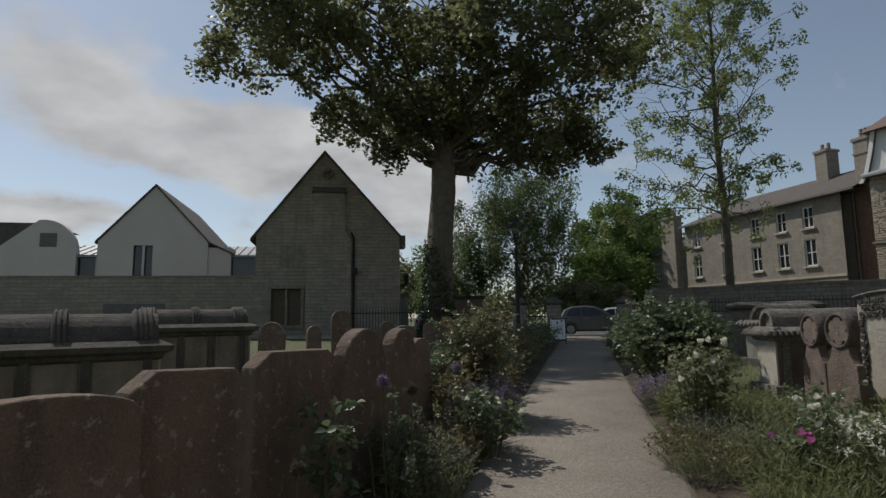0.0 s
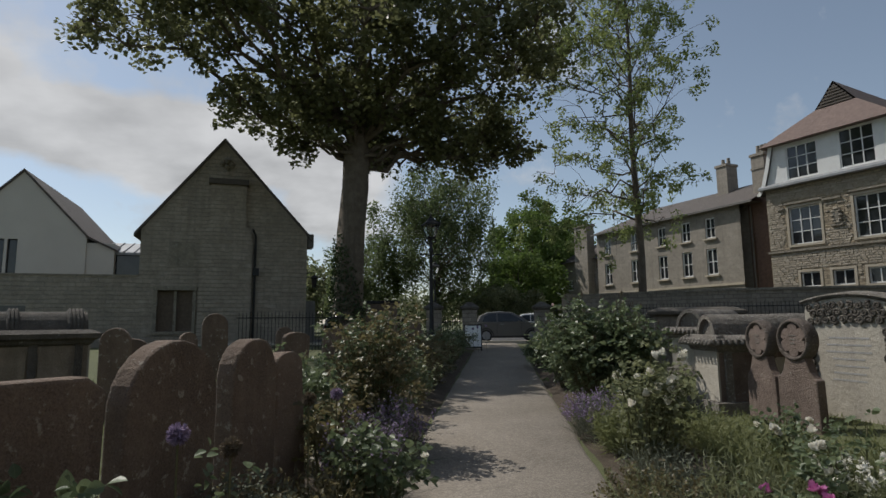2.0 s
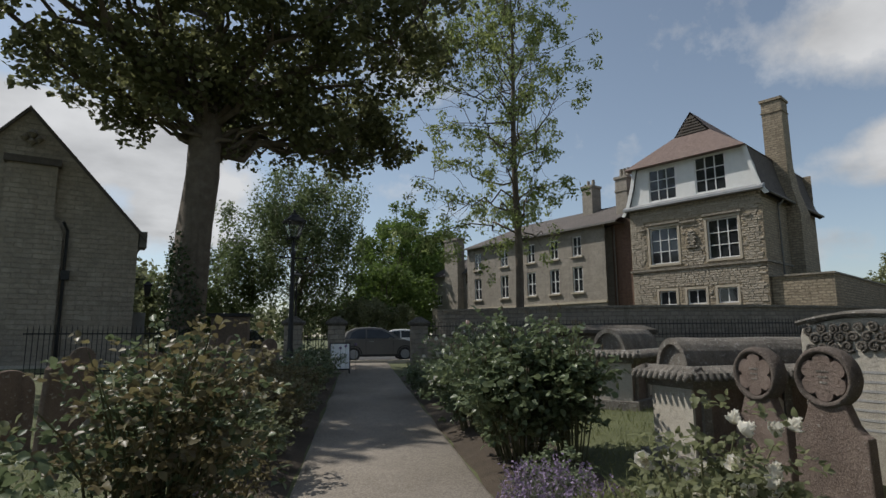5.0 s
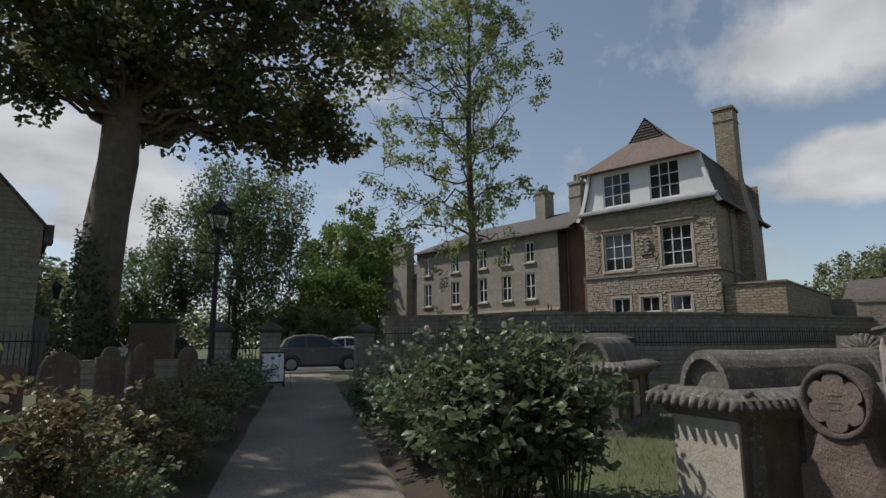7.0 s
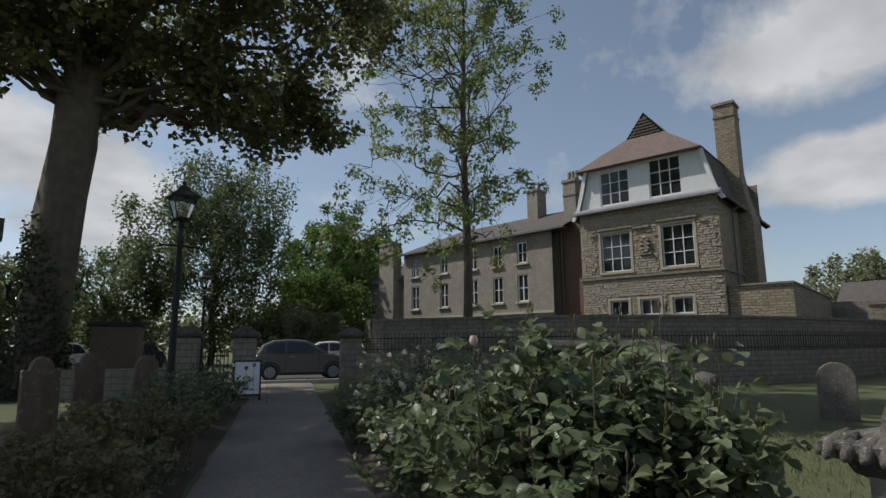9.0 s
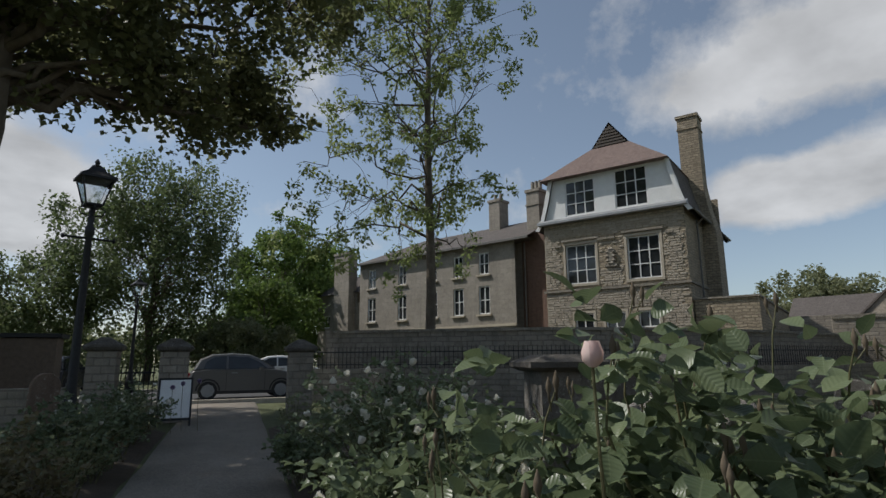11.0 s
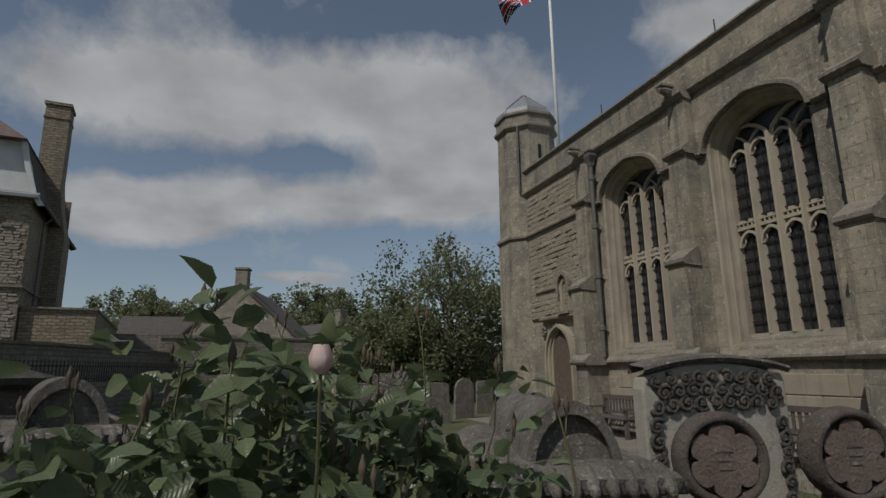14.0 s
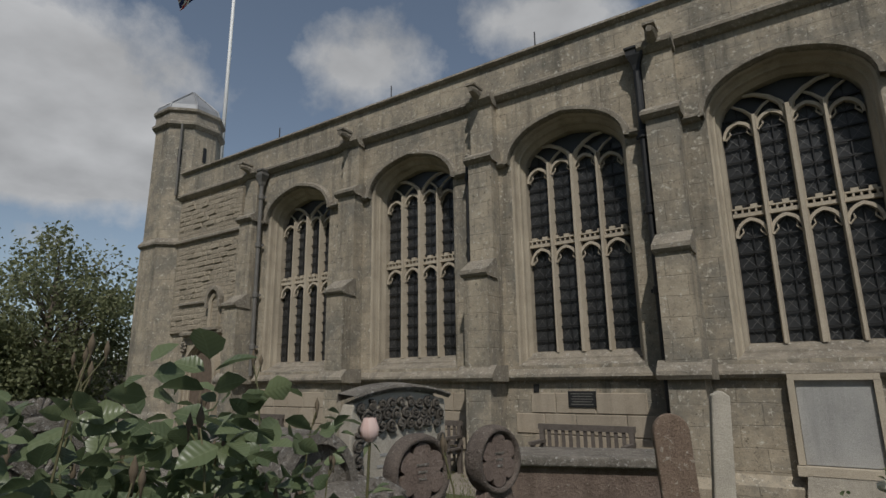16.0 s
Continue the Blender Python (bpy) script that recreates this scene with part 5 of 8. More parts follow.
    pts = [(-3.2, 0.3), (2.9, 0.3), (2.9, 6.0)] + [(0.9 + 2.0 * math.cos(a), 6.1 + 2.15 * math.sin(a)) for a in np.linspace(0.0, math.pi * 0.55, 9)] + [(-3.2, 5.2)]
    part("wall", Geo().prism(pts, 0, 0.5, "y"), M["render_white"], bn)
    part("roof", Geo().add([(-9, 0.5, 8.1), (0.6, 0.5, 8.1), (-3.2, 0.4, 5.1), (-9, 0.4, 5.0), (0.6, 6, 8.1), (-9, 6, 8.1)], [(0, 1, 2, 3), (0, 5, 4, 1)]), M["slate"], bn)
    part("round_panel", Geo().box((1.2, -0.02, 6.9), (1.0, 0.04, 0.9)), M["lead_pipe"], bn)


build_chapel()


# ---- walls, gate, railings ----
def build_yard_walls():
    pts = [(15.1, 25.8), (17.0, 22.7), (19.2, 19.6), (21.7, 17.8), (24.7, 16.4), (29.0, 15.3), (33.9, 14.6), (41, 13.6)]
    th = 0.45
    for name, z0, z1, off, w, mt in (("wall_street", 0.0, 2.68, 0.0, th, M["yard_wall"]), ("wall_coping", 2.68, 2.78, 0.0, th + 0.14, M["dressed"]), ("low_wall", 0.0, 1.5, -1.3, 0.35, M["yard_wall"])):
        ring = []
        for i, p in enumerate(pts):
            a, b = Vector(pts[max(0, i - 1)]), Vector(pts[min(len(pts) - 1, i + 1)])
            d = (b - a).normalized()
            n = Vector((-d.y, d.x))
            q = Vector(p) + n * off
            q2, q1 = q + n * w / 2, q - n * w / 2
            ring.append([(q1.x, q1.y, z0), (q2.x, q2.y, z0), (q2.x, q2.y, z1), (q1.x, q1.y, z1)])
        ob = part(name, Geo().loft(ring), mt)
        tagged(ob, {"wall_street": "tall rough stone boundary wall", "wall_coping": "flat stone coping of the boundary wall", "low_wall": "low dark stone wall below the railings"}[name], "wall", kind="structure")
    # railings on the low wall
    rail = thing("railing", pose(0, 0, 0), "row of black iron railings on a low wall", "railing")
    line = []
    for i, p in enumerate(pts):
        a, b = Vector(pts[max(0, i - 1)]), Vector(pts[min(len(pts) - 1, i + 1)])
        d = (b - a).normalized()
        line.append(Vector(p) + Vector((-d.y, d.x)) * -1.3)
    for z in (1.62, 2.02):
        part("rail", Geo().tube([(p.x, p.y, z) for p in line], 0.018, 5), M["iron"], rail)
    bar = Geo().tube([(0, 0, 0), (0, 0, 0.62), (0, 0, 0.72)], [0.011, 0.011, 0.002], 5).mesh("bar", M["iron"])
    for a, b in zip(line, line[1:]):
        n = int((b - a).length / 0.14)
        for k in range(n):
            p = a.lerp(b, k / n)
            part("bar", bar, None, rail, m=pose(p.x, p.y, 1.5))
    # gate piers
    pier = thing("gate_pier", pose(7.43, 23.1, land(7.4, 23.1)), "square stone gate pier with a pyramid cap", "gate pier", "gate piers")
    part("shaft", Geo().box((0, 0, 0.8), (0.58, 0.58, 1.6)), M["yard_wall"], pier)
    # cap colour is darkened to stand for the shade under the tree
    part("cap", Geo().loft([[(a * r, b * r, z) for a, b in ((-1, -1), (1, -1), (1, 1), (-1, 1))] for r, z in ((0.29, 1.58), (0.36, 1.62), (0.38, 1.68), (0.36, 1.72), (0.3, 1.76), (0.08, 1.9))]), M["tomb_dark"], pier)
    copy_thing(pier, pose(8.77, 22.52, land(8.8, 22.5), 0, 0, -24))
    copy_thing(pier, pose(11.4, 21.35, land(11.3, 21.4), 0, 0, -24))
    pier.matrix_basis = pose(7.43, 23.1, land(7.4, 23.1), 0, 0, -24)
    gate = thing("iron_gate", pose(7.75, 22.97, land(7.8, 23), 0, 0, -24), "black iron side gate with spear-topped bars", "gate")
    gb = Geo().tube([(0, 0, 0), (0, 0, 1.15), (0, 0, 1.25)], [0.012, 0.012, 0.003], 5).mesh("bar", M["iron"])
    for k in range(8):
        part("bar", gb, None, gate, m=pose(0.03 + k * 0.095, 0, 0.08))
    for z in (0.15, 0.6, 1.1):
        part("rail", Geo().box((0.36, 0, z), (0.74, 0.02, 0.035)), M["iron"], gate)
    g2 = copy_thing(gate, pose(9.0, 22.4, land(9, 22.4), 0, 0, 75))
    g2["label"] = "black iron main gate standing open"
    # front wall and railing left of the gate, up to the chapel
    lw = Geo().box((5.6, 24.3, 0.65), (3.3, 0.4, 1.1), -24)
    tagged(part("wall_front", lw, M["yard_wall"]), "low stone wall beside the gate", "wall", kind="structure")
    r2 = thing("railing", pose(4.0, 25.3, 0.3, 0, 0, 15), "black iron railings beside the old tree", "railing")
    b2 = Geo().tube([(0, 0, 0), (0, 0, 1.6), (0, 0, 1.72)], [0.012, 0.012, 0.002], 5).mesh("bar", M["iron"])
    for k in range(34):
        part("bar", b2, None, r2, m=pose(-4.2 + k * 0.14, 0, 0))
    for z in (0.3, 1.45):
        part("rail", Geo().box((-1.9, 0, z), (4.8, 0.02, 0.04)), M["iron"], r2)


build_yard_walls()


# ---- plants ----
def leaf_mesh(name, pts, sizes, material, seed=0, up=0.6, wide=0.62, fold=0.18, detail=False, droop=0.0, aim=None):
    """One mesh of many small leaves at the given places, each a folded blade with a pointed tip."""
    rng = np.random.default_rng(seed)
    pts = np.asarray(pts, float)
    n = len(pts)
    sizes = np.broadcast_to(np.asarray(sizes, float), (n,))[:, None]
    nor = rng.normal(size=(n, 3)) + np.array([0, 0, up * 2])
    nor /= np.linalg.norm(nor, axis=1)[:, None]
    ax = rng.normal(size=(n, 3)) if aim is None else np.asarray(aim, float) + rng.normal(size=(n, 3)) * 0.25
    ax[:, 2] -= droop * 2
    ax -= nor * np.sum(ax * nor, axis=1)[:, None]
    ax /= np.linalg.norm(ax, axis=1)[:, None] + 1e-9
    sd = np.cross(nor, ax)
    L, W = sizes, sizes * wide * 0.5
    lift = nor * W * fold * 2
    if detail:
        rows = [pts, pts + ax * L * 0.22 + sd * W * 0.75 + lift * 0.75, pts + ax * L * 0.5 + sd * W + lift, pts + ax * L * 0.8 + sd * W * 0.55 + lift * 0.5 - nor * L * 0.03,
                pts + ax * L - nor * L * 0.09, pts + ax * L * 0.8 - sd * W * 0.55 + lift * 0.5 - nor * L * 0.03, pts + ax * L * 0.5 - sd * W + lift, pts + ax * L * 0.22 - sd * W * 0.75 + lift * 0.75, pts + ax * L * 0.5]
        k = 9
        fc = [(0, 1, 8), (1, 2, 8), (2, 3, 8), (3, 4, 8), (4, 5, 8), (5, 6, 8), (6, 7, 8), (7, 0, 8)]
    else:
        rows = [pts, pts + ax * L * 0.45 + sd * W + lift, pts + ax * L, pts + ax * L * 0.45 - sd * W + lift]
        k = 4
        fc = [(0, 1, 2), (0, 2, 3)]
    v = np.stack(rows, axis=1).reshape(-1, 3)
    f = (np.arange(n)[:, None, None] * k + np.array(fc)[None]).reshape(-1, 3)
    me = bpy.data.meshes.new(name)
    me.vertices.add(len(v))
    me.vertices.foreach_set("co", v.ravel())
    me.loops.add(len(f) * 3)
    me.loops.foreach_set("vertex_index", f.ravel())
    me.polygons.add(len(f))
    me.polygons.foreach_set("loop_start", np.arange(len(f)) * 3)
    me.polygons.foreach_set("loop_total", np.full(len(f), 3))
    me.update(calc_edges=True)
    if detail:
        # place along and across each blade, for the veins
        blade = np.array([(0, 0, 0), (0.22, 0.75, 0), (0.5, 1, 0), (0.8, 0.55, 0), (1, 0, 0), (0.8, -0.55, 0), (0.5, -1, 0), (0.22, -0.75, 0), (0.5, 0, 0)], float)
        at = me.attributes.new("blade", "FLOAT_VECTOR", "POINT")
        at.data.foreach_set("vector", np.tile(blade, (n, 1)).ravel())
        me.shade_smooth()
    me.materials.append(material)
    return me


def around(rng, centres, radius, count):
    """Places scattered round each centre."""
    c = np.repeat(np.asarray(centres, float), count, axis=0)
    r = np.repeat(np.broadcast_to(np.asarray(radius, float), (len(centres),)), count)[:, None]
    d = rng.normal(size=c.shape)
    d /= np.linalg.norm(d, axis=1)[:, None]
    return c + d * r * rng.uniform(0.15, 1.0, size=(len(c), 1)) ** 0.6


def limb(geo, a, b, r0, r1, sag=0.0, n=6, sides=6, rng=None, wig=0.15):
    a, b = Vector(a), Vector(b)
    pts = []
    for i in range(n + 1):
        t = i / n
        p = a.lerp(b, t)
        p.z += sag * math.sin(math.pi * t)
        if rng is not None and 0 < i < n:
            p += Vector(rng.normal(size=3)) * wig * (b - a).length * 0.12
        pts.append(p)
    geo.tube(pts, [r0 + (r1 - r0) * (i / n) for i in range(n + 1)], sides)
    return pts


def sycamore():
    rng = np.random.default_rng(5)
    x, y = 4.32, 26.25
    z0 = land(x, y)
    t = thing("tree", pose(x, y, z0) @ Matrix.Scale(0.86, 4), "huge dark-leaved sycamore with an ivy-clad trunk", "tree")
    g = Geo()
    prof = [(0, 1.15), (0.4, 0.9), (1.2, 0.80), (3, 0.74), (6, 0.70), (8.5, 0.70), (10.2, 0.66), (11.6, 0.5), (13.5, 0.34), (16.5, 0.2), (20, 0.08)]
    rings = []
    for z, r in prof:
        lean = Vector((0.05 * z, 0, 0))
        rings.append([(lean.x + r * (1 + 0.10 * math.sin(3 * a + z) + 0.05 * math.sin(7 * a)) * math.cos(a), r * (1 + 0.1 * math.sin(3 * a + z)) * math.sin(a), z - 0.1) for a in np.linspace(0, 2 * math.pi, 20, endpoint=False)])
    g.loft(rings)
    lobes = [(-2.6, 0.5, 10.9, 1.4), (-5.4, 0.0, 12.2, 1.6), (-1.2, -1.5, 11.0, 1.3), (2.2, 0.3, 10.5, 1.3), (4.8, 0.0, 10.4, 1.5), (6.8, 0.5, 10.5, 1.5), (9.2, 0.0, 12.2, 1.6), (4.2, -2.0, 11.4, 1.5), (3.0, 2.0, 12.4, 2.0), (7.2, 0.0, 13.2, 2.2), (1.2, 0.0, 12.8, 1.9), (-12.2, 0, 15.6, 1.9), (-10.0, 2, 17.0, 2.7), (-7.4, -2, 14.8, 2.2), (-4.6, 2, 13.0, 2.1), (-3.0, -2, 11.4, 1.6), (1.8, 2, 10.9, 1.4), (-0.4, -2.2, 12.2, 1.9), (-1.8, 1.2, 11.9, 1.6), (2.4, -2.4, 12.4, 1.8), (5.6, -1, 11.6, 2.1), (8.6, 1, 12.0, 2.0), (10.2, 0, 11.4, 1.3),
             (9.2, -2, 15.2, 2.5), (12.0, 1, 18.0, 2.7), (4.6, 0, 15.6, 3.0), (-0.6, 1, 14.6, 2.8), (-6.0, 1, 19.0, 3.2), (0, 2, 20.5, 3.8), (6.8, -1, 20.5, 3.5), (-10.0, 0, 21.0, 2.6), (2.8, -4, 18.0, 3.0),
             (-7.5, -6.0, 15.0, 2.2), (-9.6, -4.0, 16.6, 2.0), (-6.0, -6.4, 15.2, 1.9), (-8.8, -6.6, 15.8, 1.8), (-2.6, -3.4, 13.6, 2.0), (2.6, -3.6, 14.0, 2.0), (0.2, -3.4, 15.6, 2.2), (-5.0, -3.0, 15.6, 2.0), (5.6, -3.5, 14.0, 1.8), (0.0, -6.0, 15.0, 2.4), (4.2, -6.4, 14.6, 2.2), (-4.4, -6.0, 15.6, 2.5), (8.2, -6.0, 15.6, 2.3), (6.4, -5.6, 16.4, 2.2), (-2.0, 7, 16.5, 3.0), (5.0, 7, 16.5, 3.0), (0.5, 0, 24.0, 3.4), (2.0, -4.6, 18.5, 2.3), (10.5, 6, 15.0, 2.6)]
    cl = []
    for u, v, w, r in lobes:
        for k in range(int(3.3 * r * r) + 5):
            d = rng.normal(size=3)
            d /= np.linalg.norm(d)
            d *= r * rng.uniform(0.35, 1.0) ** 0.6
            cl.append((u + d[0], v + d[1], w + d[2] * 0.72))
    cl = np.array(cl)
    boughs = []
    for u, v, w, r in lobes:
        far = math.hypot(u, v)
        # low limbs leave the trunk low, high ones from its leader
        h = min(max(w - 0.45 * far - 0.6, 9.6), 17.0)
        boughs.append(limb(g, Vector((0.05 * h, 0, h)), Vector((u, v, w)), 0.09 + 0.009 * far, 0.035, 0.5 if w > 13 else 0.1, 7, 7, rng, 0.28))
    for c in cl[::2]:
        c = Vector(c)
        near = min((p for b in boughs for p in b[2:]), key=lambda p: (p - c).length)
        limb(g, near, c, 0.055, 0.015, 0.3, 4, 4, rng, 0.5)
    part("trunk", g, M["bark"], t, smooth=True)
    pts = around(rng, cl, rng.uniform(0.55, 0.95, len(cl)), 47)
    part("crown", leaf_mesh("crown", pts, rng.uniform(0.2, 0.34, len(pts)), M["leaf_dark"], 1, 0.7, 0.9, 0.1), None, t)
    # ivy up the trunk
    a = rng.uniform(0, 2 * math.pi, 5200)
    zz = rng.uniform(0, 1, 5200) ** 1.3 * 5.8
    keep = zz < 3.4 + 2.2 * np.cos(a - 3.4) + rng.normal(size=5200) * 0.4
    a, zz = a[keep], zz[keep]
    r = 0.72 + 0.25 * np.exp(-zz) + rng.uniform(0.0, 0.2, len(a))
    part("ivy", leaf_mesh("ivy", np.stack([0.05 * zz + r * np.cos(a), r * np.sin(a), zz], 1), 0.13, M["leaf_ivy"], 3, 0.1, 0.9), None, t)


def ash():
    rng = np.random.default_rng(8)
    x, y = 18.75, 24.5
    t = thing("tree", pose(x, y, 0.3), "slender ash tree with sparse bright leaves", "tree")
    g = Geo()
    tr = [Vector((0.12 * math.sin(z * 0.5), 0.1 * math.cos(z * 0.4), z)) for z in np.linspace(0, 20.5, 16)]
    g.tube(tr, [0.20 * (1 - (i / 15)) ** 0.8 + 0.022 for i in range(16)], 9)
    tips = []
    for k in range(46):
        h = 5.8 + 14.0 * (k / 46) ** 0.95
        a = k * 2.4 + rng.uniform(-0.4, 0.4)
        reach = (4.2 - 0.14 * abs(h - 10.5)) * rng.uniform(0.65, 1.0) if h < 17 else rng.uniform(1.0, 2.4)
        base = Vector((0.1 * math.sin(h * 0.5), 0.1 * math.cos(h * 0.4), h))
        end = base + Vector((reach * math.cos(a), reach * math.sin(a), rng.uniform(1.2, 3.6) if h > 9 else rng.uniform(-0.2, 1.6)))
        end += Vector((-0.95, 1.05, 0)) * min(1.0, reach / 3)
        b = limb(g, base, end, 0.06 - 0.0018 * (h - 5), 0.012, 0.35, 7, 5, rng, 0.5)
        for j in range(9):
            p = b[rng.integers(2, 8)]
            q = p + Vector(rng.normal(size=3)) * 0.85 + (end - base).normalized() * 0.7 + Vector((0, 0, 0.25 if h > 8 else -0.3))
            limb(g, p, q, 0.013, 0.005, 0.05, 4, 4, rng, 0.4)
            tips.append(tuple(q))
            if rng.random() < 0.6:
                q2 = q + Vector(rng.normal(size=3)) * 0.45
                limb(g, q, q2, 0.008, 0.004, 0, 2, 3)
                tips.append(tuple(q2))
    part("trunk", g, M["bark"], t, smooth=True)
    tips = np.array([p for p in tips if rng.random() < 0.95])
    pts = around(rng, tips, 0.36, 36)
    pts[:, 2] -= 0.12
    part("crown", leaf_mesh("crown", pts, rng.uniform(0.16, 0.26, len(pts)), M["leaf_ash"], 2, 0.3, 0.46, 0.1, droop=0.5), None, t)


def leafy_tree(x, y, z0, height, radius, label, material, seed, clumps=170, per=110, size=0.3, trunk=0.25, droop=0.0, squash=1.0, low=0.12, rough=1.0, name="tree", clump_r=0.16):
    rng = np.random.default_rng(seed)
    t = thing(name, pose(x, y, z0), label, "tree")
    g = Geo()
    limb(g, (0, 0, -0.1), (rng.uniform(-0.4, 0.4), 0, height * 0.8), trunk, trunk * 0.15, 0, 8, 8, rng, 0.12)
    cl = []
    while len(cl) < clumps:
        d = rng.normal(size=3)
        d /= np.linalg.norm(d)
        rr = rng.uniform(0.25, 1) ** 0.5
        h = height * (low + (1 - low) * 0.5)
        u, v, w = d[0] * radius * rr, d[1] * radius * rr, h + d[2] * height * (1 - low) * 0.5 * rr
        lump = 1 + 0.45 * rough * noise.noise((d[0] * 2.2 + seed, d[1] * 2.2, d[2] * 2.2))
        cl.append((u * lump, v * lump, max(low * height * 0.6, h + (w - h) * lump)))
    for c in cl[::2]:
        s = Vector((0, 0, max(height * 0.1, c[2] * rng.uniform(0.45, 0.8))))
        limb(g, s, c, trunk * 0.16, 0.012, 0.3, 4, 4, rng, 0.4)
    part("trunk", g, M["bark"], t, smooth=True)
    cl = np.array(cl)
    pts = around(rng, cl, radius * clump_r * rng.uniform(0.7, 1.5, len(cl)), per)
    if droop:
        pts[:, 2] -= rng.uniform(0, 1, len(pts)) ** 2 * droop
    part("crown", leaf_mesh("crown", pts, rng.uniform(size * 0.7, size * 1.25, len(pts)), material, seed, 0.4, 0.7, 0.15, droop=0.6 if droop else 0.0), None, t)
    return t


def rose_bush(x, y, wide, deep, high, label, seed, leaf=0.055, count=2600, canes=26, mat_leaf="leaf_rose", blooms=0, bloom_mat="petal_white", bloom_r=0.035, detail=True, hollow=0.35, turn=0, name="rose_bush", buds=0):
    """Many arching canes, leaves in fives along them, and open blooms as things of their own look."""
    rng = np.random.default_rng(seed)
    b = thing(name, pose(x, y, land(x, y), 0, 0, turn), label, "rose bush")
    g = Geo()
    nodes, tips = [], []
    for k in range(canes):
        a = rng.uniform(0, 2 * math.pi)
        r = rng.uniform(0.1, 1.0) ** 0.6
        top = Vector((wide * r * math.cos(a), deep * r * math.sin(a), high * rng.uniform(0.62, 1.0) * (1 - 0.22 * r * r)))
        foot = Vector((top.x * 0.3, top.y * 0.3, 0.0))
        mid = foot.lerp(top, 0.55) + Vector((top.x * -0.08, top.y * -0.08, high * 0.12))
        pts = [foot, foot.lerp(mid, 0.5), mid, mid.lerp(top, 0.5) + Vector((0, 0, 0.03)), top]
        g.tube(pts, [0.009, 0.008, 0.0065, 0.005, 0.003], 5)
        tips.append(top)
        for t in np.linspace(0.3, 1, 7):
            s = t * 4
            i = min(3, int(s))
            nodes.append(pts[i].lerp(pts[i + 1], s - i))
    part("cane_growth", g, M["stem"], b)
    nodes = np.array([tuple(n) for n in nodes])
    pick = nodes[rng.integers(0, len(nodes), count // 5)]
    # leaflets in fives on short stalks, thickest on the outside
    out = pick * np.array([1, 1, 0.35])
    out = out / (np.linalg.norm(out, axis=1)[:, None] + 1e-6) + rng.normal(size=pick.shape) * 0.8
    out /= np.linalg.norm(out, axis=1)[:, None]
    base = pick + np.tanh(rng.normal(size=pick.shape)) * 0.13 * min(1.0, high)
    sd = np.cross(out, np.array([0, 0, 1.0]))
    sd /= np.linalg.norm(sd, axis=1)[:, None] + 1e-6
    P, A = [], []
    for f, s in ((0.35, 1), (0.35, -1), (0.75, 1), (0.75, -1), (1.0, 0)):
        P.append(base + out * leaf * 1.7 * f + sd * s * leaf * 0.12)
        A.append(out * (0.5 if s else 1.0) + sd * s)
    P, A = np.concatenate(P), np.concatenate(A)
    P[:, 2] = np.maximum(P[:, 2], 0.05)
    part("foliage", leaf_mesh("foliage", P, rng.uniform(leaf * 0.7, leaf * 1.3, len(P)), M[mat_leaf], seed, 0.75, 0.78, 0.16, detail, 0.1, A), None, b)
    if blooms:
        me = bloom_mesh(bloom_mat, bloom_r, seed)
        order = nodes[rng.permutation(len(nodes))]
        top = [p for p in order if p[2] > high * 0.45 and math.hypot(p[0] / wide, p[1] / deep) > hollow]
        for p in top[:blooms]:
            o = Vector((p[0], p[1], 0.35 * p[2])).normalized() * 0.11
            part("bloom", me, None, b, m=pose(p[0] + o.x, p[1] + o.y, p[2] + 0.07, rng.uniform(-50, 50), rng.uniform(-50, 50), rng.uniform(0, 360)))
    if buds:
        bm = Geo().turned([(0.002, -0.03), (0.003, -0.010), (0.006, 0.0), (0.008, 0.008), (0.0065, 0.017), (0.003, 0.027), (0.001, 0.034)], 8).mesh("bud", M["seedhead"], True)
        for k, p in enumerate(tips[:buds]):
            rise = 0.12 + 0.2 * ((k * 37) % 10) / 10
            bend = Vector((0.05 * math.sin(k * 2.4), 0.05 * math.cos(k * 2.4), 0))
            top = p + bend + Vector((0, 0, rise))
            st = Geo().tube([p, p + bend * 0.4 + Vector((0, 0, rise * 0.6)), top], [0.0035, 0.003, 0.0022], 5)
            fork = top + Vector((0.035 * math.cos(k), 0.035 * math.sin(k), -0.01))
            st.tube([p.lerp(top, 0.7), fork], [0.0022, 0.0018], 5)
            s = part("flower_stalk", st, M["stem"], b)
            part("bud", bm, None, s, m=pose(top.x, top.y, top.z + 0.005) @ Matrix.Scale(1.2, 4))
            part("bud", bm, None, s, m=pose(fork.x, fork.y, fork.z + 0.005))
    if name != "rose_bush":
        b["category"] = "shrub"
    return b


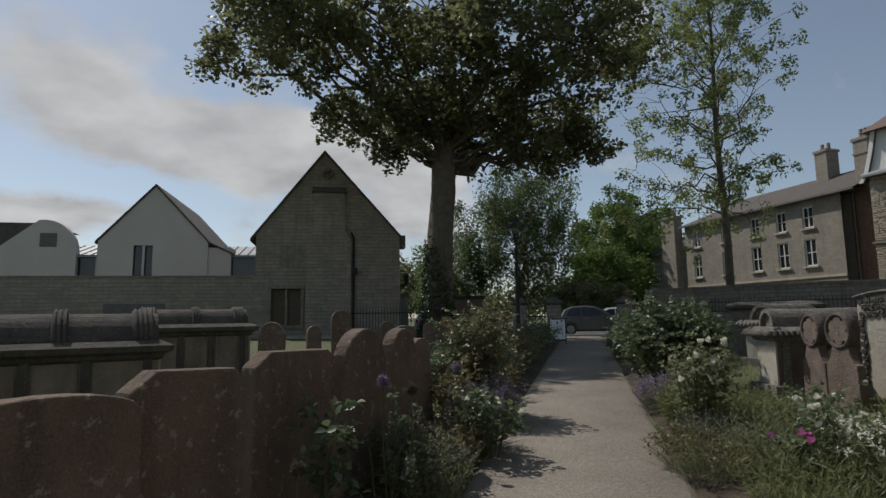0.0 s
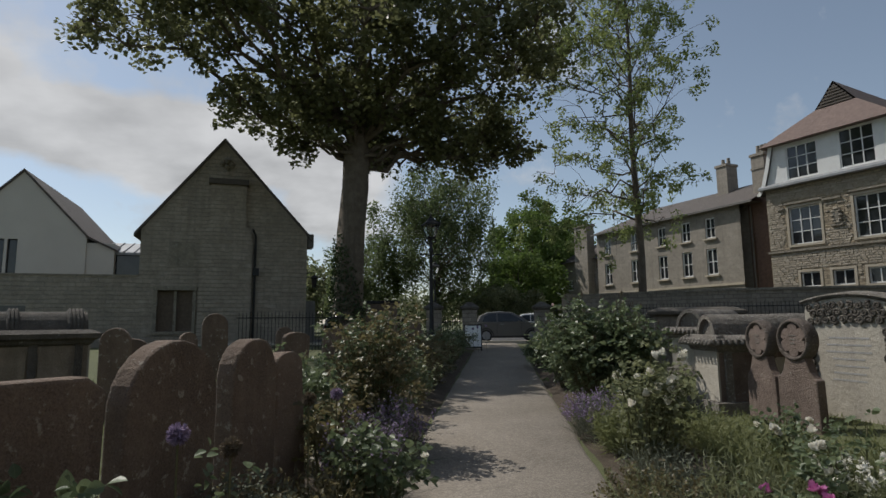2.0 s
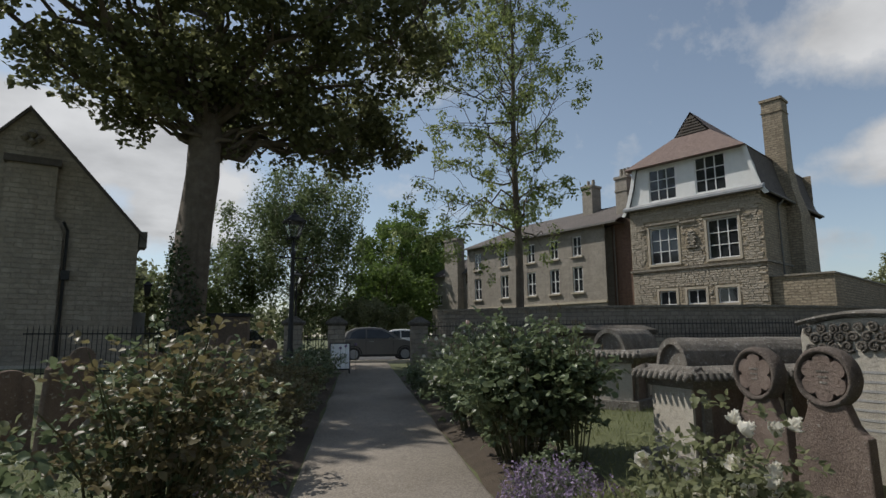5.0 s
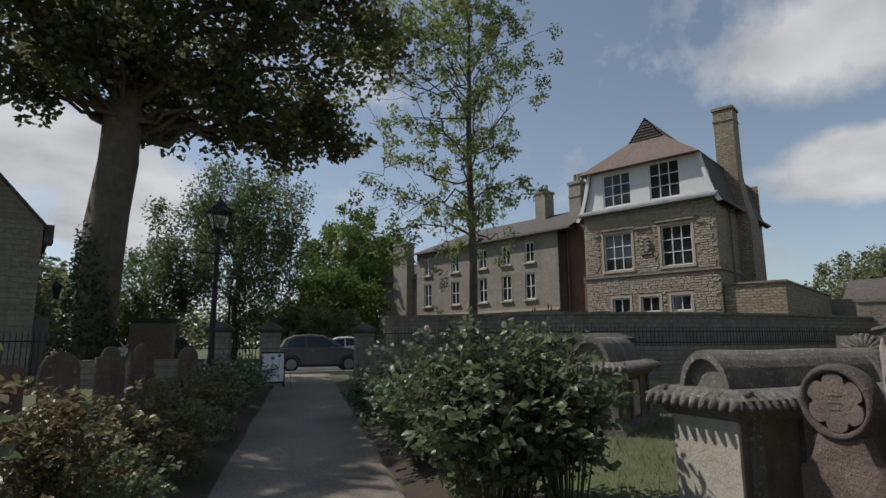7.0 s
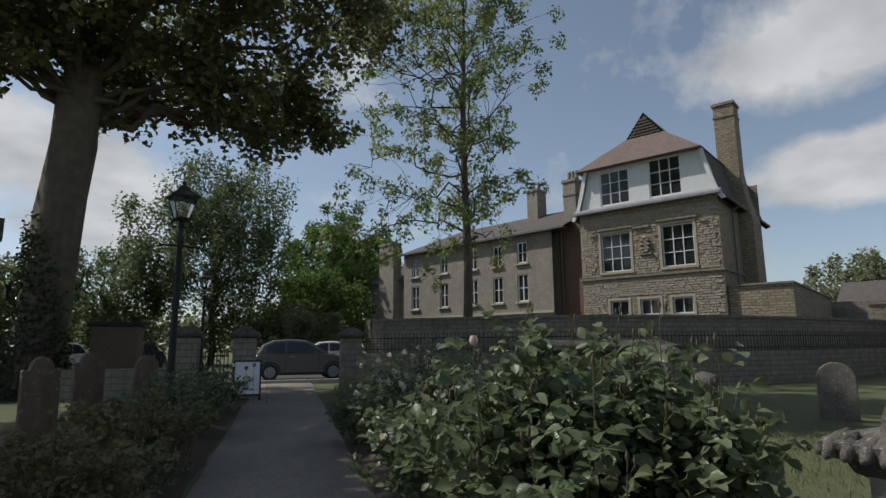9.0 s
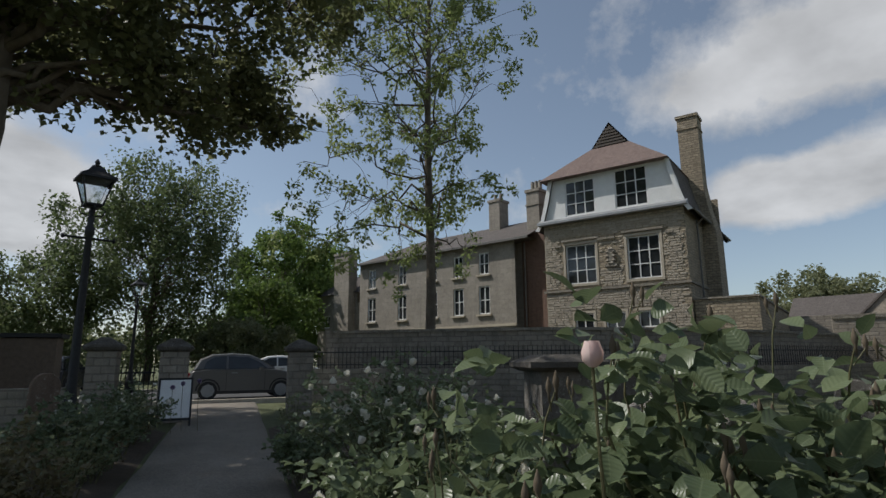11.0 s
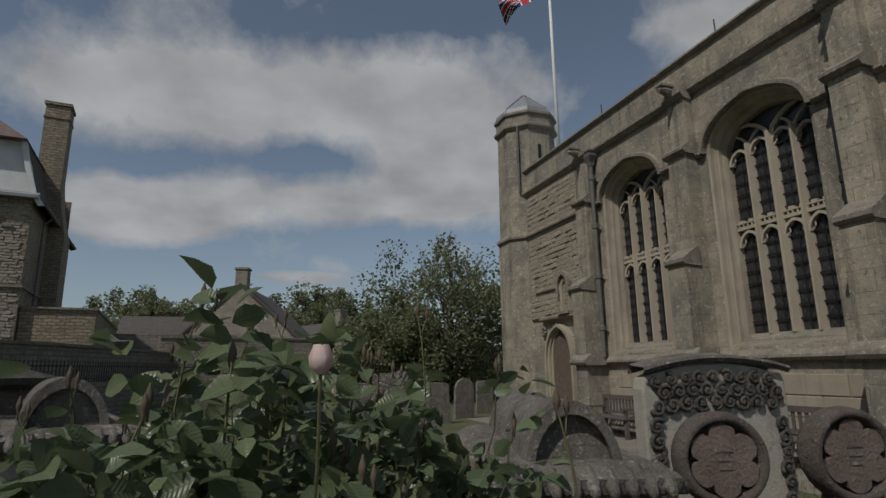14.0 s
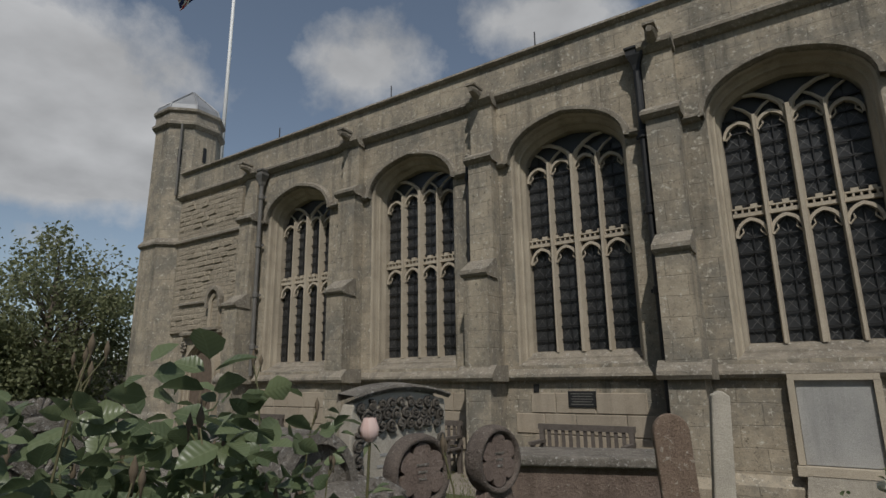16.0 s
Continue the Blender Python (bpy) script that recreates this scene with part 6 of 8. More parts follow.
def bloom_mesh(material, r, seed=0):
    """An open rose of overlapping cupped petals."""
    rng = np.random.default_rng(seed)
    g = Geo()
    for ring, (n, rad, lift, s) in enumerate(((6, 0.75, 0.0, 0.75), (6, 0.5, 0.25, 0.65), (5, 0.28, 0.45, 0.5), (3, 0.1, 0.55, 0.4))):
        for k in range(n):
            a = 2 * math.pi * (k + ring * 0.5) / n + rng.uniform(-0.15, 0.15)
            c, sn = math.cos(a), math.sin(a)
            w = s * r * 0.75
            rows = []
            for u, up in ((0.0, 0.0), (0.6, 0.12), (1.0, 0.42 + 0.2 * ring)):
                ctr = Vector((c, sn, 0)) * r * (rad * u + 0.04) + Vector((0, 0, r * (lift * 0.6 + up)))
                t = Vector((-sn, c, 0)) * w * (0.35 + 0.75 * u if u < 1 else 0.8)
                rows.append([ctr - t + Vector((0, 0, r * 0.12 * u)), ctr, ctr + t + Vector((0, 0, r * 0.12 * u))])
            g.loft(rows, False, False)
    return g.mesh("bloom", M[material], True)


def spikes(name, x, y, wide, deep, high, label, seed, count, stem_mat, tip_mat=None, tip=0.12, leaf=0.05, category="plant"):
    """A clump of thin upright stems with narrow leaves, some with flower spikes."""
    rng = np.random.default_rng(seed)
    b = thing(name, pose(x, y, land(x, y)), label, category)
    P, A, S, T, W = [], [], [], [], []
    for k in range(count):
        a, r = rng.uniform(0, 2 * math.pi), rng.uniform(0, 1) ** 0.5
        foot = np.array([wide * r * math.cos(a) * 0.6, deep * r * math.sin(a) * 0.6, 0])
        top = np.array([wide * r * math.cos(a), deep * r * math.sin(a), high * rng.uniform(0.55, 1.0) * (1 - 0.25 * r)]) + rng.normal(size=3) * 0.03
        d = top - foot
        n = max(5, int(np.linalg.norm(d) / 0.04))
        for t in np.linspace(0.15, 0.95, n):
            P.append(foot + d * t)
            A.append(d / np.linalg.norm(d) + rng.normal(size=3) * 0.75)
            S.append(leaf * rng.uniform(0.7, 1.4))
            W.append(0.15)
        P.append(foot); A.append(d / np.linalg.norm(d)); S.append(np.linalg.norm(d)); W.append(0.016)
        if tip_mat and rng.random() < 0.6:
            for t in np.linspace(1 - tip / high, 1.02, 8):
                T.append(foot + d * t + rng.normal(size=3) * 0.008)
    P = np.array(P)
    ob = part("foliage", leaf_mesh("foliage", P, np.array(S), M[stem_mat], seed, 0.2, np.array(W)[:, None], 0.1, False, 0, np.array(A)), None, b)
    if T:
        part("flower_spike", leaf_mesh("flower_spike", np.array(T), 0.03, M[tip_mat], seed + 1, 0.2, 0.7), None, b)
    return b


sycamore()
ash()
leafy_tree(16.2, 49.0, 0.5, 15.5, 5.6, "tall weeping silver birch beyond the street", M["leaf_birch"], 11, 230, 130, 0.24, 0.28, 1.9, low=0.16, rough=1.1, clump_r=0.13)
leafy_tree(31.0, 58.5, 0.5, 15.0, 5.8, "broad green tree behind the car park", M["leaf_far"], 12, 150, 110, 0.36, 0.3)
leafy_tree(25.0, 51.0, 0.5, 8.0, 4.6, "bright green bushy tree behind the car park", M["leaf_far"], 13, 130, 100, 0.32, 0.2, low=0.02)
leafy_tree(10.2, 52.0, 0.5, 9.6, 4.2, "weeping olive-green birch beside the street", M["leaf_birch"], 14, 130, 110, 0.24, 0.2, 1.6, low=0.1)
leafy_tree(4.0, 64.0, 0.5, 8.0, 6.5, "round dark tree in the distance", M["leaf_olive"], 15, 120, 90, 0.45, 0.25, low=0.03)
leafy_tree(20.5, 45.0, 0.5, 4.2, 3.4, "clipped shrub mass beyond the car park", M["leaf_olive"], 16, 90, 110, 0.24, 0.1, low=0.0)
leafy_tree(38.0, 66.0, 0.5, 14.5, 6.5, "leafy tree behind the grey house", M["leaf_far"], 17, 140, 100, 0.42, 0.3, low=0.05)
leafy_tree(32.6, 0.2, 0.2, 8.6, 4.2, "gnarled olive-leaved tree beside the church turret", M["leaf_olive"], 18, 190, 120, 0.19, 0.28, 0.6, low=0.04, clump_r=0.22)
leafy_tree(30.5, 4.0, 0.2, 4.6, 2.6, "lower branching tree in front of the church turret tree", M["leaf_olive"], 19, 130, 130, 0.17, 0.16, 0.5, low=0.03, clump_r=0.22)
leafy_tree(78.0, 24.5, 0, 11.0, 7.0, "distant rounded wood behind the cottage roofs", M["leaf_olive"], 20, 190, 130, 0.4, 0.3, low=0.02)
leafy_tree(76.0, 3.5, 0, 11.5, 7.0, "distant rounded wood behind the cottage gable", M["leaf_olive"], 21, 180, 120, 0.4, 0.3, low=0.02)
leafy_tree(56.0, 33.0, 0, 8.5, 4.0, "dark tree at the end of the long wall", M["leaf_olive"], 22, 90, 100, 0.4, 0.2, low=0.05)


def far_woods():
    rng = np.random.default_rng(40)
    pts = []
    for a in np.linspace(0, 2 * math.pi, 420):
        r = 150 + 25 * math.sin(a * 3) + rng.uniform(-12, 12)
        h = 9 + 4 * math.sin(a * 5 + 1) + 3 * math.sin(a * 13)
        pts.append((6 + r * math.cos(a), 20 + r * math.sin(a), h * 0.45))
    p = around(rng, pts, 5.5, 90)
    p[:, 2] = np.maximum(p[:, 2], 0.2)
    ob = part("far_woods", leaf_mesh("far_woods", p, 1.5, M["leaf_olive"], 40, 0.3, 0.8), None)
    tagged(ob, "belt of distant woods round the town", "woods", kind="stuff")


far_woods()

# rose bushes and borders, from the street end back to the start of the walk
rose_bush(0.78, 6.75, 0.42, 0.45, 1.18, "light green rose bush before the headstones", 67, 0.055, 1100, 18)
rose_bush(0.55, 7.7, 0.45, 0.5, 1.05, "leafy light green bush in the bed", 68, 0.062, 1400, 18, mat_leaf="leaf_olive")
rose_bush(1.25, 5.35, 0.3, 0.3, 0.72, "low green rose with one pale bloom", 69, 0.06, 620, 12, blooms=2, bloom_r=0.04)
rose_bush(5.95, 8.62, 0.5, 0.46, 1.56, "leafy rose bush with many spent buds", 70, 0.076, 2200, 26, buds=22)
rose_bush(5.62, 9.1, 0.86, 0.92, 1.63, "vigorous green rose bush with a pale pink bud", 51, 0.078, 6600, 70, buds=44)
rose_bush(7.95, 13.3, 1.15, 1.2, 1.5, "large dark rose bush dotted with small white blooms", 52, 0.062, 5200, 60, blooms=80, bloom_r=0.05, detail=False)
rose_bush(6.3, 10.9, 0.75, 0.8, 1.28, "dark rose bush with small white blooms beside the path", 50, 0.066, 3600, 44, blooms=24, bloom_r=0.042)
rose_bush(3.72, 5.55, 0.38, 0.38, 1.22, "white rose bush in full bloom beside the path", 53, 0.045, 2000, 22, mat_leaf="leaf_olive", blooms=26, bloom_r=0.05)
rose_bush(1.62, 7.55, 0.62, 0.72, 1.6, "tall rose bush with young bronze shoots", 54, 0.05, 3800, 40, mat_leaf="leaf_rose")
rose_bush(1.55, 7.35, 0.55, 0.55, 1.82, "bronze-leaved rose shoots rising through the bush", 55, 0.048, 1700, 26, mat_leaf="leaf_rose_red")
rose_bush(1.0, 6.1, 0.4, 0.45, 0.95, "low green rose bush beside the headstones", 56, 0.048, 800, 16, mat_leaf="leaf_rose_red")
rose_bush(2.55, 10.4, 0.5, 0.6, 1.2, "bronze rose bush with glossy leaves beside the path", 57, 0.05, 2600, 26, mat_leaf="leaf_rose_red", blooms=5, bloom_r=0.035)
rose_bush(3.5, 12.4, 0.6, 0.9, 1.0, "dark bronze rose bush beside the path", 58, 0.05, 2600, 26, mat_leaf="leaf_rose_red")
rose_bush(4.5, 14.6, 0.65, 1.0, 1.05, "dark rose bush with reddish leaves beside the path", 59, 0.055, 2400, 26, mat_leaf="leaf_rose_red")
rose_bush(5.6, 16.8, 0.65, 1.0, 1.05, "dark green rose bush beside the path", 60, 0.06, 2200, 24, blooms=4)
rose_bush(6.9, 19.4, 0.7, 1.0, 1.0, "rose bush with pale blooms near the gate", 61, 0.06, 2200, 24, blooms=14, bloom_r=0.05)
rose_bush(7.75, 14.8, 0.5, 0.5, 0.7, "dark round shrub beside the path", 62, 0.05, 1800, 18)
rose_bush(0.05, 4.05, 0.3, 0.3, 0.95, "young rose with sunlit leaves before the headstones", 64, 0.055, 120, 4)
rose_bush(-0.38, 3.55, 0.12, 0.12, 1.12, "thin climbing shoots against a headstone", 65, 0.065, 260, 6)
rose_bush(0.55, 4.75, 0.35, 0.5, 0.55, "low dark foliage before the headstones", 66, 0.045, 420, 12, mat_leaf="leaf_rose_red")
spikes("purple_flowers", 1.2, 5.8, 0.34, 0.5, 0.78, "clump of purple border flowers", 71, 240, "leaf_grey", "petal_purple", 0.2)
spikes("lavender", 1.72, 6.85, 0.34, 0.5, 0.68, "grey-green lavender spilling on the path edge", 72, 260, "leaf_grey", "petal_purple", 0.1)
spikes("border_plant", 0.42, 4.2, 0.36, 0.55, 0.62, "feathery grey-green border plant", 73, 260, "leaf_olive", "leaf_grey", 0.08)
spikes("border_plant", 0.3, 4.6, 0.34, 0.5, 0.7, "brown-stemmed feathery border plant before the headstones", 79, 240, "leaf_rose_red", "leaf_grey", 0.1)
spikes("border_plant", 0.78, 5.1, 0.32, 0.5, 0.6, "brown-green border plant beside the path", 74, 220, "leaf_rose_red", None)
spikes("lavender", 4.35, 7.2, 0.42, 0.5, 0.58, "lavender clump beside the path", 75, 300, "leaf_grey", "petal_purple", 0.1)
spikes("border_grass", 4.2, 6.3, 0.42, 0.5, 0.6, "bright grassy border clump beside the path", 76, 420, "grass_blade", None, leaf=0.1)
spikes("lavender", 3.6, 5.15, 0.32, 0.5, 0.5, "green lavender clump at the path edge", 77, 300, "leaf_grey", None)
spikes("border_plant", 2.95, 4.35, 0.4, 0.6, 0.48, "brownish border plant at the path edge", 78, 300, "leaf_olive", "leaf_rose_red", 0.1)
for k, (x, y, w, d, h, m1) in enumerate(((3.6, 4.1, 0.5, 0.6, 0.62, "leaf_olive"), (4.4, 4.9, 0.55, 0.6, 0.6, "grass_blade"), (4.2, 3.5, 0.6, 0.6, 0.6, "leaf_olive"), (5.0, 4.2, 0.6, 0.6, 0.5, "grass_blade"),
                                          (4.9, 6.1, 0.5, 0.5, 0.55, "grass_blade"), (3.0, 3.1, 0.5, 0.6, 0.5, "grass_blade"), (3.5, 2.3, 0.6, 0.6, 0.5, "leaf_olive"))):
    spikes("meadow_plant", x, y, w, d, h, "loose wild-garden planting of mixed green stems", 80 + k, 260, m1, "petal_white" if k == 2 else None, 0.04, 0.07)
rose_bush(4.1, 3.9, 0.4, 0.4, 0.72, "low rose with white blooms in the wild planting", 95, 0.045, 700, 14, blooms=9, bloom_r=0.042)
rose_bush(4.7, 4.9, 0.3, 0.3, 0.6, "low rose with small white blooms", 96, 0.045, 500, 12, blooms=7, bloom_r=0.04)
rose_bush(3.55, 3.85, 0.22, 0.22, 0.66, "small rose with magenta blooms", 97, 0.045, 300, 8, blooms=4, bloom_mat="petal_magenta", bloom_r=0.045)


# low fill along both edges of the path
for k, y in enumerate(np.arange(7.9, 20.5, 0.95)):
    x = path_x(y) - 1.32 / 0.911
    rose_bush(x, y, 0.34, 0.5, 0.5 + 0.2 * (k % 3), "low leafy border planting at the path edge", 110 + k, 0.05, 520, 9, mat_leaf=("leaf_rose", "leaf_rose_red", "leaf_olive")[k % 3], detail=False, name="border_shrub")
for k, y in enumerate((7.6, 10.0, 12.0, 14.0, 16.2, 18.4)):
    x = path_x(y) + 1.4 / 0.911
    rose_bush(x, y, 0.34, 0.5, 0.5 + 0.15 * (k % 3), "low dark border planting at the path edge", 140 + k, 0.05, 520, 9, mat_leaf=("leaf_rose", "leaf_olive")[k % 2], detail=False, name="border_shrub")


def alliums():
    for k, (x, y, z, m1) in enumerate(((0.05, 3.85, 1.0, "petal_purple"), (0.26, 3.85, 0.93, "seedhead"), (0.7, 5.0, 0.95, "seedhead"), (0.95, 5.5, 0.9, "petal_purple"), (-0.5, 3.05, 0.62, "seedhead"), (8.3, 20.6, 0.95, "petal_purple"), (8.0, 20.3, 0.9, "petal_purple"), (8.55, 20.4, 1.0, "petal_purple"))):
        rng = np.random.default_rng(k)
        g0 = land(x, y)
        a = thing("allium", pose(x, y, g0), "round allium head on a thin stalk", "flower", "alliums in the border")
        part("stalk", Geo().tube([(0.04, 0.02, 0), (0.0, 0, z * 0.5), (0, 0, z)], 0.005, 5), M["stem"], a)
        d = rng.normal(size=(260, 3))
        d /= np.linalg.norm(d, axis=1)[:, None]
        part("flower_head", leaf_mesh("flower_head", np.array([0, 0, z]) + d * 0.015, 0.05, M[m1], k, 0.0, 0.3, 0.1, False, 0, d * 3), None, a)


alliums()


def rose_bud():
    """The pale pink rose that stands above its bush."""
    b = thing("rose_bud", pose(4.83, 9.03, 1.75) @ Matrix.Scale(0.78, 4), "single pale pink half-open rose", "rose")
    rng = np.random.default_rng(3)
    g = Geo()
    for k in range(5):
        a = 2 * math.pi * k / 5
        rings = []
        for z, r, w in ((0.0, 0.008, 0.5), (0.015, 0.024, 0.75), (0.035, 0.026, 0.8), (0.055, 0.019, 0.7), (0.062, 0.017, 0.4)):
            rings.append([(r * math.cos(a + t * w) + 0.0006 * k, r * math.sin(a + t * w), z) for t in np.linspace(-1.2, 1.2, 6)])
        g.loft(rings, False, False)
    g.turned([(0.006, 0.0), (0.02, 0.018), (0.02, 0.04), (0.004, 0.06)], 10)
    part("petals", g, M["petal_pink"], b, smooth=True)
    part("sepals", leaf_mesh("sepals", [(0.008 * math.cos(a), 0.008 * math.sin(a), 0.0) for a in (0, 1.26, 2.5, 3.8, 5.0)], 0.04, M["leaf_rose"], 2, 0.1, 0.35), None, b)
    part("stalk", Geo().tube([(0, 0, 0.0), (0.01, 0.0, -0.2), (0.1, 0.03, -0.7), (0.3, 0.05, -1.5)], [0.004, 0.004, 0.006, 0.008], 6), M["stem"], b)


rose_bud()


def turf():
    """Short grass blades over the lawns beside the path."""
    rng = np.random.default_rng(77)
    n = 90000
    xy = np.stack([rng.uniform(-7, 13, n), rng.uniform(-1.5, 16, n)], 1)
    off = (xy[:, 0] - (1.85 + (xy[:, 1] - 4.58) * 0.452)) * 0.911
    ok = ((off < -2.0) | (off > 2.2)) & (xy[:, 1] > 1.0)
    xy = xy[ok]
    z = np.array([land(a, b) for a, b in xy]) - 0.02
    aim = np.tile([0, 0, 2.0], (len(xy), 1)) + rng.normal(size=(len(xy), 3)) * 0.5
    ob = part("turf", leaf_mesh("turf", np.column_stack([xy, z]), rng.uniform(0.05, 0.11, len(xy)), M["grass_blade"], 9, 0.0, 0.12, 0.1, False, 0, aim), None)
    tagged(ob, "short churchyard grass blades", "grass", kind="stuff")


turf()


# ---- tombs and headstones ----
def bale_tomb(m, label, length=1.75, width=0.62, body_h=0.86, roll_r=0.25, base_z=-0.05, ribs=0, mat_body="tomb", mat_end="tomb_pale", hollow=True, lobed=True):
    """A chest tomb with a half-round bale on top, its cornice carved in short lobes. The end face lies at x = 0, the bale runs along +x."""
    t = thing("chest_tomb", m, label, "tomb")
    w = width / 2
    part("base_slab", Geo().box((length / 2, 0, 0.06), (length + 0.24, width + 0.24, 0.22)), M[mat_body], t)
    body = part("chest", Geo().box((length / 2, 0, body_h / 2 + 0.1), (length, width, body_h - 0.1)), M["tomb_red" if lobed else "tomb_ochre"], t)
    part("end_panel", Geo().box((-0.012, 0, body_h / 2 + 0.08), (0.03, width * 0.98, body_h - 0.12)), M[mat_end], t, "pale stone end panel")
    pil = Geo().box((0, 0, 0), (0.1, 0.045, body_h - 0.16)).mesh("pilaster", M[mat_body])
    for x in (0.12, length * 0.36, length * 0.64, length - 0.12):
        for s in (-1, 1):
            part("pilaster", pil, None, t, m=pose(x, s * (w + 0.012), body_h / 2 + 0.08))
    pan = Geo().prism([(-0.2, -0.26), (0.2, -0.26), (0.2, 0.2), (0.1, 0.27), (-0.1, 0.27), (-0.2, 0.2)], -0.015, 0.015, "y").mesh("side_panel", M[mat_end])
    if not lobed:
        pan = Geo().box((0, 0, 0), (length * 0.2, 0.03, body_h * 0.62)).mesh("side_panel", M["tomb_ochre"])
        for f in (0.225, 0.775):
            for s in (-1, 1):
                part("side_panel", pan, None, t, m=pose(length * f, s * (w + 0.004), body_h / 2 + 0.06))
    for s in (-1, 1):
        part("side_panel", pan, None, t, m=pose(length / 2, s * (w + 0.004), body_h / 2 + 0.06))
    z = body_h
    part("cornice", Geo().loft([[(length / 2 + a * (length / 2 + e), b * (w + e), z + dz) for a, b in ((-1, -1), (1, -1), (1, 1), (-1, 1))] for e, dz in ((0.0, -0.03), (0.05, 0.0), (0.07, 0.05), (0.14, 0.08), (0.16, 0.15), (0.03, 0.21))]), M[mat_body], t)
    # lobed edge of the cornice
    lobe = Geo().loft([[(0.034 * math.cos(a) * s, o, 0.05 * math.sin(a) * s + dz) for a in np.linspace(0, 2 * math.pi, 8, endpoint=False)] for o, s, dz in ((-0.16, 0.7, 0.05), (-0.06, 1.0, 0.02), (0.02, 1.0, -0.015), (0.06, 0.5, -0.04))]).mesh("lobe", M[mat_body], True)
    n = int((length + 0.3) / 0.085) if lobed else 0
    for k in range(n):
        x = -0.14 + (length + 0.28) * (k + 0.5) / n
        for s in (-1, 1):
            part("lobe", lobe, None, t, m=pose(x, s * (w + 0.14), z + 0.13, 0, 0, 0 if s > 0 else 180))
    n = int((width + 0.3) / 0.085) if lobed else 0
    for k in range(n):
        y = -w - 0.14 + (width + 0.28) * (k + 0.5) / n
        part("lobe", lobe, None, t, m=pose(-0.14, y, z + 0.13, 0, 0, 90))
    # the bale
    zb = z + 0.14
    arc = [(-roll_r * math.cos(a), roll_r * (1.45 if lobed else 1.12) * math.sin(a)) for a in np.linspace(0, math.pi, 15)]
    inn = [(y * 0.82, q * 0.82) for y, q in arc]
    x0, x1 = 0.02, length * 0.98
    bale = Geo()
    rings = []
    xs = np.linspace(x0 + 0.04, x1, 110 if ribs else 8)
    for x in xs:
        sw = 1.0
        if ribs:
            for c, wide in ((0.06, 0.07), (0.5, 0.035), (0.94, 0.07)):
                d = abs((x - x0) / (x1 - x0) - c)
                if d < wide:
                    sw = 1.13 + 0.04 * math.cos(d * 230)
        else:
            sw = 1.0 + 0.012 * math.sin(x * 30)
        rings.append([(x, y * sw, zb + q * sw) for y, q in arc])
    bale.loft(rings, False, True)
    part("bale", bale, M[mat_body], t, "rounded stone bale on the lid", smooth=False)
    rim = Geo().loft([[(x0 - 0.02, y, zb + q) for y, q in arc], [(x0 + 0.06, y, zb + q) for y, q in arc], [(x0 + 0.06, y, zb + q) for y, q in inn], [(x0 - 0.02, y, zb + q) for y, q in inn], [(x0 - 0.02, y, zb + q) for y, q in arc]], False, False)
    part("rim", rim, M[mat_body], t)
    for k in range(0 if hollow else 7):
        a = math.pi * (k + 0.5) / 7
        shell = Geo().tube([(x0 + 0.02, 0, zb + 0.02), (x0 + 0.0, -roll_r * 0.72 * math.cos(a), zb + roll_r * 0.8 * math.sin(a))], [0.02, 0.035], 6)
        part("shell_flute", shell, M[mat_body], t)
    return t


right_tomb = bale_tomb(pose(6.5, 7.66, land(6.5, 7.66) - 0.03, 0, 0, -15), "mossy bale tomb with lobed cornice and pale end", 1.85, 0.62, 0.86, 0.245)
# these two take the darker stone so their shaded sides are in the colour
bale_tomb(pose(-2.62, 7.55, land(-3, 7) - 0.02, 0, 0, 202), "dark bale tomb with banded roll and moulded cornice", 2.1, 0.8, 0.98, 0.36, ribs=1, mat_body="tomb_dark", hollow=False, lobed=False)
bale_tomb(pose(-2.15, 11.6, land(-2, 11) - 0.02, 0, 0, 200), "tall bale tomb with carved pilasters", 1.9, 0.85, 1.08, 0.31, ribs=1, mat_body="tomb_dark", hollow=False, lobed=False)
bale_tomb(pose(10.1, 7.75, land(10, 7.7) - 0.03, 0, 0, -8), "carved chest tomb with shell-topped arch", 1.7, 0.8, 0.52, 0.4, hollow=False)
bale_tomb(pose(8.9, 10.6, land(9, 10.6) - 0.05, 0, 0, 20), "dark weathered bale tomb behind the roses", 1.9, 0.8, 0.8, 0.3)


def shell_top():
    t = thing("tomb_finial", pose(10.5, 7.7, land(10.5, 7.7) + 1.16, 0, 0, -98), "carved scallop shell crowning a tomb", "tomb ornament")
    for k in range(11):
        a = math.pi * k / 10
        g = Geo().tube([(0, 0, 0.02), (-0.12 * math.cos(a), 0, 0.02 + 0.1 * math.sin(a)), (-0.24 * math.cos(a), -0.03, 0.02 + 0.2 * math.sin(a))], [0.02, 0.035, 0.03], 6)
        part("flute", g, M["tomb"], t, smooth=True)
    part("backing", Geo().box((0, 0.03, 0.1), (0.6, 0.06, 0.2)), M["tomb"], t)


shell_top()


def dark_tomb(x, y, rz, top):
    t = thing("chest_tomb", pose(x, y, land(x, y), 0, 0, rz), "dark moss-topped chest tomb by the boundary wall", "tomb")
    part("chest", Geo().box((0, 0, top * 0.42), (1.9, 0.9, top * 0.84)), M["tomb"], t)
    part("lid", Geo().loft([[(a * w, b * d, z) for a, b in ((-1, -1), (1, -1), (1, 1), (-1, 1))] for w, d, z in ((1.0, 0.5, top * 0.84), (1.12, 0.6, top * 0.88), (1.12, 0.6, top * 0.93), (0.85, 0.4, top))]), M["tomb_dark"], t)


dark_tomb(10.9, 12.6, -38, 1.38)


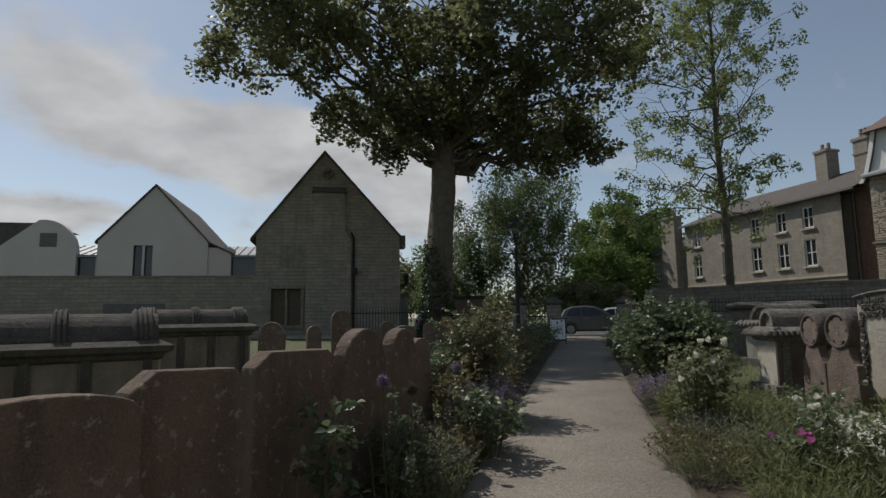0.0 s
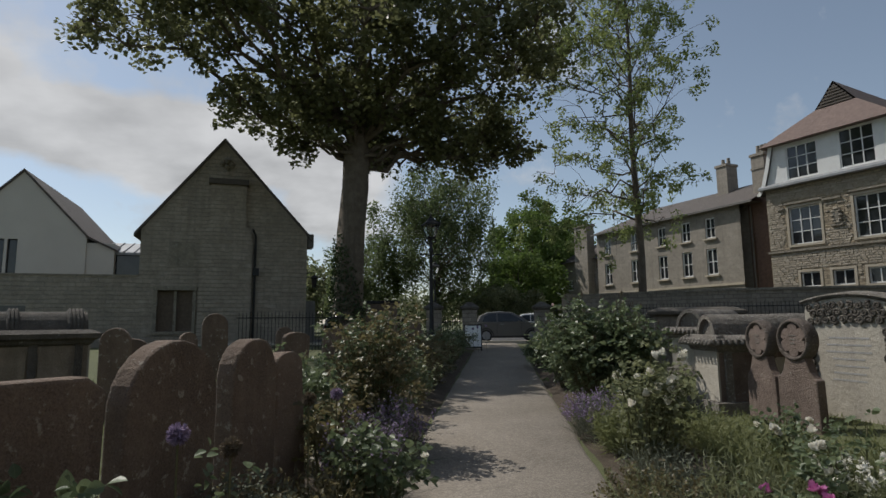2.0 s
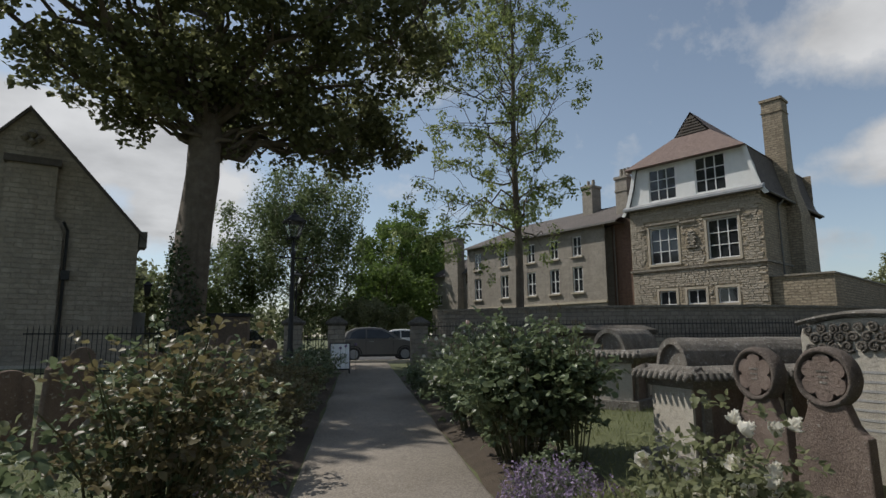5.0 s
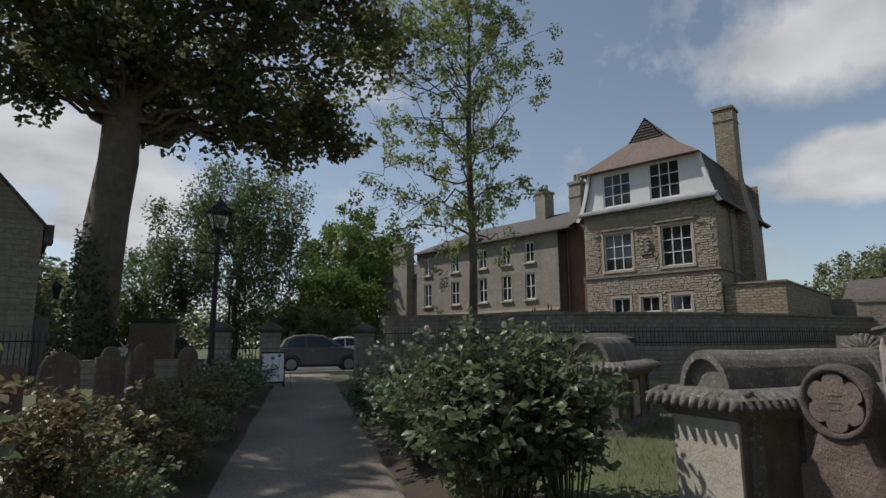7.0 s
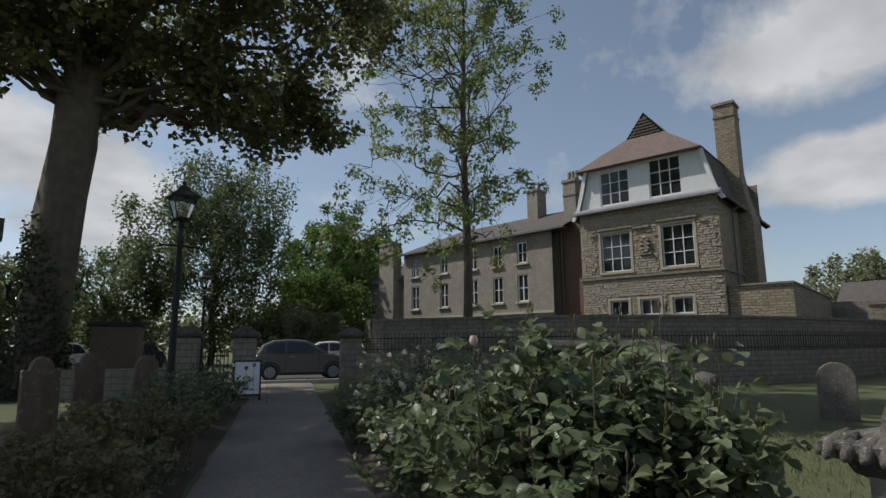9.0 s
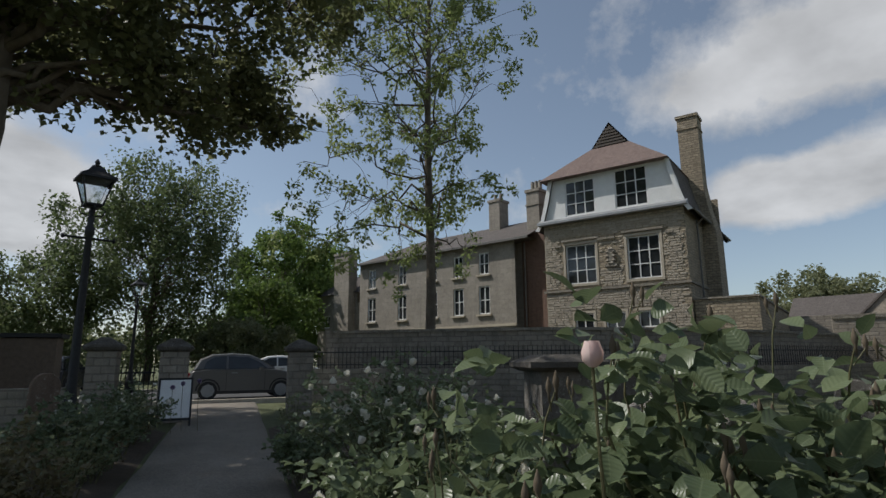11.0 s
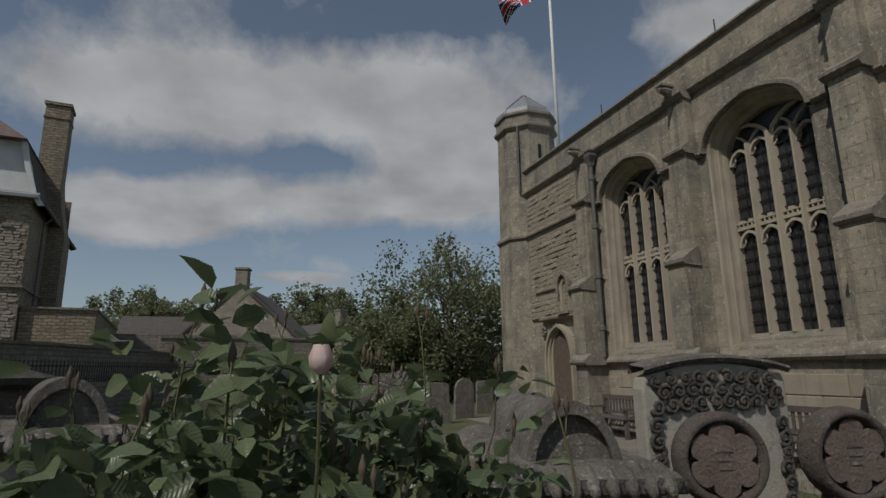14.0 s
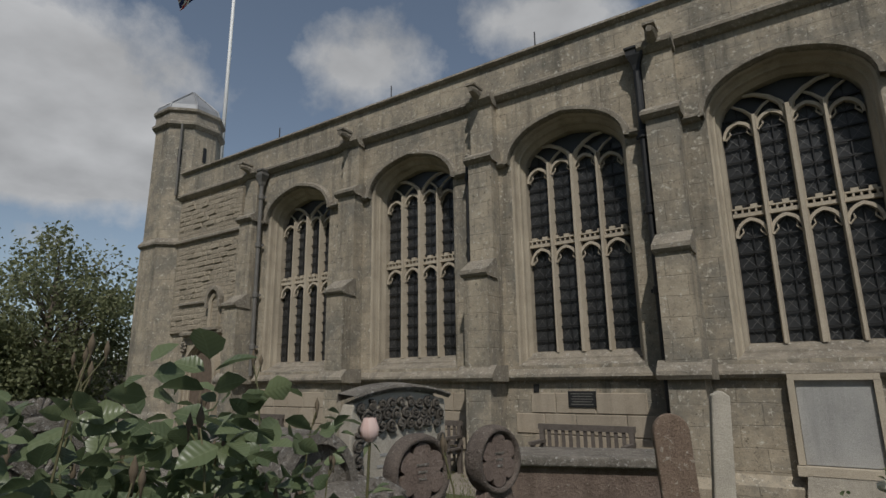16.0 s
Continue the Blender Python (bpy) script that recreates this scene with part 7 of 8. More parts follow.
def slab_stone(name, m, pts, thick, label, material="headstone", group="headstones beside the path", bevel=0.018):
    """A headstone cut to an outline of (x, z) points, facing -y."""
    g = Geo().prism(pts, -thick / 2, thick / 2, "y")
    ob = new(name, g.mesh(name, M[material]))
    ob.matrix_basis = m
    softened(ob, bevel)
    return tagged(ob, label, "headstone", group)


def rounded_top(w, h, kind="round", n=12):
    a = w / 2
    if kind == "round":
        return [(-a, -0.15), (a, -0.15), (a, h - a)] + [(a * math.cos(t), h - a + a * math.sin(t)) for t in np.linspace(0.1, math.pi - 0.1, n)] + [(-a, h - a)]
    if kind == "arch":
        r = a * 0.62
        return [(-a, -0.15), (a, -0.15), (a, h - 0.2), (r, h - 0.2)] + [(r * math.cos(t), h - 0.2 + 0.2 * math.sin(t)) for t in np.linspace(0.1, math.pi - 0.1, n)] + [(-r, h - 0.2), (-a, h - 0.2)]
    if kind == "low":
        return [(-a, -0.15), (a, -0.15), (a, h - 0.1)] + [(a * 0.98 * math.cos(t), h - 0.1 + 0.1 * math.sin(t)) for t in np.linspace(0.1, math.pi - 0.1, n)] + [(-a, h - 0.1)]
    return [(-a, -0.15), (a, -0.15), (a, h - 0.08), (a - 0.1, h - 0.01), (-a + 0.14, h), (-a, h - 0.1)]


# the row against the path: middle of the foot, width, height, shape, turn
ROW = [(-1.46, 2.12, 0.86, 1.2, "low", 47), (-1.10, 2.9, 0.74, 1.22, "shoulder", 52), (-0.62, 3.9, 0.86, 1.24, "shoulder", 53), (-0.10, 4.62, 0.66, 1.36, "round", 55),
       (0.32, 5.3, 0.5, 1.33, "round", 56), (0.62, 5.85, 0.4, 1.2, "low", 56), (-2.3, 1.2, 0.9, 1.1, "low", 47)]
for k, (x, y, w, h, s, rz) in enumerate(ROW):
    slab_stone("headstone", pose(x, y, land(x, y), random.uniform(-2, 2), random.uniform(-2, 2), rz), rounded_top(w, h, s), 0.14,
               {"low": "brown lichened headstone with a low curved top", "shoulder": "broad lichen-spotted headstone with cut shoulders", "round": "weathered headstone with a rounded top"}[s])
FAR = [(-0.22, 11.7, 0.42, 1.5, "round", 5), (-1.5, 10.5, 0.4, 1.3, "round", 0), (-0.9, 14.5, 0.4, 1.1, "round", 30), (0.5, 13.0, 0.55, 1.0, "round", 10), (3.0, 16.5, 0.6, 1.25, "round", 20), (3.9, 18.0, 0.55, 1.3, "arch", 20),
       (2.2, 14.6, 0.55, 1.15, "low", 20), (1.3, 18.5, 0.5, 1.1, "round", 10), (-1.8, 13.0, 0.6, 1.05, "low", 0), (4.9, 20.6, 0.6, 1.3, "arch", 20), (6.0, 21.0, 0.5, 1.2, "round", 15), (1.1, 12.0, 0.62, 1.15, "low", 40),
       (13.5, 13.2, 0.7, 0.8, "round", -40), (15.5, 8.5, 0.75, 1.1, "round", -80), (16.2, 7.4, 0.7, 1.15, "low", -80), (15.0, 10.5, 0.6, 1.0, "round", -70), (17.5, 9.0, 0.6, 1.0, "low", -80), (18.5, 6.0, 0.7, 1.1, "round", -85), (20.5, 8.0, 0.7, 1.0, "round", -80), (19.4, 4.7, 0.8, 1.1, "low", -75), (21.1, 3.4, 0.75, 1.2, "round", -70), (23.0, 2.0, 0.7, 1.1, "low", -75)]
for x, y, w, h, s, rz in FAR:
    slab_stone("headstone", pose(x, y, land(x, y), random.uniform(-3, 3), random.uniform(-3, 3), rz), rounded_top(w, h, s), 0.1, "old grey-brown headstone standing in the grass", "tomb" if x > 12 else "headstone", "headstones on the lawn")


def wheel_stone(x, y, rz, h, lean=0.0):
    """A sandstone marker whose head is a ring with a lobed flower inside."""
    t = thing("headstone", pose(x, y, land(x, y), lean, 0, rz), "red sandstone headstone with a ringed rosette head", "headstone", "ring-headed stones")
    R = 0.25
    zc = h - R
    sh = zc - 0.42
    body = part("slab", Geo().prism([(-0.3, -0.1), (0.3, -0.1), (0.29, sh - 0.02), (0.25, sh), (0.2, sh + 0.06), (0.14, sh + 0.22), (-0.14, sh + 0.22), (-0.2, sh + 0.06), (-0.25, sh), (-0.29, sh - 0.02)], -0.055, 0.055, "y"), M["tomb_red"], t)
    softened(body, 0.012)
    rings = []
    for k in range(33):
        a = 2 * math.pi * k / 32
        c, s = math.cos(a), math.sin(a)
        rings.append([((R - 0.032 + 0.034 * math.cos(b)) * c, 0.085 * math.sin(b), zc + (R - 0.032 + 0.034 * math.cos(b)) * s) for b in np.linspace(0, 2 * math.pi, 10, endpoint=False)])
    part("ring", Geo().loft(rings, True, False), M["tomb_ring"], t, "raised stone ring", smooth=True)
    part("disc", Geo().turned([(R - 0.03, -0.015), (R - 0.03, 0.015)], 32), M["tomb_ring"], t, m=pose(0, 0, zc, 90))
    pts = []
    for k in range(48):
        a = 2 * math.pi * k / 48
        pts.append(((0.14 + 0.05 * abs(math.cos(3 * a)) ** 0.5) * math.cos(a + 0.52), zc + (0.14 + 0.05 * abs(math.cos(3 * a)) ** 0.5) * math.sin(a + 0.52)))
    part("rosette", Geo().prism(pts, -0.062, 0.062, "y"), M["rosette"], t, "flat six-lobed rosette")
    # worn lettering, unreadable
    lt = Geo()
    for k in range(3):
        lt.box((0, -0.064, zc + 0.05 - 0.045 * k), (0.1 - 0.02 * k, 0.006, 0.014))
    part("worn_lettering", lt, M["tomb"], t)


wheel_stone(6.54, 6.76, -106, 1.215)
wheel_stone(6.34, 6.1, -100, 1.235)


def ornate_stone():
    m = pose(7.28, 6.13, land(7.2, 6.1), 0, 0, -94)
    t = thing("headstone", m, "broad grey headstone with a carved scrolled border", "headstone")
    w, h = 0.57, 1.37
    out = [(-w, -0.1), (w, -0.1), (w, h - 0.06), (w - 0.02, h)] + [(0.5 * u, h + 0.08 * (1 - u * u)) for u in np.linspace(1, -1, 9)] + [(-w + 0.02, h - 0.02), (-w, h - 0.1)]
    b = part("slab", Geo().prism(out, -0.07, 0.07, "y"), M["tomb_pale"], t)
    softened(b, 0.015)
    rng = np.random.default_rng(12)
    part("hood", Geo().loft([[(u * w * 1.02, y, h + 0.08 * (1 - u * u) + z) for u in np.linspace(-1, 1, 11)] for y, z in ((-0.1, 0.0), (-0.13, 0.03), (-0.12, 0.05), (0.08, 0.07), (0.09, 0.0))], False, False), M["tomb"], t, "projecting stone hood")
    places = []
    for row in range(3):
        for k in range(9):
            u = -0.88 + 1.76 * (k + 0.5 * (row % 2)) / 8.5
            places.append((u * (w - 0.03), h + 0.03 * (1 - u * u) - 0.05 - 0.085 * row))
    for k in range(9):
        for sx in (-1, 1):
            places.append((sx * (w - 0.075), h - 0.34 - 0.1 * k))
    for x, z in places:
        r = rng.uniform(0.042, 0.06)
        turns, way = rng.uniform(0, 6), rng.choice((-1, 1))
        curl = Geo().tube([(x + r * (1 - s * 0.78) * math.cos(turns + way * s * 8), -0.085 - 0.012 * s, z + r * (1 - s * 0.78) * math.sin(turns + way * s * 8)) for s in np.linspace(0, 1, 13)], [0.017 - 0.006 * s for s in np.linspace(0, 1, 13)], 6)
        curl.turned([(0.004, -0.022), (0.02, 0.0), (0.004, 0.022)], 7, (x, -0.09, z))
        part("scroll", curl, M["tomb_dark"], t, "dark carved scroll", smooth=True)
    lines = Geo()
    for k in range(7):
        lines.box((rng.uniform(-0.02, 0.02), -0.0715, h - 0.42 - 0.085 * k), (0.55 + rng.uniform(-0.15, 0.1), 0.004, 0.022))
    part("worn_lettering", lines, M["marble"], t)


ornate_stone()


def table_tomb():
    x, y = 7.05, 2.75
    t = thing("table_tomb", pose(x, y, land(x, y), 0, 0, 22), "low table tomb with a thick mossy slab", "tomb")
    s = part("slab", Geo().box((0, 0, 0.6), (2.0, 0.95, 0.13)), M["tomb"], t, "weathered slab with lichen spots")
    softened(s, 0.04, 3)
    part("plinth", Geo().box((0, 0, 0.26), (1.8, 0.78, 0.6)), M["tomb_red"], t)


table_tomb()
slab_stone("headstone", pose(5.63, 3.7, land(5.63, 3.7), 0, 3, 30), rounded_top(0.36, 1.22, "round"), 0.1, "narrow lichened headstone leaning beside the table tomb", "headstone", "stones by the church")
post = slab_stone("stone_post", pose(5.3, 3.6, land(5.3, 3.6), 0, -4, 30), [(-0.11, -0.1), (0.11, -0.1), (0.09, 1.42), (0.0, 1.47), (-0.09, 1.42)], 0.1, "thin grey stone post leaning near the church", "tomb_pale", "stones by the church")
post["category"] = "stone post"


# ---- benches and tablets at the church wall ----
def bench(x, length):
    z = land(x, 1.4)
    b = thing("bench", pose(x, 1.34 + (x - 7) * math.tan(radians(CH_TURN)), z, 0, 0, CH_TURN), "weathered slatted teak bench against the church wall", "bench", "benches by the church")
    h = length / 2
    leg = Geo().box((0, 0, 0.22), (0.07, 0.07, 0.44)).mesh("leg", M["bench_wood"])
    for sx in (-1, 1):
        part("leg", leg, None, b, m=pose(sx * (h - 0.06), 0.32, 0))
        part("back_post", Geo().box((sx * (h - 0.06), -0.06, 0.44), (0.07, 0.07, 0.88)), M["bench_wood"], b)
        part("armrest", Geo().box((sx * (h - 0.06), 0.14, 0.63), (0.08, 0.5, 0.05)).box((sx * (h - 0.06), 0.32, 0.53), (0.06, 0.06, 0.2)), M["bench_wood"], b)
    for k in range(5):
        part("seat_slat", Geo().box((0, 0.02 + k * 0.09, 0.44), (length, 0.075, 0.03)), M["bench_wood"], b)
    part("top_rail", Geo().box((0, -0.06, 0.85), (length, 0.05, 0.09)), M["bench_wood"], b)
    part("lower_rail", Geo().box((0, -0.06, 0.52), (length, 0.045, 0.06)), M["bench_wood"], b)
    sl = Geo().box((0, 0, 0), (0.055, 0.02, 0.27)).mesh("back_slat", M["bench_wood"])
    n = int(length / 0.115)
    for k in range(n):
        part("back_slat", sl, None, b, m=pose(-h + length * (k + 0.5) / n, -0.06, 0.68))


bench(7.62, 1.55)
bench(10.6, 1.5)
bench(15.2, 1.4)


def tablets():
    t = thing("memorial_tablet", CH @ pose(4.17, CH_Y, 1.27), "framed white marble tablet on the church wall", "tablet")
    part("panel", Geo().box((0, 0.05, 0), (0.72, 0.06, 0.92)), M["marble"], t)
    for x, z, w, h in ((0, 0.49, 0.86, 0.07), (-0.4, 0, 0.07, 0.92), (0.4, 0, 0.07, 0.92)):
        part("frame", Geo().box((x, 0.07, z), (w, 0.12, h)), M["mullion"], t)
    part("sill", Geo().box((0, 0.1, -0.52), (0.9, 0.2, 0.1)), M["mullion"], t)
    part("base", Geo().prism([(-0.42, -1.0), (0.42, -1.0), (0.36, -0.56), (-0.36, -0.56)], 0.02, 0.2, "y"), M["tomb_pale"], t)
    p = thing("plaque", CH @ pose(7.1, CH_Y, 1.49), "small dark bronze plaque with worn lines of text", "plaque")
    part("plate", Geo().box((0, 0.015, 0), (0.4, 0.03, 0.22)), M["iron"], p)
    ln = Geo()
    for k in range(5):
        ln.box((0, 0.032, 0.075 - k * 0.036), (0.32 - 0.04 * (k % 2), 0.004, 0.012))
    part("text_line", ln, M["lead_pipe"], p)
    for x, z in ((7.79, 1.64), (10.63, 1.67)):
        v = thing("vent", CH @ pose(x, CH_Y, z), "small square iron vent in the wall", "vent")
        part("grille", Geo().box((0, 0.01, 0), (0.08, 0.03, 0.12)), M["iron"], v)
    w = thing("ring_ornament", pose(8.7, 1.9, land(8.7, 1.9)), "small pale stone ring marker by the wall", "marker")
    rg = Geo()
    rg.loft([[((0.11 + 0.03 * math.cos(b)) * math.cos(a), 0.03 * math.sin(b), 0.62 + (0.11 + 0.03 * math.cos(b)) * math.sin(a)) for b in np.linspace(0, 2 * math.pi, 6, endpoint=False)] for a in np.linspace(0, 2 * math.pi, 17)], True, False)
    rg.box((0, 0, 0.62), (0.03, 0.03, 0.22)).box((0, 0, 0.62), (0.22, 0.03, 0.03))
    part("ring", rg, M["tomb_pale"], w, smooth=True)
    part("shaft", Geo().box((0, 0, 0.25), (0.1, 0.08, 0.52)), M["tomb_pale"], w)


tablets()


# ---- flag ----
def flag():
    f = thing("flag", pose(22.6, -1.28, 18.5, 0, 0, 62), "red, white and blue flag hanging from its pole", "flag")
    def cloth(u, v):
        return (0.05 + u * 2.1 - 0.25 * v * u, 0.3 * math.sin(u * 8 + v * 3) * (0.25 + u), -v * 1.0 * (1 - 0.4 * u) - u * 1.75 + 0.1 * math.sin(u * 9))
    n, k = 26, 18
    mats = [plain("flag blue", (0.02, 0.03, 0.12), (0.03, 0.045, 0.16), 5, 0.8, 0), plain("flag white", (0.6, 0.6, 0.6), (0.7, 0.7, 0.7), 5, 0.8, 0), plain("flag red", (0.35, 0.02, 0.03), (0.42, 0.03, 0.04), 5, 0.8, 0)]
    geos = [Geo(), Geo(), Geo()]
    for i in range(n):
        for j in range(k):
            u, v = (i + 0.5) / n, (j + 0.5) / k
            c = 0
            d1, d2 = abs(u - v), abs(u - (1 - v))
            if min(d1, d2) < 0.11:
                c = 1
            if min(d1, d2) < 0.04:
                c = 2
            if abs(u - 0.5) < 0.10 or abs(v - 0.5) < 0.17:
                c = 1
            if abs(u - 0.5) < 0.06 or abs(v - 0.5) < 0.1:
                c = 2
            q = [cloth(a / n, b / k) for a, b in ((i, j), (i + 1, j), (i + 1, j + 1), (i, j + 1))]
            geos[c].add(q, [(0, 1, 2, 3)])
    for g, mt, nm in zip(geos, mats, ("blue_field", "white_border", "red_cross")):
        part(nm, g, mt, f)


flag()


# ---- street lamp, sign, car ----
def street_lamp(x, y, top):
    z = land(x, y)
    l = thing("street_lamp", pose(x, y, z), "black cast-iron lamp post with a tapered glass lantern", "street lamp")
    H = top - z
    part("post", Geo().turned([(0.17, 0), (0.17, 0.5), (0.12, 0.62), (0.09, 0.9), (0.075, 1.0), (0.062, 2.4), (0.052, H - 1.35), (0.075, H - 1.3), (0.075, H - 1.2), (0.045, H - 1.15), (0.055, H - 1.02), (0.03, H - 0.98), (0.03, H - 0.85)], 14), M["iron"], l, smooth=True)
    part("ladder_bar", Geo().tube([(-0.36, 0, H - 1.38), (0.36, 0, H - 1.38)], 0.02, 8).turned([(0.01, -0.04), (0.035, 0), (0.01, 0.04)], 8, (-0.37, 0, H - 1.38)).turned([(0.01, -0.04), (0.035, 0), (0.01, 0.04)], 8, (0.37, 0, H - 1.38)), M["iron"], l)
    sc = Geo()
    for a in (0, 90, 180, 270):
        c, s = math.cos(radians(a)), math.sin(radians(a))
        sc.tube([(0.03 * c, 0.03 * s, H - 1.0), (0.16 * c, 0.16 * s, H - 0.97), (0.2 * c, 0.2 * s, H - 0.88), (0.12 * c, 0.12 * s, H - 0.84)], 0.012, 6)
    part("scroll", sc, M["iron"], l)
    def sq(r, z):
        return [(a * r, b * r, z) for a, b in ((-1, -1), (1, -1), (1, 1), (-1, 1))]
    zb, zt = H - 0.82, H - 0.36
    part("lantern_base", Geo().loft([sq(0.1, zb - 0.03), sq(0.13, zb), sq(0.13, zb + 0.03)]), M["iron"], l)
    fr = Geo()
    for a, b in ((-1, -1), (1, -1), (1, 1), (-1, 1)):
        fr.tube([(a * 0.12, b * 0.12, zb), (a * 0.235, b * 0.235, zt)], 0.014, 5)
    part("lantern_frame", fr, M["iron"], l)
    mt, nt, bs = nodes_of("lantern glass")
    bs.inputs["Base Color"].default_value = (0.75, 0.77, 0.76, 1)
    bs.inputs["Transmission Weight"].default_value = 0.95
    bs.inputs["IOR"].default_value = 1.06
    bs.inputs["Roughness"].default_value = 0.12
    for a in range(4):
        c = Matrix.Rotation(math.pi / 2 * a, 3, "Z")
        g = Geo().add([c @ Vector(p) for p in ((-0.115, -0.115, zb + 0.03), (0.115, -0.115, zb + 0.03), (0.225, -0.225, zt), (-0.225, -0.225, zt))], [(0, 1, 2, 3)])
        part("lantern_pane", g, mt, l)
    part("lantern_roof", Geo().loft([sq(0.275, zt - 0.02), sq(0.275, zt + 0.02), sq(0.12, zt + 0.14), sq(0.1, zt + 0.2), sq(0.06, zt + 0.22)]), M["iron"], l)
    part("finial", Geo().turned([(0.06, zt + 0.2), (0.08, zt + 0.24), (0.03, zt + 0.27), (0.045, zt + 0.31), (0.01, zt + 0.37)], 10), M["iron"], l)
    return l


street_lamp(6.06, 19.15, 5.17)
copy_thing(bpy.data.objects["street_lamp"], pose(11.2, 34.5, 0.5))["label"] = "second black lamp post across the street"


def sign_board():
    s = thing("sign_board", pose(8.5, 21.55, land(8.5, 21.5), 0, 0, -20), "white A-board sign with a black frame by the gate", "sign")
    for sg in (-1, 1):
        m = Matrix.Translation((0, 0, 1.0)) @ Matrix.Rotation(radians(14 * sg), 4, "X")
        part("board", Geo().box((0, 0.0, -0.42), (0.6, 0.02, 0.82)), M["white_paint"], s, m=m)
        fr = Geo().box((0, 0, 0), (0.68, 0.035, 0.04)).box((0, 0, -0.86), (0.68, 0.035, 0.04)).box((-0.32, 0, -0.49), (0.04, 0.035, 1.02)).box((0.32, 0, -0.49), (0.04, 0.035, 1.02))
        part("frame", fr, M["iron"], s, m=m)


sign_board()


def small_car(m, paint, label):
    """A small rounded three-door hatchback, nose to +x, wheels on z = 0."""
    c = thing("car", m, label, "car")
    prof_low = [(-1.72, 0.32), (-1.78, 0.5), (-1.76, 0.72), (-1.66, 0.92), (-1.2, 0.97), (0.55, 0.98), (1.2, 0.93), (1.55, 0.82), (1.74, 0.62), (1.78, 0.42), (1.68, 0.26), (0.0, 0.2), (-1.6, 0.22)]
    rings = []
    for y, s, dz in ((-0.80, 0.955, 0.03), (-0.76, 0.99, 0.0), (-0.5, 1.0, 0.01), (0, 1.01, 0.02), (0.5, 1.0, 0.01), (0.76, 0.99, 0.0), (0.80, 0.955, 0.03)):
        rings.append([(x * s, y, z if z < 0.4 else z * (1 - (0.03 if abs(y) > 0.78 else 0)) + dz) for x, z in prof_low])
    body = part("body", Geo().loft(rings), paint, c, smooth=False)
    softened(body, 0.05, 3)
    roof = [(-1.62, 0.95), (-1.42, 1.3), (-1.05, 1.46), (-0.4, 1.5), (0.15, 1.46), (0.5, 1.3), (1.0, 0.97)]
    cab = Geo().loft([[(x * s, y * (1 - 0.22 * (z - 0.95) / 0.55), 0.95 + (z - 0.95) * k) for x, z in roof] for y, s, k in ((-0.74, 0.985, 0.97), (-0.5, 1, 1.0), (0, 1.0, 1.02), (0.5, 1, 1.0), (0.74, 0.985, 0.97))])
    cb = part("cabin", cab, paint, c)
    softened(cb, 0.04, 3)
    for s in (-1, 1):
        for pts in ([(-1.32, 0.99), (-1.22, 1.24), (-0.98, 1.37), (-0.62, 1.4), (-0.62, 0.99)], [(-0.55, 0.99), (-0.55, 1.4), (0.08, 1.37), (0.4, 1.23), (0.72, 0.99)]):
            g = Geo().add([(x, s * (0.757 - 0.165 * (z - 0.95) / 0.55), z) for x, z in pts], [tuple(range(len(pts)))])
            part("side_window", g, M["glass"], c)
        part("door_handle", Geo().box((-0.35, s * 0.815, 0.86), (0.2, 0.03, 0.03)), M["lead"], c)
        part("wing_mirror", Geo().box((0.5, s * 0.86, 0.99), (0.12, 0.14, 0.11)), paint, c)
        part("headlight", Geo().turned([(0.02, 0), (0.1, 0.02), (0.11, 0.05)], 12), M["lead"], c, m=pose(1.68, s * 0.55, 0.68, 0, 90, 0))
        part("tail_light", Geo().box((-1.73, s * 0.62, 0.76), (0.06, 0.14, 0.2)), M["tail_red"], c, "red tail light")
        part("door_seam", Geo().box((-0.6, s * 0.803, 0.62), (0.012, 0.01, 0.62)).box((0.62, s * 0.803, 0.6), (0.012, 0.01, 0.6)), M["iron"], c)
        part("sill", Geo().box((0, s * 0.79, 0.24), (2.0, 0.06, 0.1)), M["iron"], c)
        for x in (-1.15, 1.15):
            wh = part("wheel", Geo().turned([(0.1, -0.09), (0.27, -0.1), (0.3, -0.06), (0.3, 0.06), (0.27, 0.1), (0.1, 0.09)], 24), M["tyre"], c, m=pose(x, s * 0.735, 0.3, 90))
            rim = Geo().turned([(0.2, -0.105), (0.2, 0.105)], 20)
            for k in range(8):
                a = 2 * math.pi * k / 8
                rim.box((0.11 * math.cos(a), 0.11 * math.sin(a), 0), (0.2, 0.035, 0.225), math.degrees(a))
            part("rim", rim, M["lead"], wh, "silver spoked rim")
            part("wheel_arch", Geo().loft([[((0.33 + e) * math.cos(a) + x, s * (0.8 + y), 0.3 + (0.33 + e) * math.sin(a)) for e, y in ((0, 0.0), (0.05, 0.0), (0.05, 0.012), (0, 0.012))] for a in np.linspace(0.0, math.pi, 13)]), M["iron"], c)
    ws = Geo().add([(0.56, -0.56, 1.29), (0.56, 0.56, 1.29), (1.0, 0.68, 0.99), (1.0, -0.68, 0.99)], [(0, 1, 2, 3)])
    part("windscreen", ws, M["glass"], c)
    return c


M["tyre"] = plain("tyre rubber", (0.012, 0.012, 0.012), (0.025, 0.025, 0.025), 20, 0.9, 0.2)
M["tail_red"] = plain("red lamp plastic", (0.25, 0.01, 0.01), (0.35, 0.02, 0.02), 8, 0.3, 0)
M["car_grey"] = plain("grey car paint", (0.105, 0.10, 0.095), (0.12, 0.116, 0.11), 1.0, 0.32, 0, 0.15)
M["car_white"] = plain("white car paint", (0.6, 0.6, 0.6), (0.68, 0.68, 0.68), 1.0, 0.3, 0)
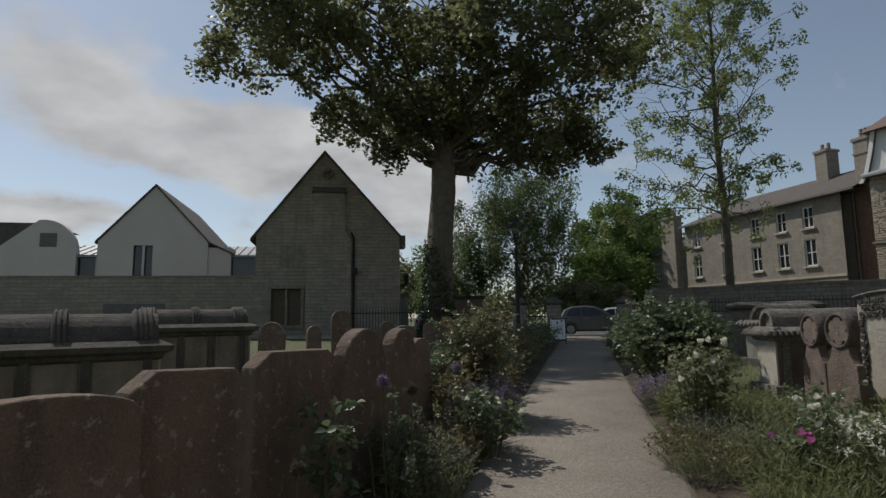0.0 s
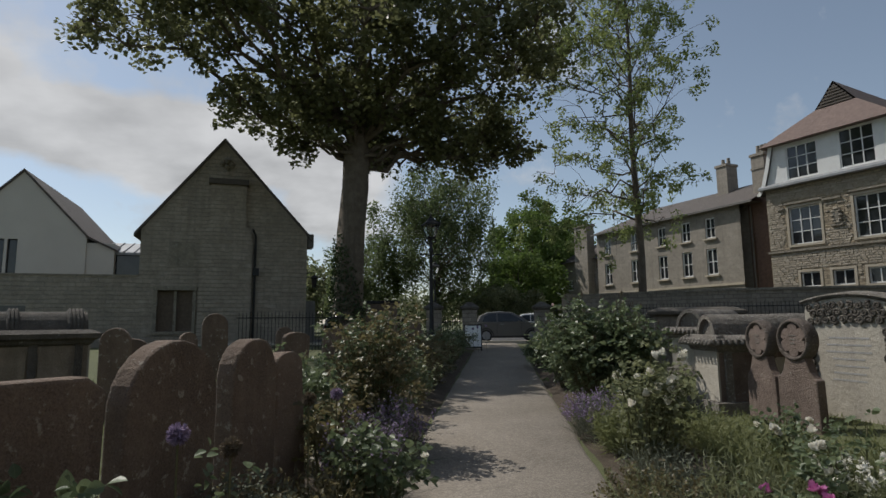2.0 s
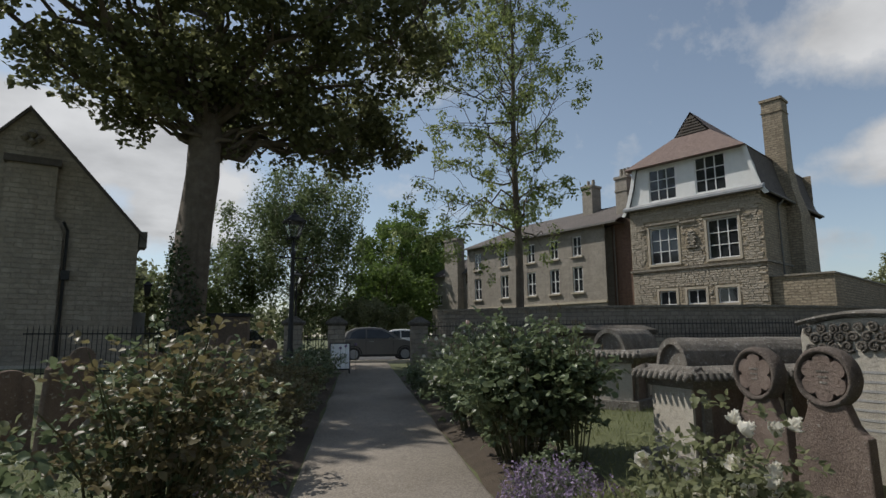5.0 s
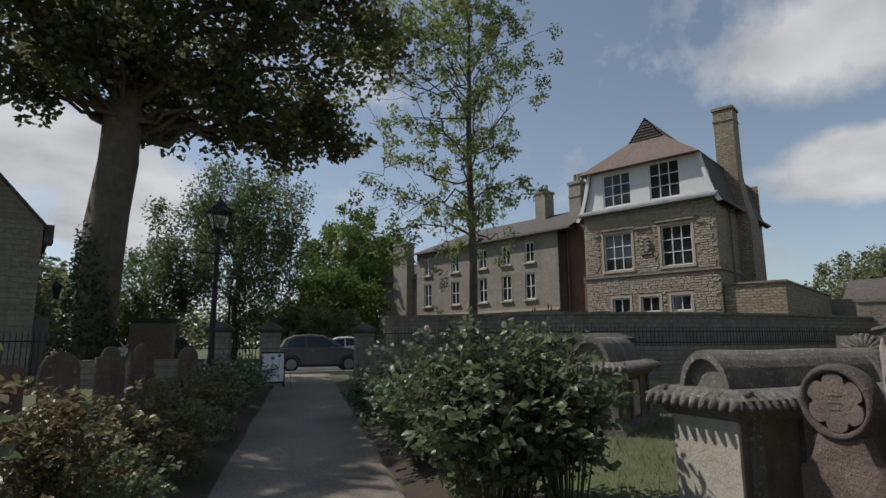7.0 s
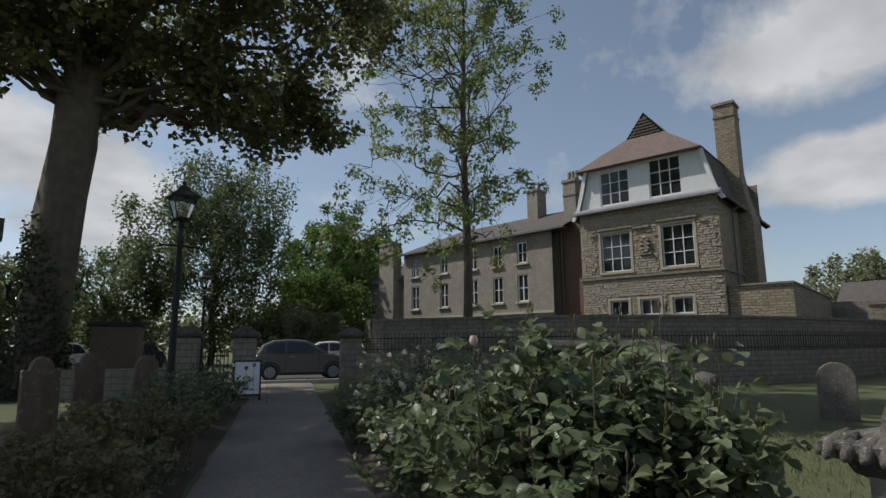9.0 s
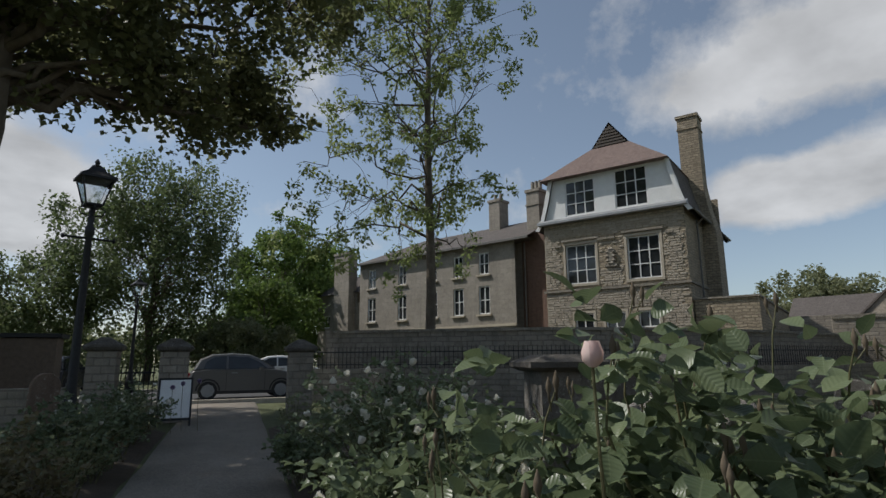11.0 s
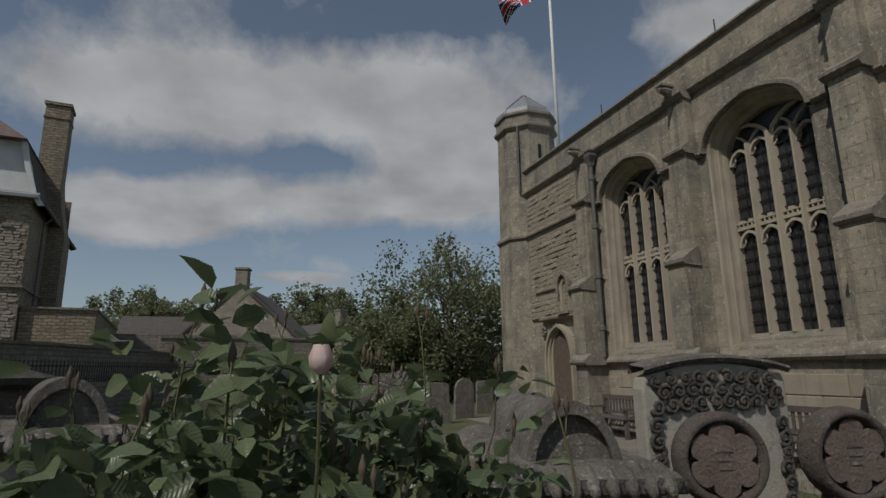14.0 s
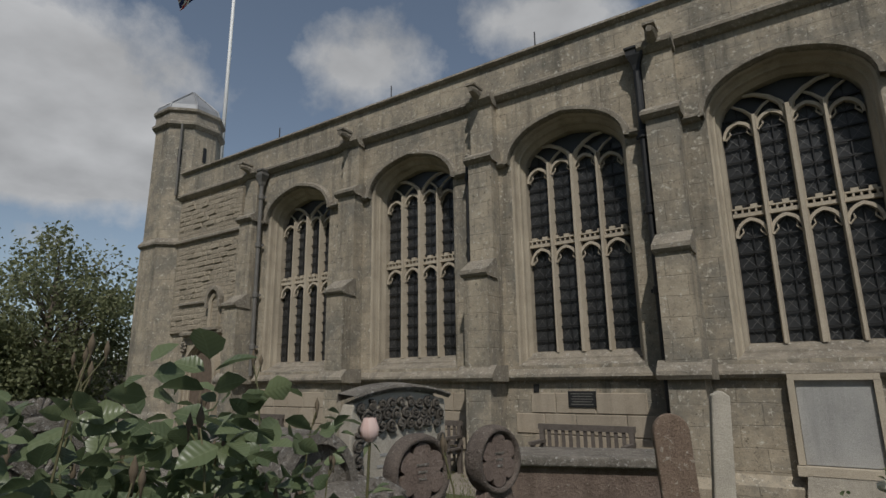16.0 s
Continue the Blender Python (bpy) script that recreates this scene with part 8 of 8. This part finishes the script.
M["car_dark"] = plain("dark car paint", (0.02, 0.022, 0.03), (0.03, 0.032, 0.04), 1.0, 0.25, 0)
small_car(pose(12.85, 27.6, 0.52, 0, 0, -20), M["car_grey"], "small grey hatchback parked across the gate")
small_car(pose(18.4, 34.5, 0.52, 0, 0, -24), M["car_white"], "white car parked across the street")
small_car(pose(9.0, 36.5, 0.52, 0, 0, 60), M["car_dark"], "dark car parked in the car park")
small_car(pose(6.2, 38.0, 0.52, 0, 0, 60), M["car_white"], "pale car parked in the car park")


# ---- beyond the lawn: cottage, roofs, ruined gateway ----
def cottages():
    def gable(x, y, rz, w, ze, za, depth, label, chim=True, mat="chapel"):
        c = thing("cottage", pose(x, y, 0, 0, 0, rz), label, "cottage")
        part("wall", Geo().prism([(-w, 0), (w, 0), (w, ze), (0, za), (-w, ze)], 0, depth, "y"), M[mat], c)
        r = Geo()
        for s in (-1, 1):
            r.loft([[(s * (w + 0.3), q, ze - 0.25), (0, q, za + 0.12), (0, q, za - 0.05), (s * (w + 0.3), q, ze - 0.42)] for q in (-0.15, depth + 0.2)])
        part("roof", r, M["slate"], c)
        if chim:
            part("chimney", Geo().box((0, 0.5, za + 0.4), (0.9, 0.9, 1.6)).box((0, 0.5, za + 1.25), (1.05, 1.05, 0.15)), M["dressed"], c)
        return c
    c = gable(49.5, 11.9, -102, 4.6, 4.2, 8.4, 12, "stone cottage with a steep gable and chimney")
    for x in (-1.6, 1.4):
        casement(c, x - 0.5, x + 0.5, 2.8, 3.6, -0.03, 3, 2, M["white_paint"], 0.05)
    gable(62, 2.5, -60, 4.0, 4.0, 6.6, 12, "low slate-roofed cottage behind", True)
    gable(60, -4.0, -85, 3.6, 4.2, 7.0, 10, "small stone cottage with slate roof", True)
    gable(66, 9.5, 0, 4.0, 4.2, 7.2, 14, "long slate-roofed range behind the cottage", True)
    w = tagged(part("wall_lawn", Geo().box((37.5, 6.5, 1.75), (0.5, 17, 3.5), 14), M["yard_wall"]), "rough stone wall at the end of the lawn", "wall", kind="structure")
    part("coping", Geo().box((37.5, 6.5, 3.55), (0.62, 17, 0.1), 14), M["dressed"], w)
    # ruined gateway with broken top
    g = thing("ruined_gateway", pose(33.0, 4.0, 0, 0, 0, -85), "pale ruined stone gateway with a broken top", "gateway")
    part("left_jamb", Geo().box((-1.5, 0, 1.6), (1.6, 0.6, 3.2)), M["tomb_pale"], g)
    part("right_jamb", Geo().box((1.2, 0, 1.3), (0.9, 0.6, 2.6)), M["tomb_pale"], g)
    part("lintel", Geo().box((-0.2, 0, 2.9), (2.6, 0.6, 0.6)).box((-1.2, 0, 3.5), (0.5, 0.5, 0.9)).box((0.3, 0, 3.4), (0.4, 0.5, 0.7)), M["tomb_pale"], g)


cottages()
# dark notice hut by the old tree
hut = thing("notice_hut", pose(7.6, 33.5, 0.5, 0, 0, -20), "dark timber kiosk with a flat roof", "kiosk")
part("wall", Geo().box((0, 0, 1.1), (1.7, 1.2, 2.0)), M["wood_door"], hut)
part("roof", Geo().box((0, 0, 2.2), (2.0, 1.5, 0.14)), M["iron"], hut)


def far_shed():
    sh = thing("shed", pose(38.5, -4.5, 0.1), "low stone shed with a flat white-edged roof beyond the trees", "shed")
    part("wall", Geo().box((0, 0, 1.5), (3.0, 9.5, 3.0)), M["yard_wall"], sh)
    part("roof", Geo().box((0, 0, 3.06), (3.5, 10.0, 0.1)), M["white_paint"], sh, "flat roof with a white edge")


far_shed()


# ---- dressed blocks of the church's lower wall ----
def wall_blocks():
    church = bpy.data.objects["church"]
    sizes = [(0.46, 0.285), (0.58, 0.285), (0.7, 0.285), (0.38, 0.285)]
    meshes = []
    for w, h in sizes:
        g = Geo().loft([[(a * (w / 2 - e), y, b * (h / 2 - e)) for a, b in ((-1, -1), (1, -1), (1, 1), (-1, 1))] for e, y in ((0.004, -0.02), (0.004, 0.006), (0.012, 0.012))])
        meshes.append(g.mesh("block", M["block"]))
    rng = np.random.default_rng(4)
    gaps = [(c - 0.24, c + 0.24) for c in BUTTRESSES] + [(3.7, 4.65)]
    for k in range(4):
        x, z = CH_X0 + 0.1 + 0.2 * (k % 2), 0.71 + 0.145 + 0.29 * k
        if z > 1.6:
            break
        while x < 14.6:
            i = int(rng.integers(0, 4))
            w = sizes[i][0]
            if not any(a < x + w and x < b for a, b in gaps):
                part("block", meshes[i], None, church, m=pose(x + w / 2, CH_Y + 0.002 + rng.uniform(0, 0.004), z))
            x += w + 0.006


M["block"] = weathered("church wall block", stone(0.27, 0.22, 0.15), stone(0.36, 0.29, 0.2), stone(0.43, 0.36, 0.26), stone(0.45, 0.42, 0.34), 0.68, 1.2, 0.92, 0.5, 0.55)
wall_blocks()


def rubble_material(name, dark, mid, pale):
    """Field stones: each one of its own tone, rough and pitted."""
    mt, nt, bs = nodes_of(name)
    pos = position(nt)
    info = nt.nodes.new("ShaderNodeObjectInfo")
    geo = nt.nodes.new("ShaderNodeNewGeometry")
    add = nt.nodes.new("ShaderNodeMath")
    nt.links.new(info.outputs["Random"], add.inputs[0]); nt.links.new(geo.outputs["Random Per Island"], add.inputs[1])
    fr = nt.nodes.new("ShaderNodeMath"); fr.operation = "FRACT"
    nt.links.new(add.outputs[0], fr.inputs[0])
    col = ramp_of(nt, fr.outputs[0], [(0.0, dark), (0.3, mid), (0.75, mid), (1.0, pale)])
    n = noise_of(nt, pos, 9, 6, 0.7)
    f = noise_of(nt, pos, 60, 4, 0.7)
    col = mixed(nt, 0.4, col, ramp_of(nt, n, [(0.32, tuple(v * 0.5 for v in dark)), (0.7, pale)]))
    col = mixed(nt, 0.3, col, ramp_of(nt, f, [(0.3, tuple(v * 0.5 for v in dark)), (0.7, pale)]))
    nt.links.new(col, bs.inputs["Base Color"])
    bs.inputs["Roughness"].default_value = 0.95
    bumped(nt, bs, f, 1.0, 0.01, bumped(nt, bs, n, 1.0, 0.03))
    return mt


M["rubble_stone"] = rubble_material("field stone of the house", stone(0.25, 0.205, 0.145), stone(0.40, 0.335, 0.24), stone(0.55, 0.47, 0.345))
M["church_stone"] = rubble_material("field stone of the church", stone(0.24, 0.20, 0.135), stone(0.36, 0.30, 0.205), stone(0.47, 0.39, 0.27))


def stone_geo(w, h, proud, rng, geo=None, at=(0, 0, 0)):
    """One roughly squared stone, facing -y, with a cushioned face."""
    g = Geo() if geo is None else geo
    j = [(rng.uniform(-0.02, 0.02) * w / 0.3, rng.uniform(-0.014, 0.014)) for _ in range(4)]
    rings = []
    for e, y in ((0.004, 0.02), (0.006, -proud * 0.6), (0.028, -proud)):
        rings.append([(at[0] + a * (w / 2 - e) + dx, at[1] + y, at[2] + b * (h / 2 - e * 0.8) + dz) for (a, b), (dx, dz) in zip(((-1, -1), (1, -1), (1, 1), (-1, 1)), j)])
    g.loft(rings)
    return g


def rubble_face(parent, x0, x1, z0, z1, gaps, row, widths, material, seed, base=None, limit=290):
    """Lays stones course by course over a wall face, leaving the openings free."""
    rng = np.random.default_rng(seed)
    base = Matrix.Identity(4) if base is None else base
    shapes = [(w, stone_geo(w, row * 0.93, rng.uniform(0.02, 0.045), rng).mesh("stone", M[material])) for w in widths for _ in range(2)]
    rest = Geo()
    n, z, joined = 0, z0 + row / 2, 0
    while z < z1 - row * 0.4:
        x = x0 + rng.uniform(0, 0.02)
        while x < x1 - 0.12:
            w, me = shapes[int(rng.integers(0, len(shapes)))]
            if x + w > x1:
                break
            if not any(a < x + w and x < b and c < z + row / 2 and z - row / 2 < d for a, b, c, d in gaps):
                if n < limit:
                    part("stone", me, None, parent, m=base @ pose(x + w / 2, 0, z + rng.uniform(-0.008, 0.008)))
                    n += 1
                else:
                    stone_geo(w, row * 0.93, rng.uniform(0.02, 0.045), rng, rest, (x + w / 2, 0, z))
                    joined += 1
            x += w + 0.012
        z += row
    if joined:
        ob = part("rubble_facing", rest, M[material], parent)
        ob.matrix_basis = base
        tagged(ob, kind="stuff")


def house_stones():
    house = [o for o in bpy.data.objects if o.name.startswith("house") and "rubble-stone" in o.get("label", "")][0]
    openings = [(1.32, 3.17, 6.02, 8.35), (4.98, 6.76, 6.02, 8.42), (1.73, 2.85, 3.39, 4.3), (3.53, 4.67, 3.39, 4.3), (5.35, 6.46, 3.39, 4.3)]
    gaps = [(a - 0.15, b + 0.15, c - 0.15, d + 0.15) for a, b, c, d in openings]
    gaps += [(1.1, 3.45, 8.52, 8.72), (4.7, 7.05, 8.6, 8.8), (3.3, 4.4, 8.4, 8.6), (3.65, 4.5, 6.8, 8.0), (-1, 9, 5.58, 5.74)]
    rubble_face(house, 0.02, 8.1, 2.4, 9.4, gaps, 0.14, (0.2, 0.28, 0.36, 0.46), "rubble_stone", 31)


def church_stones():
    church = bpy.data.objects["church"]
    turned_round = pose(33.5, CH_Y + 0.05, 0, 0, 0, 180)
    def span(x0, x1, z0, z1):
        return (33.5 - x1, 33.5 - x0, z0, z1)
    gaps = [span(15.3, 16.0, 2.95, 4.0), span(14.6, 17.8, 5.08, 5.36), span(15.9, 17.15, 3.5, 3.72)]
    rubble_face(church, 33.5 - 17.42, 33.5 - 14.98, 2.98, 6.3, gaps, 0.125, (0.18, 0.24, 0.3), "church_stone", 32, turned_round)


house_stones()
church_stones()
